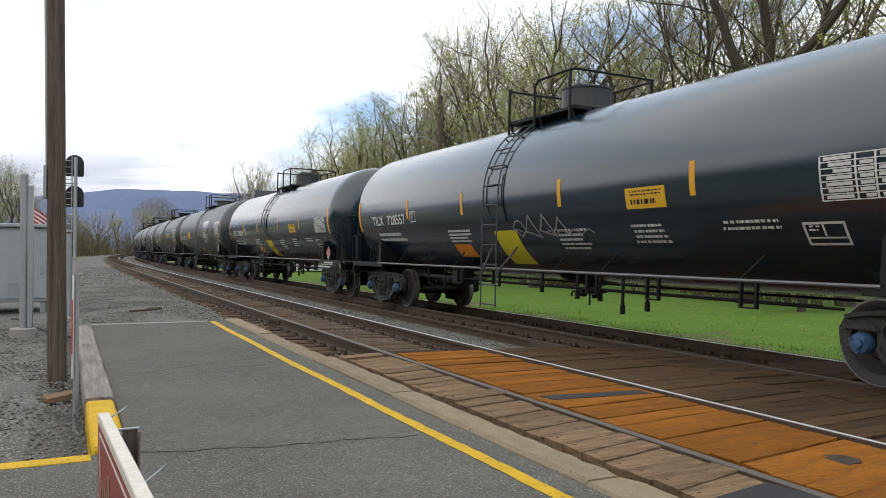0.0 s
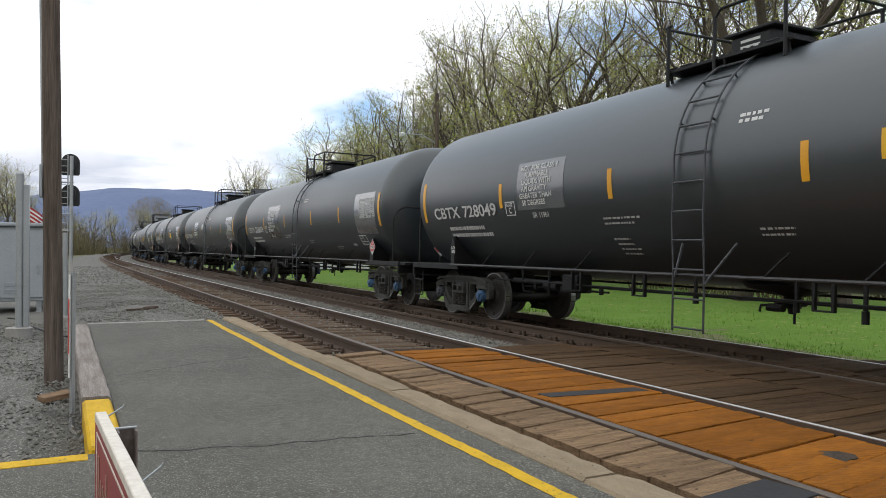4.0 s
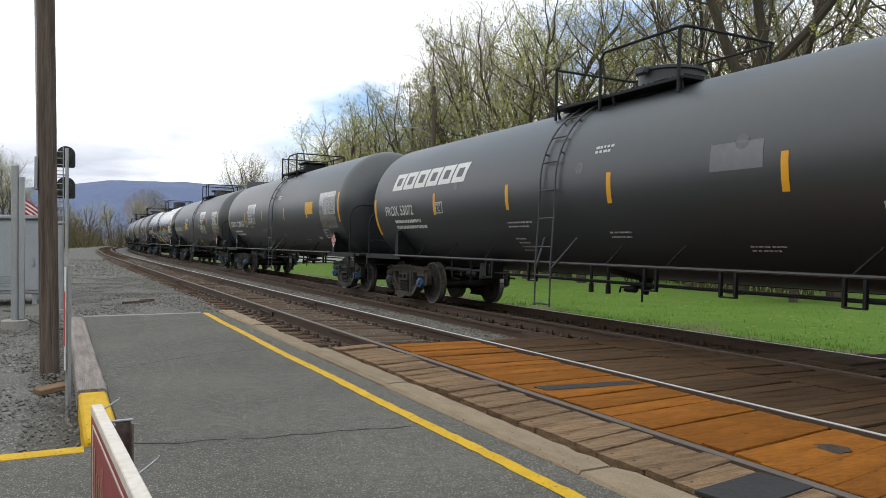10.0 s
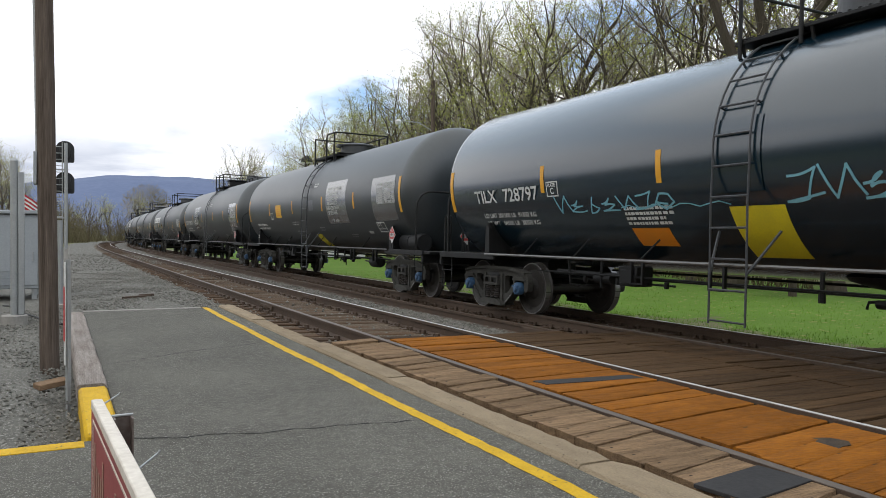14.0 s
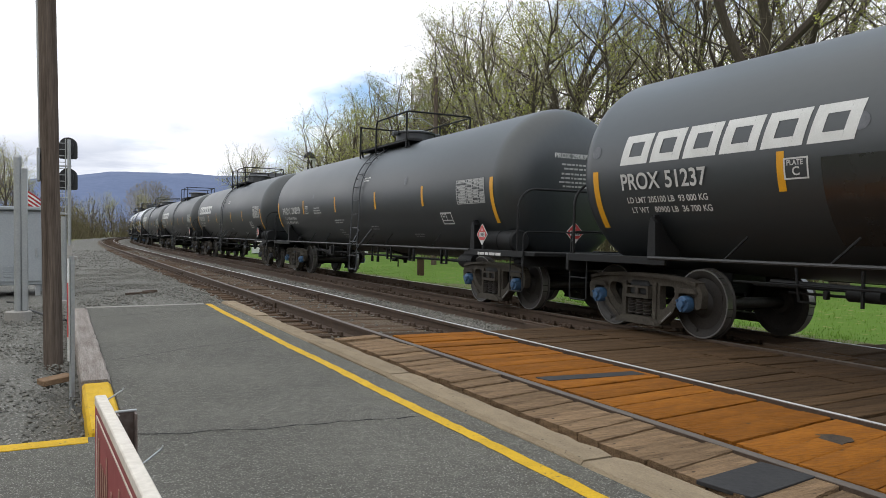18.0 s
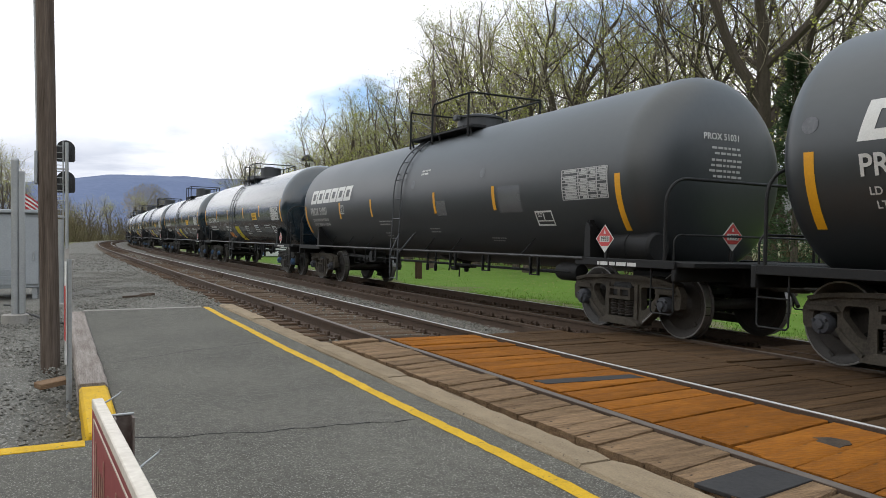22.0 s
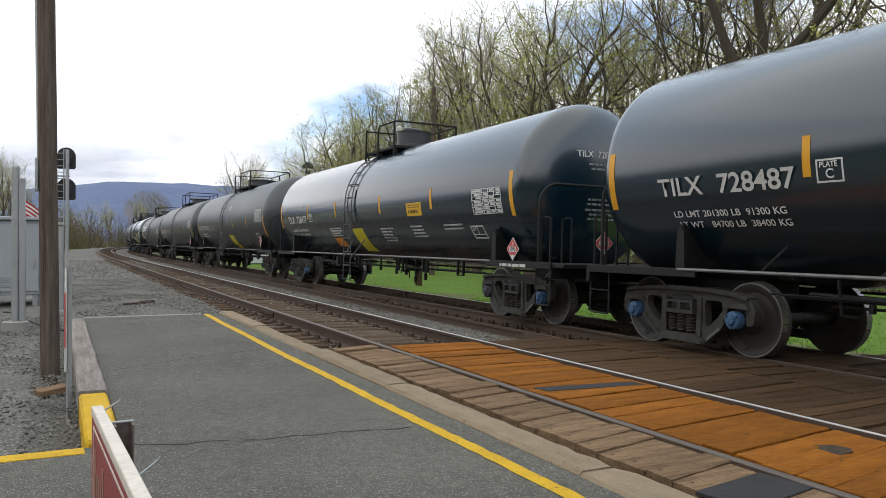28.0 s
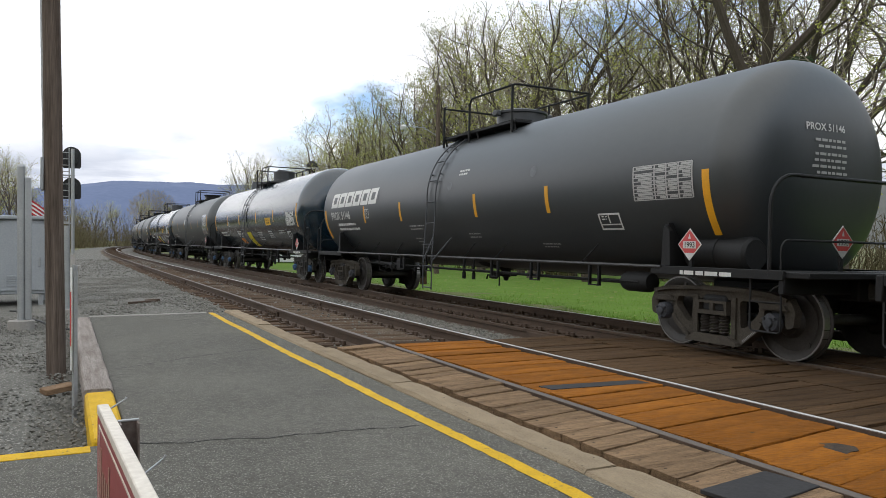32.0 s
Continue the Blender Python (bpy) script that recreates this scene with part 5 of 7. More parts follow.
def logo_block(k, start, lo):
    """One slanted white block with a dark slot in it."""
    def make(sh):
        y, hi = start - 0.60 * k, lo + 16.0
        rows = [(y - 0.15, y, lo, hi, -0.10), (y - 0.40, y - 0.15, hi - 4.2, hi, -0.024), (y - 0.40, y - 0.15, lo, lo + 4.2, -0.024), (y - 0.54, y - 0.40, lo, hi, -0.10)]
        for y0, y1, a0, a1, sk in rows:
            shift = -0.10 * (a0 - lo) / (hi - lo)
            patch(sh, y0 + shift, y1 + shift, a0, a1, 0.005, sk)
        return sh
    return make


GLYPHS = [[(0, .25), (.35, 1), (.9, 0), (0, .3)], [(.1, .6), (.5, .95), (.25, .5), (.75, .5), (.1, .1), (.95, .1)], [(0, 1), (.35, 0), (.65, .95), (.8, .5), (1, .05)],
          [(.1, .8), (.8, 1), (.55, .1), (0, .02), (.95, .25)], [(.05, .3), (.3, .9), (.7, .85), (.9, .4), (.5, 0), (.1, .45), (.6, .3)], [(.5, 1), (.3, 0), (.8, .3), (.4, .6)]]


def scribble(seed, y0, length, a, tall, count, width):
    """Sprayed letter-like strokes that no one could read, with a long tail."""
    def make(sh):
        rng = random.Random(seed)
        step = length / count
        for k in range(count):
            g = GLYPHS[rng.randrange(len(GLYPHS))]
            size, lift = rng.uniform(0.75, 1.15), rng.uniform(-0.12, 0.12)
            pts = [(y0 - step * (k + 1.15 * u), a + tall * (v * size + lift)) for u, v in g]
            fine = []
            for (ya, aa), (yb, ab), c in zip(pts, pts[1:], range(9)):
                bend = rng.uniform(-0.1, 0.1)
                for i in range(5):
                    u = i / 5
                    fine.append((ya + (yb - ya) * u + 0.3 * step * bend * math.sin(math.pi * u), aa + (ab - aa) * u + tall * bend * math.sin(math.pi * u)))
            stroke(sh, fine + [pts[-1]], width * rng.uniform(0.8, 1.1))
        stroke(sh, [(y0 - length * (0.6 + 0.75 * i / 12), a + tall * (0.15 + 0.12 * math.sin(i * 1.9))) for i in range(13)], width * 0.6)
        return sh
    return make


def stroke(sh, pts, w):
    r = TANK_R + 0.006
    for (ya, aa), (yb, ab) in zip(pts, pts[1:]):
        da, dy = (ab - aa) * TANK_R * 0.01745, yb - ya
        ln = math.hypot(da, dy) or 1
        ny, na = -da / ln * w, dy / ln * w / (TANK_R * 0.01745)
        ey, ea = dy / ln * w * 0.5, da / ln * w * 0.5 / (TANK_R * 0.01745)
        vs = []
        for y, b in ((ya - ny - ey, aa - na - ea), (yb - ny + ey, ab - na + ea), (yb + ny + ey, ab + na + ea), (ya + ny - ey, aa + na - ea)):
            vs.append((-r * math.cos(radians(b)), y, TANK_Z + r * math.sin(radians(b))))
        sh.add(vs, [(0, 1, 2, 3)])


def round_patch(sh, y, a, rad):
    r = TANK_R + 0.004
    pts = [(y + rad * math.cos(q * 0.5236), a + math.degrees(rad / TANK_R) * math.sin(q * 0.5236)) for q in range(12)]
    return sh.add([(-r * math.cos(radians(b)), c, TANK_Z + r * math.sin(radians(b))) for c, b in pts], [tuple(range(12))])


# every car: family, mark, number, lines under it, extras
CARS = [
    ("gloss", "TILX", "728557", "tag"), ("gloss", "TILX", "728438", ""), ("matte", "CBTX", "728900", "labelrear hazfront yellow"), ("matte", "CBTX", "728049", "hazrear labelmid"),
    ("matte", "CBTX", "728683", "hazdark"), ("matte", "CBTX", "728084", "hazrear scrawl white"), ("matte", "CBTX", "728008", "hazdark patchmid"), ("matte", "CBTX", "728441", "labelrear hazfront yellow res"),
    ("dusty", "PROX", "53072", "logo palemid"), ("matte", "CBTX", "728017", "hazrear labelfront"), ("matte", "CBTX", "728661", "patchrear hazfront yellow res"), ("gloss", "TILX", "728797", "tag2"),
    ("matte", "CBTX", "", "hazfront yellow labelrear res"), ("matte", "CBTX", "728027", "hazdark"), ("dusty", "PROX", "51237", "logo blackmid"), ("dusty", "PROX", "290839", "noisy"),
    ("dusty", "PROX", "51238", "logo"), ("dusty", "PROX", "51010", "logo"), ("dusty", "PROX", "51031", "logo brown greymid"), ("gloss", "TILX", "728486", ""),
    ("gloss", "TILX", "728488", ""), ("gloss", "TILX", "", ""), ("gloss", "TILX", "728487", ""), ("gloss", "TILX", "728477", ""),
    ("matte", "NATX", "290874", "brown yellow plain"), ("matte", "NATX", "290656", "brown plain"), ("dusty", "PROX", "51146", "logo"), ("gloss", "TILX", "", ""),
    ("matte", "CBTX", "", "white"), ("gloss", "TILX", "", ""), ("matte", "CBTX", "", "hazrear"), ("matte", "CBTX", "", ""), ("gloss", "TILX", "", ""), ("matte", "CBTX", "", "hazrear"), ("matte", "CBTX", "", ""),
]
LENGTHS = [18.3, 17.69, 18.08, 17.80, 17.79, 18.19, 18.21, 17.75, 17.68, 18.07, 17.91, 17.90, 17.73, 17.77, 18.50, 17.92, 18.23, 18.0, 18.36, 17.92, 17.95, 17.85, 17.91, 17.90, 17.94, 17.50, 18.58] + [17.9] * 10
LIMITS = {
    "728487": ("LD LMT 201300 LB  91300 KG", "LT WT   84700 LB  38400 KG"), "728661": ("LD LMT 201700LB  91500KG", "LT WT   84300 LB  38200 KG"),
    "728441": ("LD LMT 200500LB  90900KG", "LT WT   85500LB  38800KG"), "290839": ("LD LMT 199500 LB  90500 KG", "LT WT   87500 LB  39700 KG"),
    "728438": ("LD LMT 202100 LB  91650 KG", "LT WT   83900 LB  38050 KG"), "728900": ("LD LMT 201400LB  91300KG", "LT WT   84600LB  38400KG"),
    "728008": ("LD LMT 201100LB  91200KG", "LT WT   84900LB  38500KG"), "728084": ("LD LMT 201000 LB  91100 KG", "LT WT   85000 LB  38600 KG"),
    "51237": ("LD LMT 205100 LB  93 000 KG", "LT WT   80900 LB  36 700 KG"),
    "51010": ("LD LMT 205300 LB  93 050 KG", "LT WT   80700 LB  36 650 KG"), "51238": ("LD LMT 205200 LB  93 050 KG", "LT WT   80800 LB  36 650 KG"),
    "728797": ("LD LMT 201500 LB  91350 KG", "LT WT   84500 LB  38350 KG"), "728477": ("LD LMT 201400 LB  91300 KG", "LT WT   84600 LB  38400 KG"),
    "290656": ("LD LMT 198700 LB  90100 KG", "LT WT   87300 LB  39600 KG"),
    "51031": ("LD LMT 205900 LB  93 350 KG", "LT WT   80100 LB  36 350 KG"),
}
COATS = {"matte": "matte charcoal-black", "gloss": "glossy black", "dusty": "dusty matte-black"}


def build_car(index):
    family, mark, number, extra = CARS[index]
    fam = FAMILY[family]
    note = {"gloss": "with amber strips and a tall hatch", "matte": "with amber strips and grey panels", "dusty": "with a low hatch"}[family]
    if "logo" in extra:
        note = "with bold white slanted lettering blocks"
    if "tag" in extra:
        note = "with blue sprayed scrawl on its side"
    if "scrawl" in extra:
        note = "with pale sprayed scrawl on its side"
    if "haz" in extra:
        note = "with a stencilled warning panel"
    car = thing("tank_car", COATS[family] + " railway tank car " + note, "tank car", "tank cars of the freight train")
    tone = "brown" if family == "dusty" or "brown" in extra else "grey"
    capset = ("blue", "grey") if index % 5 == 3 else ("blue", "blue") if family != "dusty" or index < 16 else ("grey", "grey")
    for e in (-1, 1):
        add_truck(car, e * CENTRES_OF(index) / 2, tone, capset if not ("brown" in extra) else ("grey", "grey"))
    tank = part("tank", TANKS[fam["tank"].name], fam["tank"], car, COATS[family] + " cylindrical tank", fam["set"])
    for e in (-1, 1):
        part("end_deck", SHARED["deck", e], M_FRAME, car)
        part("centre_sill", SHARED["sill", e], M_FRAME, car)
        part("end_beam", SHARED["beam", e], M_FRAME, car)
        if family == "gloss":
            for k in (0, 1):
                part("grab_post", SHARED["grab", e, k], M_FRAME, car)
        part("coupler", SHARED["coupler", e], M_TRUCK, car, "rusty knuckle coupler")
        part("end_handrail", SHARED["end_rail" if family != "dusty" else "end_rail_low", e], M_FRAME, car)
        for sx in (-1, 1):
            part("side_sill", SHARED["side_sill", e, sx], M_FRAME, car)
            part("corner_step", SHARED["step", e, sx], M_FRAME, car)
            part("saddle_plate", SHARED["saddle", e, sx], M_FRAME, car)
    if family == "matte":
        for e in (-1, 1):
            for k, w in enumerate(("JACK", "HERE")):
                part("lettering", lettering(w, 0.055, M_DECAL), M_DECAL, car, "", Matrix(((0, 0, -1, -1.394), (-1, 0, 0, e * 6.62 + 0.055), (0, 1, 0, 1.36 - 0.08 * k), (0, 0, 0, 1))))
    for sx in (-1, 1):
        part("side_rail", SHARED["pipe_pale" if family == "gloss" else "pipe", sx], M_PIPE, car, "thin pale side pipe" if family == "gloss" else "thin dark side pipe")
    for y in (-5.0, -2.4, -1.2, 2.3, 3.8, 5.2):
        part("rail_strut", SHARED["strut"], M_FRAME, car, "", pose(0, y, 0))
    for k in range(3):
        part("brake_rod", SHARED["rod", k], M_FRAME, car)
    part("bottom_outlet_valve", SHARED["outlet"], M_FRAME, car)
    part("brake_gear", SHARED["gear"], M_FRAME, car)
    if family == "dusty" or index in (2, 7, 10, 12):
        part("brake_cylinder", SHARED["cylinder"], M_FRAME, car, "", pose(0, 0, 0) if family == "dusty" else pose(0, 1.1, -0.10))
    for y, k in {"matte": ((0.52, 0), (-1.05, 0), (-1.9, 1)), "gloss": ((0.1, 0), (-0.95, 1), (-1.55, 1), (-2.1, 3), (-2.65, 2)), "dusty": ((0.0, 1), (-0.42, 1))}[family]:
        part("drain_pipe", SHARED["drain", k], M_FRAME, car, "", pose(0, y, 0))
    for y in (-4.6, -2.9, -1.5, 1.5, 3.0):
        part("hanger", SHARED["hanger"], M_FRAME, car, "", pose(0, y, 0))
    steps = LADDERS.get(index, fam["ladder"])
    ladder = part("ladder", steps[0][1], M_LADDER, car, "black steel side ladder")
    for n, me in steps[1:]:
        part(n, me, M_LADDER, ladder)
    crown = SHORT_TOPS if index in (2, 7, 10, 12) else ROUND_TOPS if index in LADDERS else fam["tops"]
    for n, me in zip(("walkway", "railing", "hatch_housing", "valve"), crown[:4]):
        top = part(n, me, M_FRAME, car, "", pose(0, 0, fam["drop"]))
        for post in crown[4] if n == "railing" else ():
            part("rail_post", post, M_FRAME, top)
    if fam["res"] or "res" in extra.split():
        part("air_reservoir", SHARED["reservoir"], M_FRAME, car, "black cylindrical air reservoir")
    # markings
    drop = {"matte": 0, "gloss": 6, "dusty": 12}[family]
    for i in range(6):
        part("reflective_strip", decal(("reflective_strip", i, family, index if index in STRIPES else -1), stripe(i, family, index), M_STRIPE), M_STRIPE, tank, "amber reflective strip")
    at, up = {"matte": (-6.87, 1.40), "gloss": (-7.39, 1.27), "dusty": (-7.12, 1.34)}[family]
    side = Matrix(((0, 0, -1, -1.455), (-1, 0, 0, at), (0, 1, 0, up), (0, 0, 0, 1)))
    face = Matrix(((1, 0, 0, -0.25), (0, 0, -1, -8.33), (0, 1, 0, 1.40), (0, 0, 0, 1)))
    three = [M_DECAL, M_PLACRED]
    plate = part("placard", decal(("placard", family), diamond(side, 0.20), three), M_PLACRED, car, "red and white diamond placard")
    part("lettering", lettering("1993", 0.068, M_SIGNAL), M_SIGNAL, plate, "black placard number", side @ Matrix.Translation((-0.092, -0.036, 0.007)))
    plate = part("placard", decal("placard_end", diamond(face, 0.195), three), M_PLACRED, car, "red and white diamond placard")
    part("lettering", lettering("1993", 0.068, M_SIGNAL), M_SIGNAL, plate, "black placard number", face @ Matrix.Translation((-0.092, -0.036, 0.007)))
    part("placard_bracket", decal(("placard_bracket", family), lambda sh: sh.box(-1.44, -1.40, at - 0.03, at + 0.03, 1.03, up - 0.12, 0.004), M_FRAME), M_FRAME, car)
    part("placard_bracket", decal("placard_bracket_end", lambda sh: sh.box(-0.28, -0.22, -8.325, -8.29, 1.05, 1.24, 0.004), M_FRAME), M_FRAME, car)
    if family != "matte":
        part("sill_lettering", decal("sill_lettering", lambda sh: [sh.box(-1.4455, -1.4425, y - w, y, 0.965, 1.015) for y, w in ((-6.95, 0.05), (-7.02, 0.16), (-7.22, 0.12), (-7.37, 0.20), (-7.6, 0.18))] and sh, M_DECAL), M_DECAL, car)
    if family == "dusty":
        part("stencil_box", decal("stencil_box_high", box_lines(-5.64, -5.15, -30.5, -20), M_DECAL), M_DECAL, tank, "white ruled test box")
        for k, (yy, aa) in enumerate(((7.77, 10.2), (3.62, 8.0), (-0.40, 8.0), (-3.48, 10.2))):
            part("lug_patch", decal(("lug_patch", k), lambda sh: round_patch(sh, yy, aa, 0.10), M_LUG), M_LUG, tank, "faded grey round patch")
    else:
        part("stencil_box", decal("stencil_box", box_lines(-6.13, -5.62, -38, -27), M_DECAL), M_DECAL, tank, "white ruled test box")
    py, pa = {"matte": (3.70 if "patchrear" in extra else 4.10, -18), "gloss": (4.30, -14.8), "dusty": (4.20, -13)}[family]
    part("plate_box", decal(("plate_box", py), box_lines(py, py + 0.31, pa, pa + 9.3, 0.02, False), M_DECAL), M_DECAL, tank)
    words("PLATE", py + 0.265, pa + 6.1, 0.06, tank, M_DECAL, 0.9)
    words("C", py + 0.20, pa + 1.8, 0.10, tank)
    if number:
        t = mark + ("  " if family == "gloss" else " ") + number
        k = {"gloss": 0.235, "matte": 0.225, "dusty": 0.235}[family]
        a = {"matte": -16.6, "gloss": -15.6, "dusty": -12.3}[family]
        words(t, {"matte": 7.25, "gloss": 6.92, "dusty": 7.2}[family], a, k, tank, M_DECAL, (1.36 if family == "matte" else 1.10) if len(number) == 6 else 0.88, "white stencilled car number")
        me = head_lettering(t, 0.115 if family != "dusty" else 0.095, -0.58 if family != "dusty" else -0.50, 2.96, M_DECAL)
        part("end_lettering", me, M_DECAL, tank)
    a = -24.5 if family != "dusty" else -17.8
    if number in LIMITS:
        ly, lw = (6.75, 1.08) if family != "dusty" else (7.12, 0.92)
        words(LIMITS[number][0], ly, a - 2, 0.088, tank, M_DECAL, lw)
        words(LIMITS[number][1], ly - 0.05, a - 7.6, 0.088, tank, M_DECAL, lw)
    else:
        tagged(part("weight_stencil", decal(("weight_stencil", a), lambda sh: bars(sh, 6.75, a + 1, 2, 1.9, 5.4, 2.8, 7), M_DECAL), M_DECAL, tank), kind="stuff")
    tagged(part("head_stencil", HEAD_BARS[family == "dusty"], M_DECALDIM if family != "dusty" else M_DECALSM, tank), kind="stuff")
    if family == "gloss":
        tagged(part("small_print", decal("small_print_gloss", lambda sh: bars(bars(bars(bars(sh, -0.98, -26, 5, 0.85, 3.2, 1.5, 2), -2.84, -25, 4, 0.85, 3.2, 1.5, 4), -4.5, -25, 2, 0.9, 3.2, 1.4, 5), 2.90, -23.5, 4, 1.05, 2.9, 1.7, 6), M_DECAL), M_DECAL, tank), kind="stuff")
        part("capacity_table", decal("capacity_table_gloss", table_lines(-7.0, -5.95, -18.5, -1, 7), M_DECAL), M_DECAL, tank, "ruled white capacity table")
        part("orange_label", decal("orange_label", lambda sh: patch(sh, 2.12, 2.85, -48.5, -36, 0.004), M_LABELO), M_LABELO, tank, "orange warning label")
        part("yellow_patch", decal("yellow_patch_gloss", lambda sh: patch(sh, 0.20, 0.98, -55.5, -25.5, 0.004), M_SPILL), M_SPILL, tank, "yellow painted patch")
        part("yellow_label", decal("yellow_label_gloss", lambda sh: patch(sh, -3.66, -2.87, -16.5, -5.5, 0.004), M_LABELY), M_LABELY, tank, "yellow label")
        part("label_print", decal("label_print_gloss", lambda sh: bars(bars(sh, -2.94, -7.0, 2, 0.65, 1.7, 0.8, 8), -2.94, -11.6, 1, 0.65, 2, 2.6, 9), M_FRAME), M_FRAME, tank)
        part("ladder_pad", decal("ladder_pad", lambda sh: patch(sh, 0.42, 1.18, -19, 14, 0.012), M_TANKG), M_TANKG, tank, "raised glossy pad under the ladder")
    else:
        tagged(part("small_print", decal("small_print_dull", lambda sh: bars(bars(bars(bars(sh, 1.85, -22.5, 2, 0.85, 3.0, 1.1, 2), 1.75, -35, 4, 0.5, 3.4, 1.2, 4), -0.88, -31, 2, 0.55, 3.0, 1.1, 5), -3.3, -40, 2, 0.6, 2.5, 1.0, 6), M_DECALSM), M_DECALSM, tank), kind="stuff")
        part("capacity_table", decal(("capacity_table", drop), table_lines(-7.13, -6.03, -14.0 + 4 * (drop == 0), 4.0 + 4 * (drop == 0), 9), M_DECALSM), M_DECALSM, tank, "ruled capacity table")
        part("vent_stencil", decal("vent_stencil", lambda sh: bars(sh, -0.7, 20, 2, 0.5, 2.8, 1.6, 11), M_DECAL), M_DECAL, tank)
    if family == "matte" and "plain" not in extra:
        part("grey_panel", decal("grey_panel_front", lambda sh: patch(sh, -7.10, -5.66, -26, 14, 0.003), M_PANEL), M_PANEL, tank, "lighter grey repainted panel")
        part("small_label", decal("small_label", lambda sh: patch(sh, -5.1, -4.82, -39.5, -36.5, 0.004), M_DECALSM), M_DECALSM, tank)
    for y, key in ((4.0, "hazrear"), (-2.05, "hazfront"), (4.0, "hazdark")):
        if key in extra:
            pm = M_PANELDK if key == "hazdark" else M_PANEL
            big = 1.16 if key != "hazrear" else 1
            part("warning_panel", decal(("warning_panel", key), lambda sh: patch(sh, y - (1.35 if big == 1 else 1.70), y, -15 if big == 1 else -27, 15 if big == 1 else 18.5, 0.003), pm), pm, tank, "repainted warning panel")
            for k, line in enumerate(("NOT FOR CLASS 3", "FLAMMABLE", "LIQUIDS WITH", "API GRAVITY", "GREATER THAN", "50 DEGREES")):
                words(line, y - 0.10 - (0.0, 0.14, 0.06, 0.06, 0.0, 0.06)[k] * big, (9.5 if big == 1 else 8.4) - 4.3 * big * k, 0.088 * big, tank, M_DECAL, 1.05)
            words("SR 11961", y - 0.42, -20 * (1.25 if big > 1 else 1), 0.088 * big, tank, M_DECAL, 1.0)
    if "labelrear" in extra:
        part("amber_label", decal("amber_label_rear", lambda sh: patch(sh, 2.95, 3.66, -16, 0.5, 0.004), M_LABELY), M_LABELY, tank, "amber label")
        part("label_print", decal("label_print_rear", lambda sh: bars(sh, 3.60, -1.6, 5, 0.60, 2.7, 1.0, 8), M_LABELO), M_LABELO, tank)
    if "labelmid" in extra:
        part("amber_label", decal("amber_label_mid", lambda sh: patch(sh, -3.3, -2.5, -7, 4, 0.004), M_LABELY), M_LABELY, tank, "amber label")
    if "labelfront" in extra:
        part("amber_label", decal("amber_label_front", lambda sh: patch(sh, -5.0, -4.2, -8, 6, 0.004), M_LABELY), M_LABELY, tank, "amber label")
        part("label_print", decal("label_print_front", lambda sh: bars(sh, -4.26, 4.5, 5, 0.7, 2.4, 1.0, 8), M_LABELO), M_LABELO, tank)
    for y, key in ((-2.1, "patchmid"), (3.45, "patchrear")):
        if key in extra:
            part("grey_panel", decal(("grey_panel", key), lambda sh: patch(sh, y - 1.35, y, -17, 8, 0.003), M_PANEL), M_PANEL, tank, "lighter grey repainted panel")
            part("amber_label", decal(("amber_label", key), lambda sh: patch(sh, y - 0.94, y - 0.19, -13, -0.5, 0.006), M_LABELY), M_LABELY, tank, "amber label")
    if "white" in extra:
        part("white_label", decal("white_label", lambda sh: patch(sh, 0.95, 1.35, -2, 9, 0.004), M_DECAL), M_DECAL, tank)
    if "greymid" in extra:
        part("grey_panel", decal("grey_panel_wide", lambda sh: patch(sh, -4.80, -4.06, -20, -2, 0.003), M_PANEL), M_PANEL, tank, "lighter grey repainted panel")
        part("small_grey_panel", decal("small_grey_panel", lambda sh: patch(sh, -1.96, -1.52, -20, -8, 0.003), M_PANEL), M_PANEL, tank, "small grey repainted panel")
    if index in LADDERS and family == "matte":
        part("small_grey_panel", decal("small_grey_panel_mid", lambda sh: patch(sh, -0.78, -0.34, -10.5, 1.2, 0.003), M_PALEPATCH), M_PALEPATCH, tank, "small pale repainted panel")
    if "palemid" in extra:
        part("pale_panel", decal("pale_panel", lambda sh: patch(sh, -3.79, -3.01, -2.5, 10.4, 0.003), M_PALEPATCH), M_PALEPATCH, tank, "pale grey repainted panel")
    if index in (15, 24, 25):
        top = -6.5 if index == 15 else -10
        tagged(part("small_print", decal(("small_print_rear", top), lambda sh: bars(sh, 3.62, top, 3, 0.82, 3.0, 1.5, 15), M_DECALSM), M_DECALSM, tank), kind="stuff")
    if "blackmid" in extra:
        part("black_panel", decal("black_panel_rear", lambda sh: patch(sh, 2.25, 4.05, -45, -4.7, 0.003), M_PANELDK), M_PANELDK, tank, "large black repainted panel")
        for y in (-2.9,):
            part("black_panel", decal(("black_panel", y), lambda sh: patch(sh, y - 1.05, y, -31, -15.5, 0.003), M_PANELDK), M_PANELDK, tank, "black repainted panel")
    if "yellow" in extra:
        part("yellow_label", decal(("yellow_patch_dull", "plain" in extra), lambda sh: patch(sh, -0.68, -0.14, -61, -40, 0.004, 0.0) if "plain" not in extra else patch(sh, -1.08, -0.16, -58, -29, 0.004), M_SPILL), M_SPILL, tank, "yellow patch under the belly")
    if "scrawl" in extra:
        part("sprayed_scrawl", decal("scrawl", scribble(3, -0.8, 3.9, -34, 14, 8, 0.013), M_SPRAY), M_SPRAY, tank, "pale sprayed scrawl")
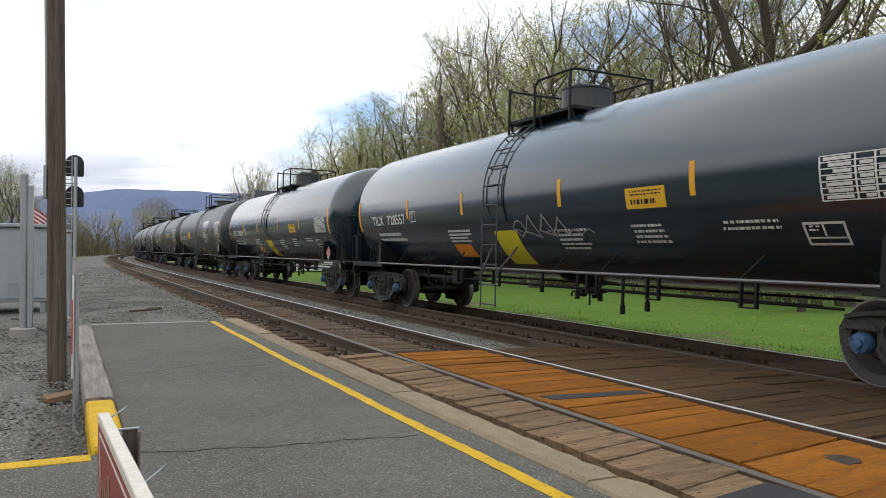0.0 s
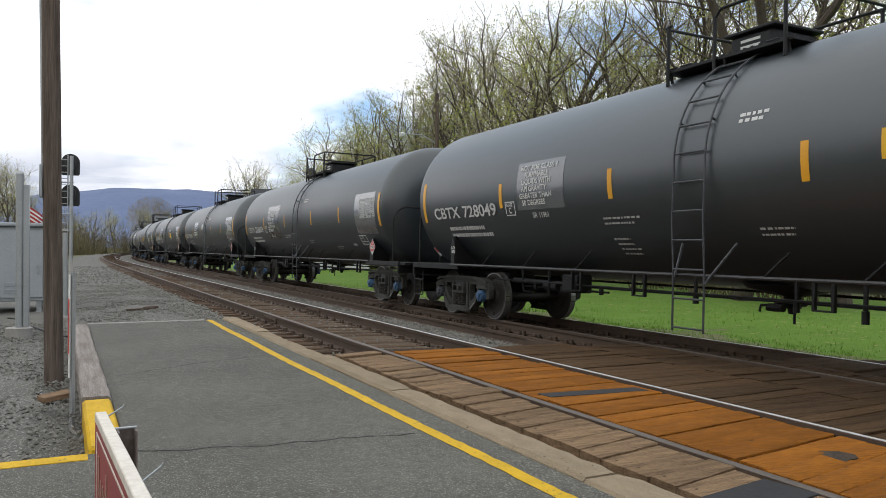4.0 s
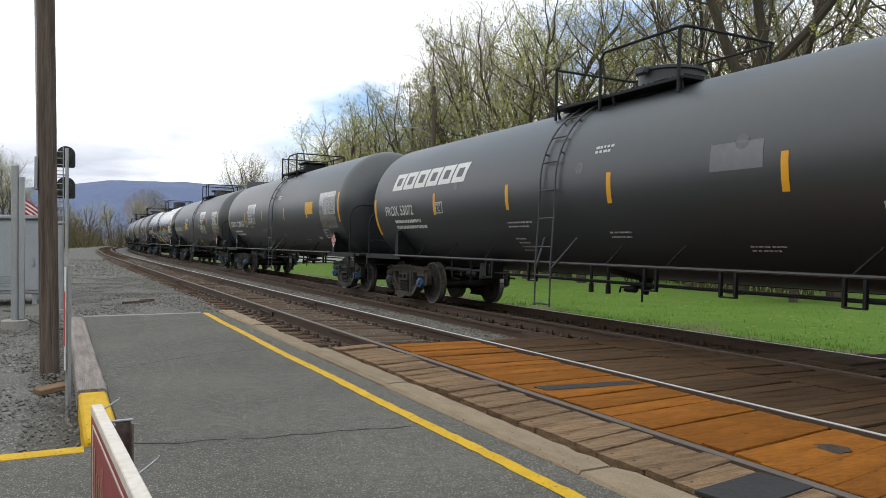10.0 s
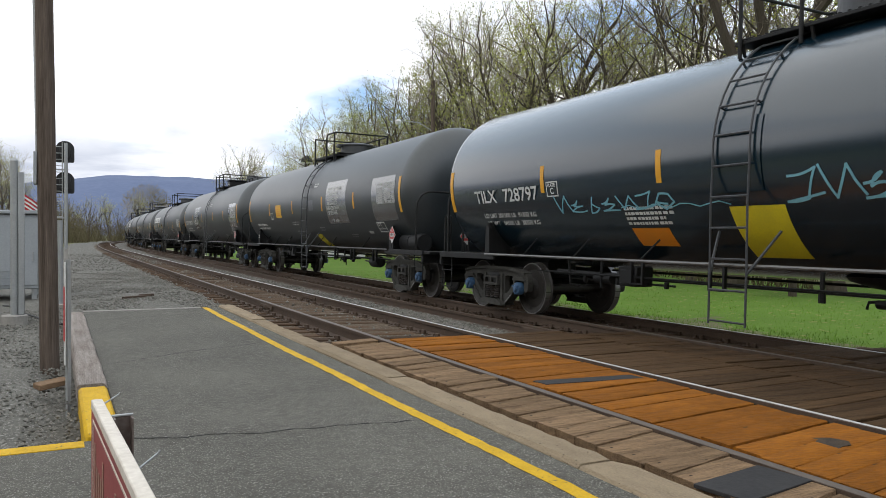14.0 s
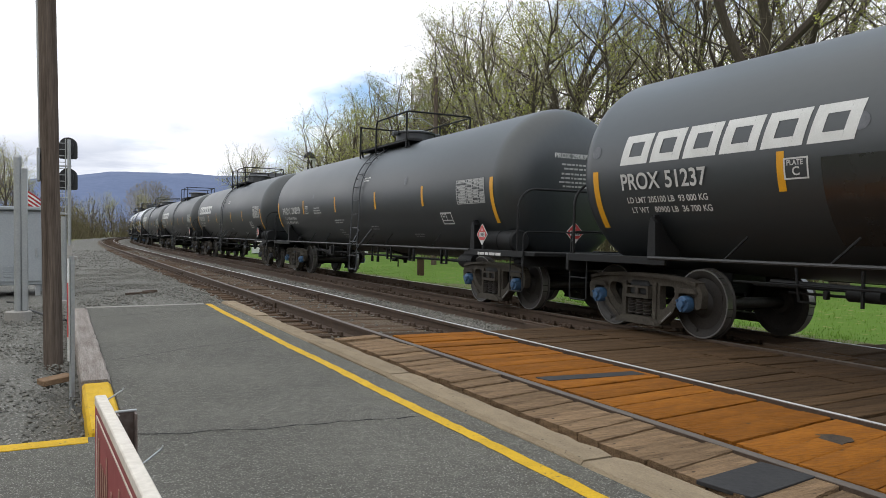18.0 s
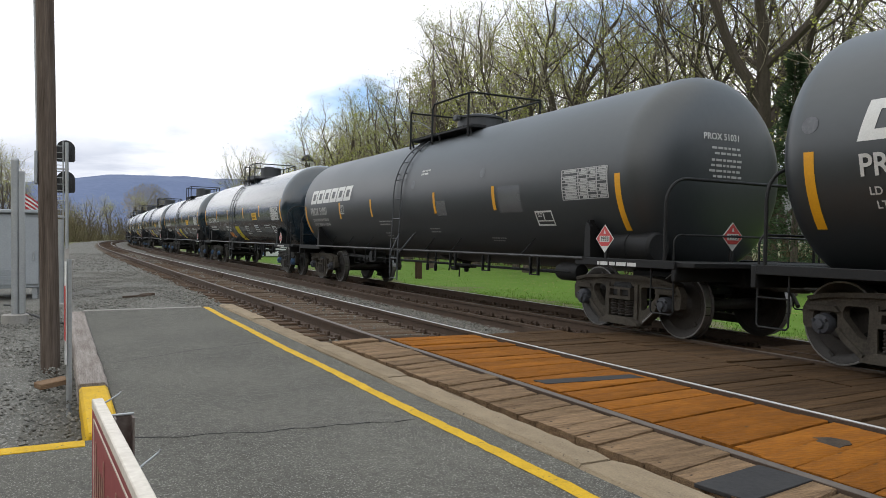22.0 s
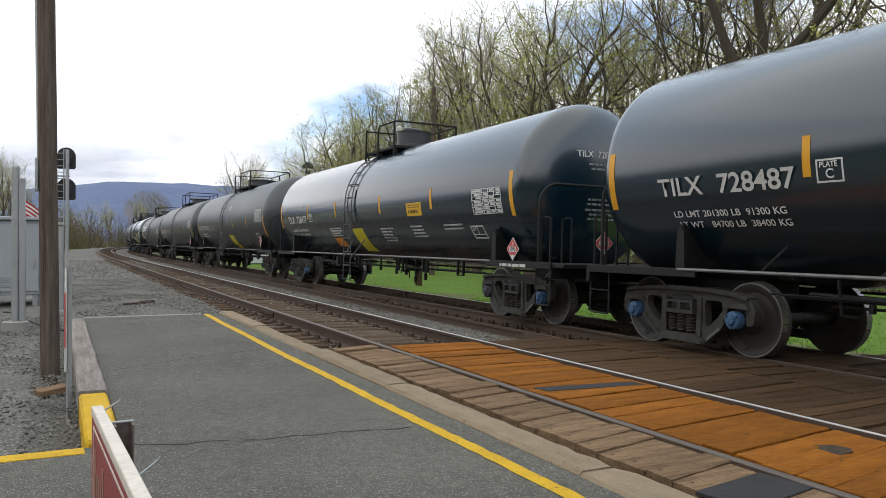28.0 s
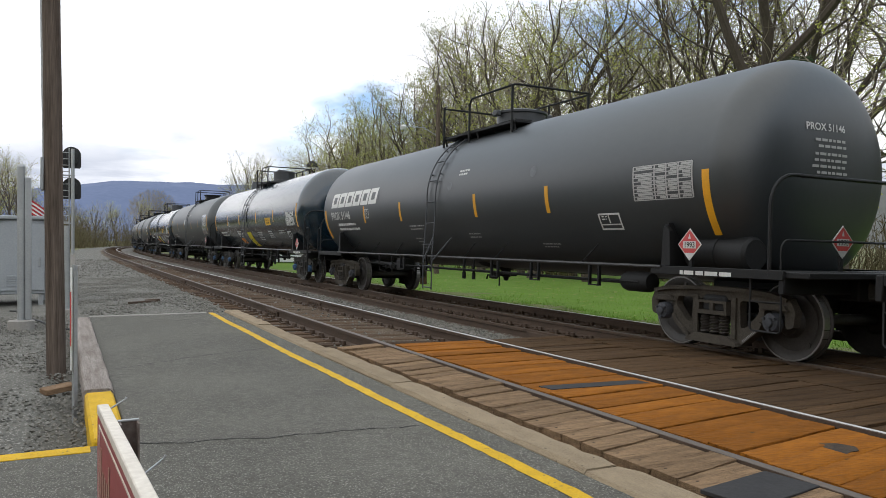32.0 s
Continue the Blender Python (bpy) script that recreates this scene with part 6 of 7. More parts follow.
    if "tag2" in extra:
        part("sprayed_scrawl", decal("scrawl_two", scribble(7, 4.45, 2.6, -25, 9.5, 7, 0.013), M_SPRAYB), M_SPRAYB, tank, "blue sprayed scrawl")
        part("sprayed_scrawl", decal("scrawl_three", scribble(9, 0.15, 3.0, -24, 14, 7, 0.015), M_SPRAYB), M_SPRAYB, tank, "blue sprayed scrawl")
    elif "tag" in extra:
        part("sprayed_scrawl", decal("scrawl_four", scribble(5, 0.3, 1.7, -30, 14, 4, 0.018), M_SPRAY), M_SPRAY, tank, "grey sprayed scrawl")
    if "logo" in extra:
        for k in range(6):
            place = (6.85, 10.3) if index == 8 else (7.22, 1.0)
            part("logo_block", decal(("logo_block", k, place), logo_block(k, *place), M_WHITE), M_WHITE, tank, "bold white slanted block")
    return car


TRAIN = [build_car(i) for i in range(len(CARS))]


def car_place(index, t):
    """Where a car stands at t seconds."""
    rear = 20.50 + sum(LENGTHS[1:index + 1])
    mid = rear - LENGTHS[index] / 2 - SPEED * t
    off = FAR_OFF + GAUGE / 2
    z = FAR_Z - FAR_CANT * GAUGE / 2
    a, b = on_line(mid - CENTRES_OF(index) / 2, off, z), on_line(mid + CENTRES_OF(index) / 2, off, z)
    c = (a + b) / 2
    turn = math.atan2(b.x - a.x, b.y - a.y)
    return pose(c.x, c.y, c.z, 0, math.degrees(FAR_CANT), -math.degrees(turn)), mid


# ---- beside the platform ----
def build_pole():
    pole = thing("utility_pole", "tall weathered brown wooden utility pole beside the platform", "pole", "", pose(-0.075, 8.95, 0))
    sh = Shape()
    n, verts, faces = 18, [], []
    rng = random.Random(2)
    levels = 26
    for i in range(levels + 1):
        z = -0.6 + 11.0 * i / levels
        r = 0.092 - 0.0016 * z
        cx, cy = -0.0125 * z, 0.0063 * z
        for j in range(n):
            a = 2 * math.pi * j / n
            k = r * (1 + rng.uniform(-0.02, 0.02))
            verts.append((cx + k * math.cos(a), cy + k * math.sin(a), z))
    for i in range(levels):
        for j in range(n):
            faces.append((i * n + j, i * n + (j + 1) % n, (i + 1) * n + (j + 1) % n, (i + 1) * n + j))
    faces.append(tuple(range(levels * n, levels * n + n)))
    part("pole_shaft", sh.add(verts, faces), M_POLE, pole)
    part("conduit", Shape().tube([(-0.105, 0.05, 2.05), (-0.135, 0.06, 4.0), (-0.20, 0.09, 9.9)], 0.022, 8), M_GALV, pole, "grey conduit up the pole")
    part("meter_plate", Shape().box(-0.145, -0.112, -0.03, 0.13, 1.74, 2.08, 0.008), M_CABINET, pole, "narrow grey plate box")


def build_posts():
    post = thing("marker_post", "slim galvanised channel post with a red and white reflector", "post", "", pose(0.070, 7.05, 0, 0, 0, 22))
    sh = Shape().prism([(-0.018, -0.3), (0.018, -0.3), (0.018, 1.02), (-0.018, 1.02)], -0.004, 0.0)
    part("channel_web", sh, M_GALV, post)
    for y in (-0.022, 0.017):
        part("channel_flange", Shape().box(-0.004, 0.024, y, y + 0.005, -0.3, 1.02), M_GALV, post)
    part("reflector", Shape().box(-0.022, -0.012, -0.012, 0.012, 0.15, 1.0, 0.003), [M_WHITE], post, "faded white reflector strip")
    part("red_band", Shape().box(-0.024, -0.0225, -0.012, 0.012, 0.35, 0.8), M_PLACRED, post)
    scrap = thing("wood_scrap", "loose reddish-brown board lying on gravel", "board", "", pose(-0.02, 7.60, -0.085, 3, -5, 24))
    part("board", Shape().box(-0.16, 0.10, -0.07, 0.07, -0.025, 0.025, 0.006), M_SCRAP, scrap)
    g = thing("steel_post", "round galvanised steel post on a concrete footing", "post", "galvanised posts", pose(-0.60, 13.7, 0))
    part("shaft", Shape().tube([(0, 0, -0.2), (0, 0, 2.36)], 0.055, 16), M_GALV, g)
    part("shaft_cap", Shape().lathe([(2.355, 0.06), (2.38, 0.058), (2.41, 0.03), (2.415, 0.002)], (0, 0, 0), "z", 16), M_GALV, g)
    part("footing", Shape().lathe([(-0.3, 0.19), (-0.04, 0.19), (-0.03, 0.17)], (0, 0, 0), "z", 16), M_CONCRETE, g)
    part("bracket", Shape().box(0.05, 0.14, -0.05, 0.05, -0.03, 2.2, 0.01), M_GALV, g, "flat galvanised strap")
    g2 = thing("steel_post", "short galvanised steel post standing in gravel", "post", "galvanised posts", pose(0.05, 16.3, 0))
    part("shaft", Shape().tube([(0, 0, -0.3), (0, 0, 1.50)], 0.05, 14), M_GALV, g2)
    part("footing", Shape().lathe([(-0.3, 0.16), (-0.1, 0.16), (-0.09, 0.14)], (0, 0, 0), "z", 14), M_CONCRETE, g2)
    sc = thing("iron_scrap", "rusty scrap of track iron lying on gravel", "scrap", "", pose(1.55, 17.9, -0.12, 0, 0, 30))
    part("iron_bar", Shape().box(-0.35, 0.3, -0.05, 0.05, -0.03, 0.03, 0.01).box(0.1, 0.45, 0.02, 0.10, -0.02, 0.05, 0.01), M_RAIL, sc)


def build_cabinet():
    cab = thing("relay_cabinet", "large grey painted steel equipment cabinet on legs", "cabinet", "", pose(-2.3, 19.6, 0))
    part("body", Shape().box(-2.2, 1.95, -0.9, 0.9, 0.06, 1.66, 0.02), M_CABINET, cab)
    part("roof", Shape().box(-2.28, 2.03, -0.98, 0.98, 1.66, 1.74, 0.02), M_CABINET, cab)
    for k in range(4):
        x = -2.1 + k * 1.02
        d = part("door", Shape().box(x, x + 0.96, -0.93, -0.902, 0.14, 1.58, 0.01), M_CABINET, cab)
        part("handle", Shape().box(x + 0.85, x + 0.89, -0.965, -0.932, 0.65, 0.85, 0.008), M_GALV, d)
        for j in range(5):
            part("louvre", Shape().box(x + 0.25, x + 0.65, -0.945, -0.932, 0.24 + 0.05 * j, 0.27 + 0.05 * j, 0.004), M_CABINET, d)
    for j in range(12):
        part("panel_rib", Shape().box(1.951, 1.966, -0.82 + 0.14 * j, -0.79 + 0.14 * j, 0.12, 1.62, 0.004), M_CABINET, cab)
    part("notice", Shape().box(1.968, 1.974, -0.75, -0.35, 0.75, 1.05), M_WHITE, cab, "small white notice")
    for x in (-2.0, 0, 1.85):
        for y in (-0.8, 0.8):
            part("leg", Shape().box(x - 0.05, x + 0.05, y - 0.05, y + 0.05, -0.4, 0.07, 0.008), M_GALV, cab)
    c = thing("cable", "black cable lying across the gravel", "cable")
    pts = [(-0.9 + 0.12 * k, 16.4 - 0.5 * k + 0.15 * math.sin(k), -0.10 + 0.02 * math.sin(k * 1.7)) for k in range(9)]
    part("cable_run", Shape().tube(pts, 0.016, 6), M_SIGNAL, c)


def build_signal():
    sig = thing("railway_signal", "two-headed railway signal on a galvanised ladder mast", "signal", "", pose(0.28, 42.0, -0.15, 0, 0, -2))
    part("mast", Shape().tube([(0.10, 0, 0), (0.10, 0, 5.85)], 0.085, 14), M_GALV, sig)
    lad = Shape()
    for x in (-0.40, -0.06):
        lad.tube([(x, 0.1, 0.1), (x, 0.1, 5.9)], 0.03, 8)
    for k in range(18):
        lad.tube([(-0.40, 0.1, 0.4 + 0.31 * k), (-0.06, 0.1, 0.4 + 0.31 * k)], 0.02, 6)
    part("ladder", lad, M_GALV, sig)
    part("base", Shape().box(-0.45, 0.45, -0.35, 0.35, -0.3, 0.12, 0.03).prism([(-0.2, 0.12), (0.2, 0.12), (0.06, 0.75), (-0.06, 0.75)], 0.0, 0.2), M_CONCRETE, sig)
    for z in (4.55, 3.0, 2.2):
        st = Shape().box(-0.66, 0.20, -0.05, 0.12, z - 0.03, z + 0.03, 0.01)
        part("stay", st, M_GALV, sig)
    for k, z in enumerate((5.42, 3.90)):
        pl = Shape()
        n, out = 14, []
        for i in range(n + 1):
            a = math.pi * i / n
            out.append((0.05 + 0.42 * math.cos(a), 0.14 + 0.42 * math.sin(a)))
        out += [(0.05 - 0.42, -0.42), (0.05 - 0.36, -0.50), (0.05 + 0.36, -0.50), (0.05 + 0.42, -0.42)]
        m = len(out)
        verts = [(x, 0.24, z + y) for x, y in out] + [(x, 0.28, z + y) for x, y in out]
        faces = [tuple(range(m)), tuple(range(m, 2 * m))[::-1]] + [(i, m + i, m + (i + 1) % m, (i + 1) % m) for i in range(m)]
        pl.add(verts, faces)
        head = part("signal_head", pl, M_SIGNAL, sig, "black round-topped target plate")
        for c, (dx, dz) in enumerate(((0.05, 0.22), (-0.12, -0.14), (0.22, -0.14))):
            v = Shape()
            arcp = [(0.11 * math.cos(a), 0.11 * math.sin(a)) for a in [math.pi * q / 8 - 0.3 for q in range(11)]]
            vv = [(dx + a, 0.28, z + dz + b) for a, b in arcp] + [(dx + a * 0.9, 0.52, z + dz + b * 0.9) for a, b in arcp]
            v.add(vv, [(i, i + 1, 12 + i, 11 + i) for i in range(10)])
            part("visor", v, M_SIGNAL, head)
            part("lens", Shape().lathe([(0.27, 0.09), (0.29, 0.09), (0.30, 0.085)], (dx, 0, z + dz), "y", 16), M_GLASS, head)
        part("lamp_case", Shape().box(-0.2, 0.3, 0.10, 0.238, z - 0.28, z + 0.28, 0.04), M_SIGNAL, head)
    x = thing("crossing_signal", "small white crossing signal with black lamp hoods", "signal", "", pose(-2.35, 60.0, -0.3, 0, 0, -25))
    part("mast", Shape().tube([(0, 0, 0), (0, 0, 4.4)], 0.07, 10), M_WHITE, x)
    for k in (-1, 1):
        part("lamp", Shape().lathe([(-0.16, 0.24), (-0.12, 0.26), (0.05, 0.14), (0.1, 0.02)], (0.36 * k, 0, 2.45), "y", 18), M_SIGNAL, x, "black round crossing lamp")
        part("sign_blade", Shape().box(-0.55, 0.55, -0.10 - 0.02 * k, -0.085 - 0.02 * k, 3.72, 3.92, 0, Matrix.Rotation(radians(45 * k), 3, "Y")), M_WHITE, x)
    flag = thing("hanging_flag", "small red and white striped flag on a slim pole", "flag", "", pose(-1.75, 48.0, -0.3))
    part("flag_pole", Shape().tube([(0, 0, 0), (0, 0, 3.9)], 0.03, 8), M_GALV, flag)
    for k in range(7):
        sh = Shape()
        vs = []
        for i in range(9):
            u = i / 8
            z = 3.80 - 0.115 * k - 0.55 * u - 0.10 * u * u
            for dz in (0, -0.115):
                vs.append((0.03 + 0.85 * u, 0.10 * math.sin(u * 7 + k * 0.3), z + dz * (1 - 0.25 * u)))
        sh.add(vs, [(2 * i, 2 * i + 1, 2 * i + 3, 2 * i + 2) for i in range(8)])
        part("flag_stripe", sh, M_FLAGR if k % 2 == 0 else M_WHITE, flag)


def build_sign():
    sign = thing("red_sign", "low red sign board with a cream frame on steel posts", "sign", "", pose(0.105, 2.74, 0, 0, 0, 2.6))
    top, deep, ln = 0.70, 0.42, 2.3
    part("board", Shape().box(-0.009, 0.010, -ln, -0.076, top - deep, top - 0.03, 0.002), M_SIGNRED, sign, "dull red painted panel")
    part("top_rail", Shape().box(-0.012, 0.022, -ln, -0.045, top - 0.03, top, 0.003), M_CREAM, sign, "chipped cream top rail")
    part("bottom_rail", Shape().box(-0.012, 0.022, -ln, -0.045, top - deep - 0.03, top - deep, 0.004), M_CREAM, sign)
    part("end_rail", Shape().box(-0.011, 0.021, -0.075, -0.046, top - deep, top - 0.031, 0.003), M_SIGNRED, sign)
    part("pinstripe", Shape().box(-0.0115, -0.0095, -ln, -0.095, top - 0.060, top - 0.053).box(-0.0115, -0.0095, -0.102, -0.095, top - deep + 0.03, top - 0.062), M_CREAM, sign, "thin cream border line")
    rng = random.Random(6)
    y, k = -0.16, 0
    while y > -2.1:
        w = rng.uniform(0.030, 0.048)
        h = 0.20 if k % 4 == 0 else 0.14
        part("letter_bar", Shape().box(-0.0120, -0.0098, y - w * 0.55, y, top - 0.31, top - 0.31 + h, 0.0008), M_SIGNTEXT, sign)
        y -= w + (0.018 if (k + 1) % 5 else 0.09)
        k += 1
    for xx, yy, up in ((0.070, 0.10, 0.600), (0.120, -0.72, 0.50)):
        part("sign_post", Shape().box(xx, xx + 0.006, yy - 0.03, yy + 0.03, -0.1, up).box(xx + 0.006, xx + 0.062, yy + 0.024, yy + 0.03, -0.1, up).box(xx + 0.056, xx + 0.062, yy - 0.03, yy + 0.0235, -0.1, up),
             M_POST, sign, "rusty steel channel post")
        part("post_cap", Shape().box(xx - 0.004, xx + 0.066, yy + 0.018, yy + 0.034, up, up + 0.006, 0.001), M_GALV, sign)
        part("cross_strap", Shape().box(0.026, xx - 0.001, yy - 0.02, yy + 0.02, up - 0.10, up - 0.06, 0.002), M_GALV, sign)
        part("wire_tie", Shape().tube([(0.02, yy - 0.05, 0.655), (0.06, yy + 0.0, 0.665), (0.09, yy + 0.03, 0.675), (0.095, yy + 0.03, 0.683)], 0.003, 5), M_GALV, sign, "bent wire tie")


build_pole()
build_posts()
build_cabinet()
build_signal()
build_sign()


# ---- trees ----
def tree_shapes(seed, height, spread, leaf, lean=0.0, fork=0.35, thick=1.0, limbs=6, gnarl=1.0):
    """A bare spring tree: tapered trunk, long curved limbs, fine twigs, tufts of small young leaves."""
    rng = random.Random(seed)
    wood, fine, leaves = Shape(), Shape(), Shape()
    radii = [height * 0.0165 * thick, 0.135 * thick, 0.048, 0.019, 0.009]

    def grow(p, d, length, r, level, tuft):
        n = (8, 8, 6, 4, 2)[level]
        wob = (0.07, 0.20, 0.24, 0.26, 0.32)[level] * gnarl
        rise = (0.02, 0.085, 0.06, 0.04, 0.03)[level]
        pts, q, dd = [Vector(p)], Vector(p), Vector(d)
        bend = Vector((rng.uniform(-wob, wob), rng.uniform(-wob, wob), rng.uniform(-wob, wob) * 0.5)) * 0.5
        for i in range(n):
            if i == n // 2:
                bend = -bend * rng.uniform(0.3, 1.2)
            dd = (dd + bend + Vector((rng.uniform(-wob, wob), rng.uniform(-wob, wob), rng.uniform(-wob, wob) * 0.6 + rise))).normalized()
            q = q + dd * (length / n)
            pts.append(q.copy())
        r1 = r * (0.5, 0.40, 0.40, 0.4, 0.35)[level]
        (wood if level < 3 else fine).tube(pts, r, (9, 7, 5, 3, 3)[level], r1, False)
        if level == 4:
            for c in pts[1:]:
                if rng.random() < tuft:
                    for _ in range(7):
                        s = rng.uniform(0.06, 0.12)
                        a = Vector((rng.uniform(-1, 1), rng.uniform(-1, 1), rng.uniform(-1, 1))).normalized()
                        w = a.orthogonal().normalized() * s
                        o = c + a * rng.uniform(0.0, 0.24)
                        leaves.add([tuple(o - w * 0.5), tuple(o + a * s * 0.8), tuple(o + w * 0.5 + a * s * 0.3)], [(0, 1, 2)])
            return
        kids = (limbs, 7, 5, 3)[level]
        start = (fork, 0.25, 0.18, 0.12)[level]
        for k in range(kids):
            u = start + (1 - start) * (k + rng.uniform(0.1, 0.9)) / kids
            i = min(n - 1, int(u * n))
            base = pts[i].lerp(pts[i + 1], u * n - i)
            dr = (pts[i + 1] - pts[i]).normalized()
            az = rng.uniform(0, 6.283) if level else 6.283 * (k * 0.382 + rng.uniform(-0.06, 0.06))
            perp = dr.orthogonal().normalized()
            perp = (perp * math.cos(az) + dr.cross(perp) * math.sin(az)).normalized()
            ang = spread * rng.uniform(0.7, 1.25)
            nd = (dr * math.cos(ang) + perp * math.sin(ang) + Vector((0, 0, 0.08))).normalized()
            ln = (height * 0.52, height * 0.24, height * 0.115, height * 0.058)[level] * rng.uniform(0.7, 1.2) * (1.2 - 0.5 * u)
            t = tuft if level != 1 else max(0.0, min(1.0, leaf * rng.choice((0.15, 0.5, 1.0, 2.2))))
            grow(base, nd, ln, min(radii[level + 1] * rng.uniform(0.7, 1.15), r * 0.8), level + 1, t)
        if level < 3:
            grow(pts[-1], dd, (height * 0.34, height * 0.16, height * 0.08)[level], min(r1, radii[level + 1] * 1.1), level + 1, tuft)

    grow(Vector((0, 0, -0.3)), Vector((lean, 0, 1)).normalized(), height * 0.52, radii[0], 0, leaf)
    return wood.mesh("trunk", M_BARK), fine.mesh("twig_crown", M_TWIG), leaves.mesh("young_foliage", M_LEAF, False)


TREE_KINDS = [tree_shapes(31, 17, 0.9, 0.45, 0.0, 0.3, 1.0, 7), tree_shapes(47, 17, 0.8, 0.60), tree_shapes(58, 16, 0.85, 0.35, 0.10, 0.16, 1.35, 6, 1.35), tree_shapes(63, 18, 0.6, 0.35, 0.05, 0.4, 0.8),
              tree_shapes(79, 15, 0.95, 0.95, -0.06, 0.2, 1.1, 7)]


def build_trees():
    rng = random.Random(77)
    made = {}

    def plant(kind, x, y, size, turn, label, group="bare spring trees"):
        if kind not in made:
            t = thing("tree", label, "tree", group, pose(x, y, -0.65, 0, 0, turn))
            for n, me, mat, lb in zip(("trunk", "twig_crown", "foliage"), TREE_KINDS[kind], (M_BARK, M_TWIG, M_LEAF), ("grey-brown bark limbs", "fine bare twigs", "sparse young yellow-green leaves")):
                part(n, me, mat, t, lb)
            made[kind] = t
            t.scale = (size, size, size)
        else:
            t = copy_thing(made[kind], pose(x, y, -0.65, 0, 0, turn))
            t.scale = (size, size, size)
        return t

    names = ["tall bare tree with small yellow-green spring leaves", "slender budding tree with pale green leaves", "spreading bare tree with thick forked limbs",
             "tall narrow bare tree in the woodland edge", "bushy tree with fresh yellow-green leaves"]
    spots = [(2, 23.6, 21.6, 1.12), (2, 26.0, 19.0, 1.05), (3, 24.5, 25.0, 0.9), (4, 22.8, 30.4, 0.95), (2, 22.6, 35.0, 1.05), (0, 26.0, 36.0, 0.95), (1, 25.0, 40.0, 0.9), (4, 25.0, 45.0, 1.15), (3, 27.5, 49.0, 1.05),
             (4, 23.5, 53.0, 0.95), (1, 26.0, 58.0, 0.98), (4, 27.5, 66.0, 1.05), (4, 25.2, 68.5, 0.98), (1, 28.0, 71.0, 0.84), (4, 24.4, 72.5, 0.90)]
    for k, x, y, s in spots:
        plant(k, x, y, s, rng.uniform(0, 360), names[k])
    y = 10.0
    while y < 60:
        k = rng.randrange(5)
        plant(k, rng.uniform(28, 34), y, rng.uniform(0.8, 1.1) * (1.0 if y < 45 else 0.9), rng.uniform(0, 360), names[k])
        y += rng.uniform(6.3, 8.8)
    y = 8.0
    while y < 70:
        k = rng.randrange(5)
        plant(k, rng.uniform(37, 52), y, rng.uniform(0.8, 1.0) * (1.0 if y < 50 else 0.85), rng.uniform(0, 360), names[k])
        y += rng.uniform(11.0, 15.0)
    # the tree line that runs on beside the track, growing lower
    for k, x, y, s in ((1, 28.6, 58.0, 1.02), (4, 30.5, 64.5, 0.92), (1, 33.5, 80.0, 0.88), (0, 31.2, 87.5, 0.92), (1, 33.0, 94.5, 1.0), (0, 36.5, 99.0, 0.92),
                       (2, 33.6, 104.0, 0.92), (3, 38.0, 112.0, 0.85), (4, 33.5, 124.0, 0.86), (1, 35.5, 130.0, 0.9), (0, 33.5, 138.0, 0.8), (3, 31.5, 147.0, 1.0), (0, 33.0, 152.0, 0.95), (1, 37.0, 146.0, 0.85), (3, 42, 160, 0.8)):
        plant(k, x, y, s, rng.uniform(0, 360), names[k])
    for x, y, s in ((-4.5, 84, 0.56), (-6.2, 96, 0.62), (-3.6, 108, 0.55), (-8.5, 112, 0.7)):
        k = rng.randrange(4)
        plant(k, x, y, s, rng.uniform(0, 360), names[k])
    for x, y, s in ((6.0, 185, 0.6), (11, 196, 0.62), (2.0, 205, 0.55), (17, 190, 0.6), (23, 205, 0.6), (31, 195, 0.65), (38, 190, 0.7)):
        k = rng.randrange(4)
        plant(k, x, y, s, rng.uniform(0, 360), names[k])

    # a cedar among the bare trees
    cedar = thing("cedar_tree", "dark green cedar at the woodland edge", "tree", "", pose(21.8, 17.6, -0.65))
    part("trunk", Shape().tube([(0, 0, -0.2), (0.05, 0, 3.5), (0, 0.05, 7.5)], 0.14, 8, 0.03), M_BARK, cedar)
    fol = Shape()
    for _ in range(7600):
        z = rng.uniform(0.6, 8.0)
        rr = (1.5 * (1 - (z / 8.3) ** 1.6) + 0.12) * math.sqrt(rng.random()) * (0.8 + 0.3 * math.sin(z * 5))
        a = rng.uniform(0, 6.283)
        o = Vector((rr * math.cos(a), rr * math.sin(a), z))
        d = Vector((math.cos(a), math.sin(a), rng.uniform(-0.2, 0.9))).normalized() * rng.uniform(0.10, 0.24)
        w = d.orthogonal().normalized() * 0.035
        fol.add([tuple(o - w), tuple(o + d), tuple(o + w)], [(0, 1, 2)])
    part("foliage", fol, M_EVERGREEN, cedar, "dense dark green sprays", smooth=False)

    # low scrub at the wood's edge and far up the line
    sh = Shape()

    def bush(c, rx, h, n, up=0.9):
        for _ in range(n):
            a, q = rng.uniform(0, 6.283), math.sqrt(rng.random())
            o = Vector((c[0] + rx * q * math.cos(a), c[1] + rx * q * math.sin(a), c[2]))
            top = o + Vector((rng.uniform(-0.5, 0.5) * h * 0.5, rng.uniform(-0.5, 0.5) * h * 0.5, h * rng.uniform(0.4, 1.0) * (1 - 0.5 * q * q)))
            mid = o.lerp(top, 0.5) + Vector((rng.uniform(-0.1, 0.1), rng.uniform(-0.1, 0.1), 0))
            sh.tube([o, mid, top], 0.012 + 0.006 * h, 3, 0.005, False)
            for _ in range(3):
                b = mid.lerp(top, rng.random())
                sh.tube([b, b + Vector((rng.uniform(-0.4, 0.4), rng.uniform(-0.4, 0.4), rng.uniform(0.1, 0.5))) * h * 0.3], 0.008 + 0.003 * h, 3, 0.004, False)

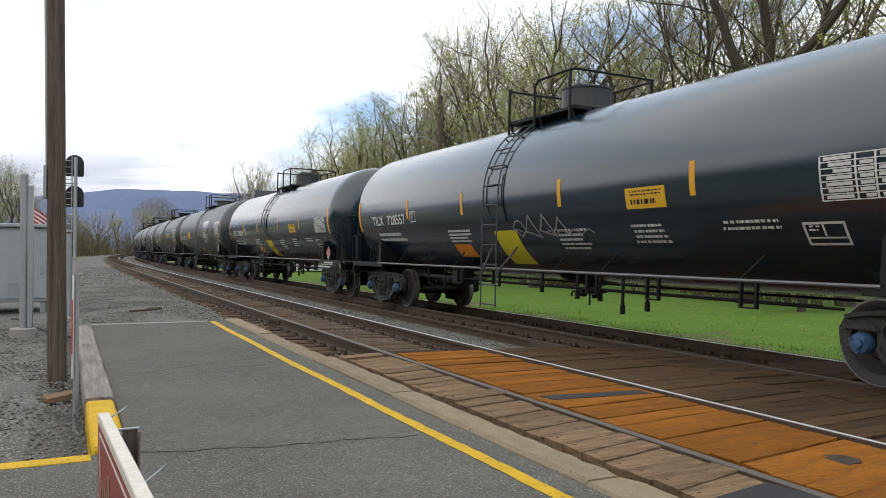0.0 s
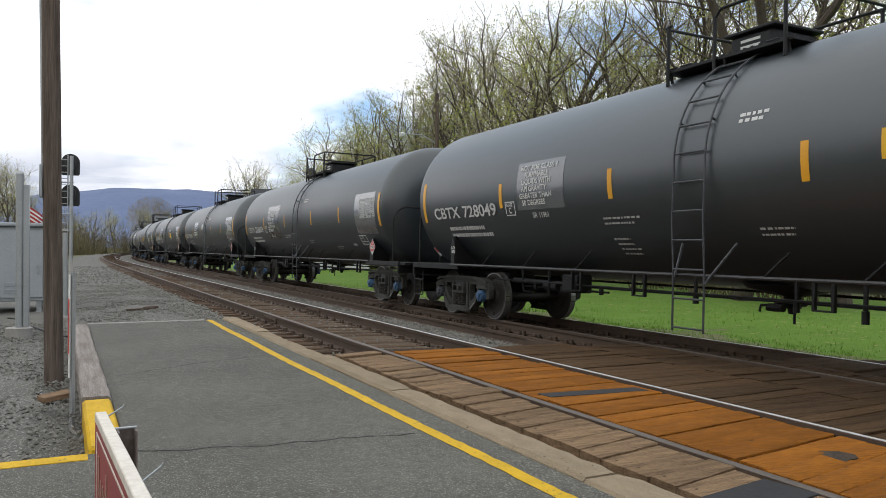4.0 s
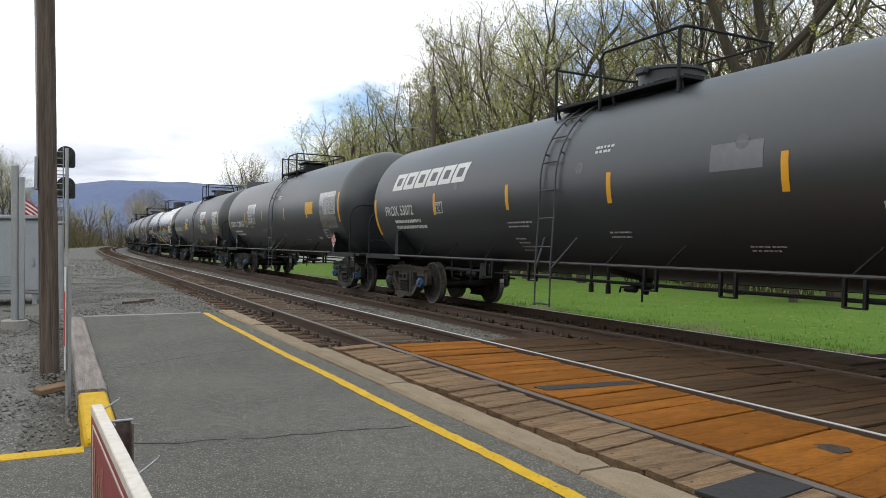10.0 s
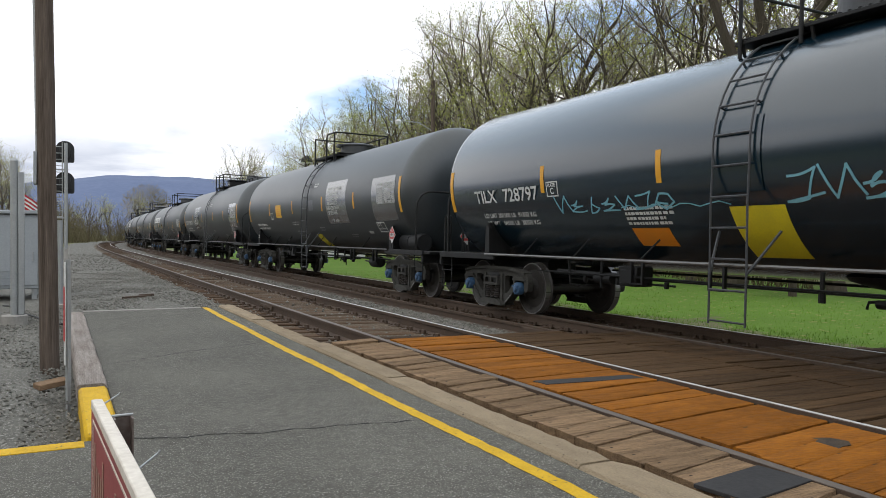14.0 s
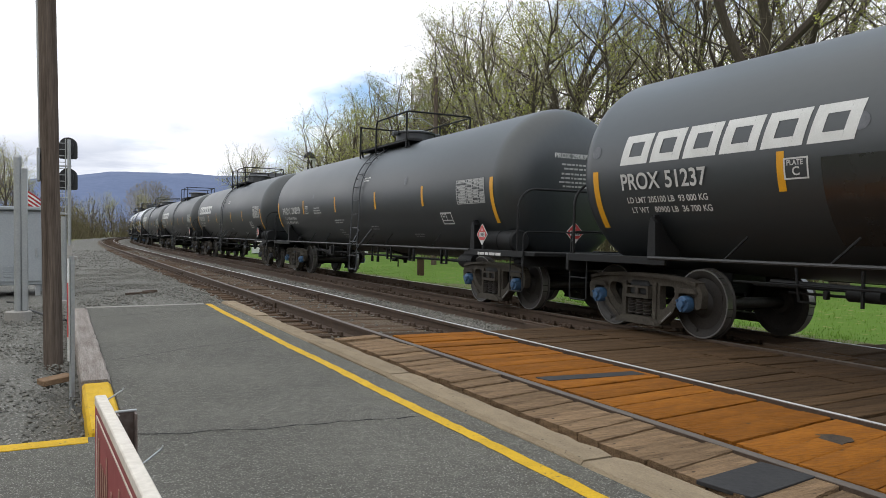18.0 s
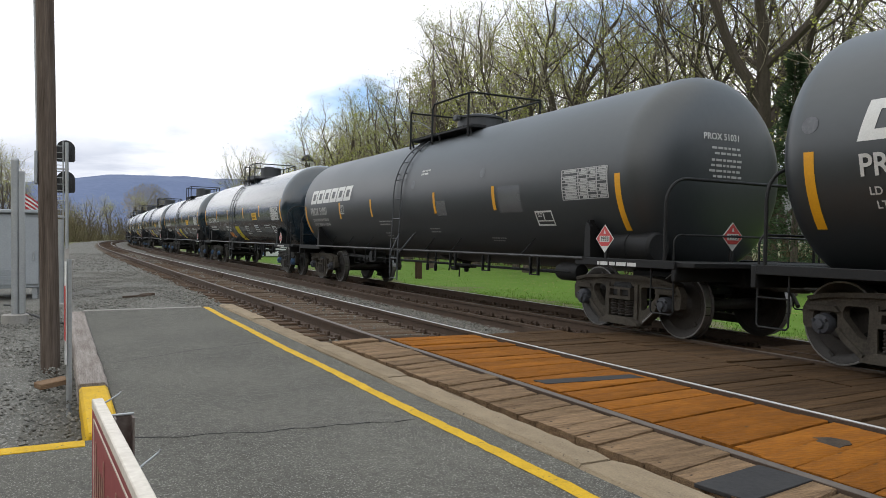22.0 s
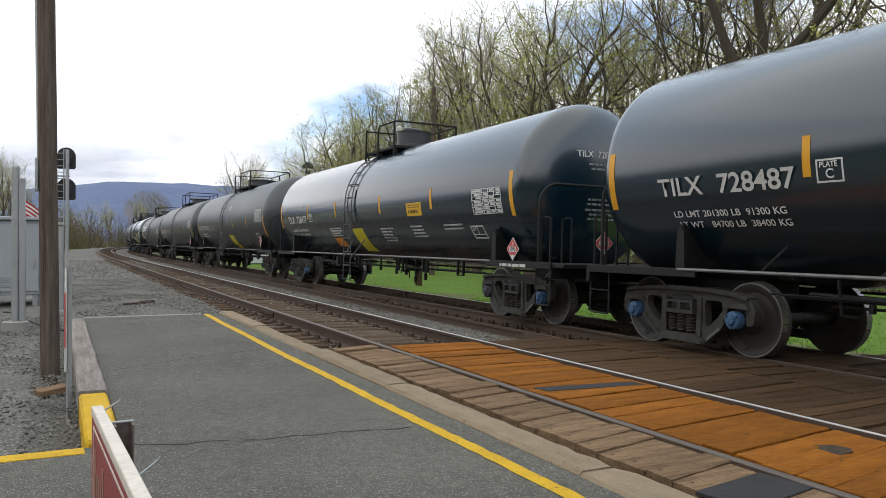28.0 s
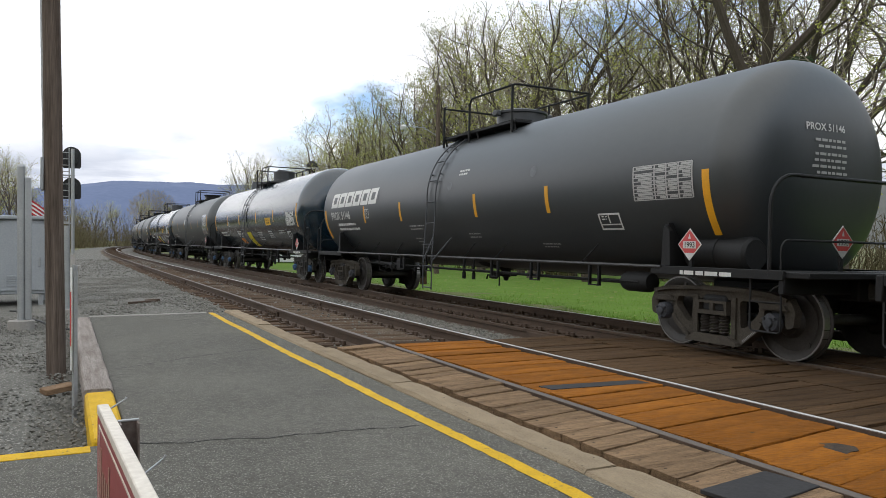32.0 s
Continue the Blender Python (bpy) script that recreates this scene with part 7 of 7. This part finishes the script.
    y = 6.0
    while y < 70:
        bush((rng.uniform(25, 33), y, -0.7), rng.uniform(0.8, 1.8), rng.uniform(1.2, 3.4), 40)
        bush((rng.uniform(31, 42), y + 0.8, -0.7), rng.uniform(1.4, 2.6), rng.uniform(2.5, 5.5), 44)
        y += 1.5
    structure("woodland_scrub", sh, M_BRUSH, "bare brown undergrowth along the wood", "undergrowth", False, "stuff")
    sh = Shape()
    for i in range(110):
        s = rng.uniform(140, 215)
        o = rng.uniform(-30, -3.5) if s < 185 else rng.uniform(-25, 16)
        p = on_line(s, o, -0.4)
        bush(p, rng.uniform(1.5, 3.5), rng.uniform(3.5, 11.0), 30)
    structure("distant_scrub", sh, M_BRUSH, "brown and olive brush where the line curves away", "undergrowth", False, "stuff")
    pale = thing("budding_tree", "round pale budding tree beside the distant curve", "tree", "", pose(*on_line(205, 2, -0.4)))
    part("trunk", Shape().tube([(0, 0, -0.2), (0.1, 0, 3), (0, 0.1, 6)], 0.22, 8, 0.08), M_BARK, pale)
    fl = Shape()
    for _ in range(3800):
        v = Vector((rng.gauss(0, 1), rng.gauss(0, 1), rng.gauss(0, 1))).normalized() * rng.random() ** 0.4
        o = Vector((v.x * 6.0, v.y * 6.0, 9.2 + v.z * 5.0 - 0.5 * abs(v.x)))
        d = Vector((v.x, v.y, v.z + 0.6)).normalized() * rng.uniform(0.4, 0.9)
        w = d.orthogonal().normalized() * 0.05
        fl.add([tuple(o - w), tuple(o + d), tuple(o + w)], [(0, 1, 2)])
    part("crown", fl, M_BLOSSOM, pale, "dense pale twigs in bud", smooth=False)


build_trees()


def build_grass():
    rng = random.Random(14)
    sh = Shape()
    for _ in range(26000):
        s, o = rng.uniform(-2, 40), 8.5 + rng.random() ** 1.5 * 9
        if s > 24 and rng.random() < 0.5:
            continue
        p = on_line(s, o, float(ground_height(s, o)) - 0.01)
        h = rng.uniform(0.02, 0.075)
        a = rng.uniform(0, 6.283)
        dx, dy = 0.008 * math.cos(a), 0.008 * math.sin(a)
        sh.add([(p.x - dx, p.y - dy, p.z), (p.x + dx, p.y + dy, p.z), (p.x + rng.uniform(-0.04, 0.04), p.y + rng.uniform(-0.04, 0.04), p.z + h)], [(0, 1, 2)])
    for _ in range(9000):
        s, o = rng.uniform(-1, 22), rng.uniform(6.9, 9.4)
        if noise.noise((s * 1.3, o * 2.1, 5.0)) < 0.02 + (8.4 - o) * 0.12:
            continue
        p = on_line(s, o, float(ground_height(s, o)) - 0.01)
        a, h = rng.uniform(0, 6.283), rng.uniform(0.03, 0.12)
        dx, dy = 0.007 * math.cos(a), 0.007 * math.sin(a)
        sh.add([(p.x - dx, p.y - dy, p.z), (p.x + dx, p.y + dy, p.z), (p.x + rng.uniform(-0.05, 0.05), p.y + rng.uniform(-0.05, 0.05), p.z + h)], [(0, 1, 2)])
    structure("grass_blades", sh, M_BLADE, "fresh bright green grass beside the track", "grass", False, "stuff")


build_grass()


# ---- behind the train ----
def build_beyond():
    post = thing("timber_post", "short dark square timber post on the grass", "post", "", pose(14.3, 31.0, -0.66, 0, 0, -8))
    part("post_shaft", Shape().box(-0.13, 0.13, -0.13, 0.13, -0.2, 0.72, 0.015), M_TIE, post)
    part("post_cap", Shape().box(-0.15, 0.15, -0.15, 0.15, 0.72, 0.76, 0.012), M_TIE, post)
    p = thing("utility_pole", "distant weathered utility pole with a street lamp arm", "pole", "", pose(20.0, 41.5, -0.65))
    part("pole_shaft", Shape().tube([(0, 0, -0.3), (0.1, 0, 11.2)], 0.17, 12, 0.12), M_POLE, p)
    part("lamp_arm", Shape().tube([(0.05, 0, 8.2), (-0.7, 0.35, 8.7), (-1.7, 0.85, 8.8)], 0.03, 6), M_GALV, p)
    part("lamp_head", Shape().lathe([(8.55, 0.05), (8.6, 0.16), (8.78, 0.20), (8.86, 0.08), (8.9, 0.02)], (-1.8, 0.9, 0), "z", 14), M_WHITE, p, "pale street lamp head")
    h = thing("cupola_house", "white house with a dark-domed white cupola on its roof", "house", "", pose(20.7, 69.6, -0.6, 0, 0, -15))
    part("wall", Shape().box(-6, 6, -5, 5, 0, 5.4, 0.02), M_SIDING, h)
    part("roof", Shape().prism([(-5.4, 5.4), (5.4, 5.4), (0.6, 8.6), (-0.6, 8.6)], -6.4, 6.4), M_ROOF, h)
    for k in range(4):
        w = part("window", Shape().box(-4.8 + 2.7 * k, -3.6 + 2.7 * k, -5.06, -5.0, 1.2, 3.0, 0.01), M_GLASS, h)
        part("window_frame", Shape().box(-4.9 + 2.7 * k, -3.5 + 2.7 * k, -5.1, -5.062, 1.05, 1.2, 0.01), M_SIDING, w)
    h.scale = (0.84, 0.84, 0.84)
    cu = part("cupola", Shape().box(-0.70, 0.70, -0.70, 0.70, 8.3, 9.0, 0.03), M_SIDING, h, "white louvred cupola")
    for i in range(8):
        a = i * math.pi / 4
        part("column", Shape().box(0.53 * math.cos(a) - 0.10, 0.53 * math.cos(a) + 0.10, 0.53 * math.sin(a) - 0.10, 0.53 * math.sin(a) + 0.10, 9.0, 10.15, 0.02), M_SIDING, cu)
    part("cornice", Shape().lathe([(10.15, 0.66), (10.3, 0.70), (10.32, 0.6)], (0, 0, 0), "z", 20), M_SIDING, cu)
    part("core", Shape().lathe([(9.0, 0.36), (10.15, 0.36)], (0, 0, 0), "z", 12), M_GLASS, cu)
    part("dome", Shape().lathe([(10.3, 0.66), (10.55, 0.63), (10.8, 0.51), (11.0, 0.32), (11.08, 0.10), (11.1, 0.01)], (0, 0, 0), "z", 24), M_ROOF, cu, "dark rounded dome")
    b = thing("low_building", "low white-roofed building beyond the cabinet", "building", "", pose(-14, 66, -0.5, 0, 0, -8))
    part("wall", Shape().box(-9, 7, -5, 5, 0, 2.6, 0.02), M_SIDING, b)
    part("roof", Shape().prism([(-5.3, 2.6), (5.3, 2.6), (0, 3.7)], -9.3, 7.3), M_CONCRETE, b, "pale sheet roof")


build_beyond()


# ---- distant ridges ----
def ridge(name, far, near_h, mat, label, a0, a1, heights, seed):
    """A long hill as a real slope, far off."""
    sh, n = Shape(), 160
    verts, faces = [], []
    for i in range(n + 1):
        a = radians(a0 + (a1 - a0) * i / n)
        deg = a0 + (a1 - a0) * i / n
        h = np.interp(deg, [k[0] for k in heights], [k[1] for k in heights])
        h += 0.035 * h * noise.noise((deg * 0.55, seed, 0)) + 0.012 * h * noise.noise((deg * 3.0, seed, 3))
        for dist, frac in ((far * 0.72, -0.02), (far * 0.82, 0.35), (far * 0.92, 0.8), (far, 1.0), (far * 1.3, 0.6)):
            verts.append((dist * math.sin(a), dist * math.cos(a), h * frac + (0 if frac > 0.9 else 0.05 * h * noise.noise((deg * 2, dist * 0.01, seed)))))
    for i in range(n):
        for j in range(4):
            faces.append((i * 5 + j, i * 5 + 5 + j, i * 5 + 6 + j, i * 5 + 1 + j))
    sh.add(verts, [f[::-1] for f in faces])
    structure(name, sh, mat, label, "hill")


ridge("backdrop_ridge", 3000, 0, M_RIDGE, "long wooded mountain ridge with blue distance haze in its colour", -60, 100, [(-60, 120), (-8, 145), (-3, 168), (0, 192), (4, 218), (9, 214), (12, 212), (16, 225), (22, 215), (28, 120), (36, 45), (100, 30)], 2.0)
ridge("backdrop_slope", 420, 0, M_RIDGE2, "low brown wooded slope behind the trees", 22, 130, [(22, 0), (30, 12), (40, 27), (60, 30), (130, 28)], 5.0)
# out of view: added so the tanks mirror something dark below the sky
ridge("backdrop_bank", 62, 0, M_BANK, "unseen bank behind the platform, added to darken tank reflections", -215, -14, [(-215, 16), (-75, 19), (-50, 10), (-30, 6), (-14, 0)], 9.0)
# also unseen: blocks low south-east sky from the front heads' reflections
ridge("backdrop_woods", 85, 0, M_BANK, "unseen rise beyond the grass, added to darken the tank heads", 63, 150, [(63, 8), (72, 20), (150, 20)], 4.0)


# ---- what moves ----
def motions():
    last = 32.0
    for i, car in enumerate(TRAIN):
        walk(car, [(0.5 * k, car_place(i, 0.5 * k)[0]) for k in range(65)])
        mid = car_place(i, 0.0)[1]
        for tr in car.children:
            if not tr.name.startswith("truck"):
                continue
            s = mid + tr.location.y
            t0 = max(0.0, (s - 42.0) / SPEED)
            t1 = min(last, (s + 4.0) / SPEED)
            if t1 <= t0:
                continue
            f0, f1 = int(t0 * FPS), int(t1 * FPS)
            for ws in tr.children:
                if not ws.name.startswith("wheelset"):
                    continue
                y = ws.location.y
                step = math.degrees(SPEED / FPS / WHEEL_R)
                rows = [(0.0, pose(0, y, WHEEL_R))] if f0 > 0 else []
                rows += [(f / FPS, pose(0, y, WHEEL_R, step * (f - f0) % 360)) for f in range(f0, f1 + 1)]
                if f1 < 960:
                    rows.append((last, rows[-1][1]))
                walk(ws, rows)


motions()
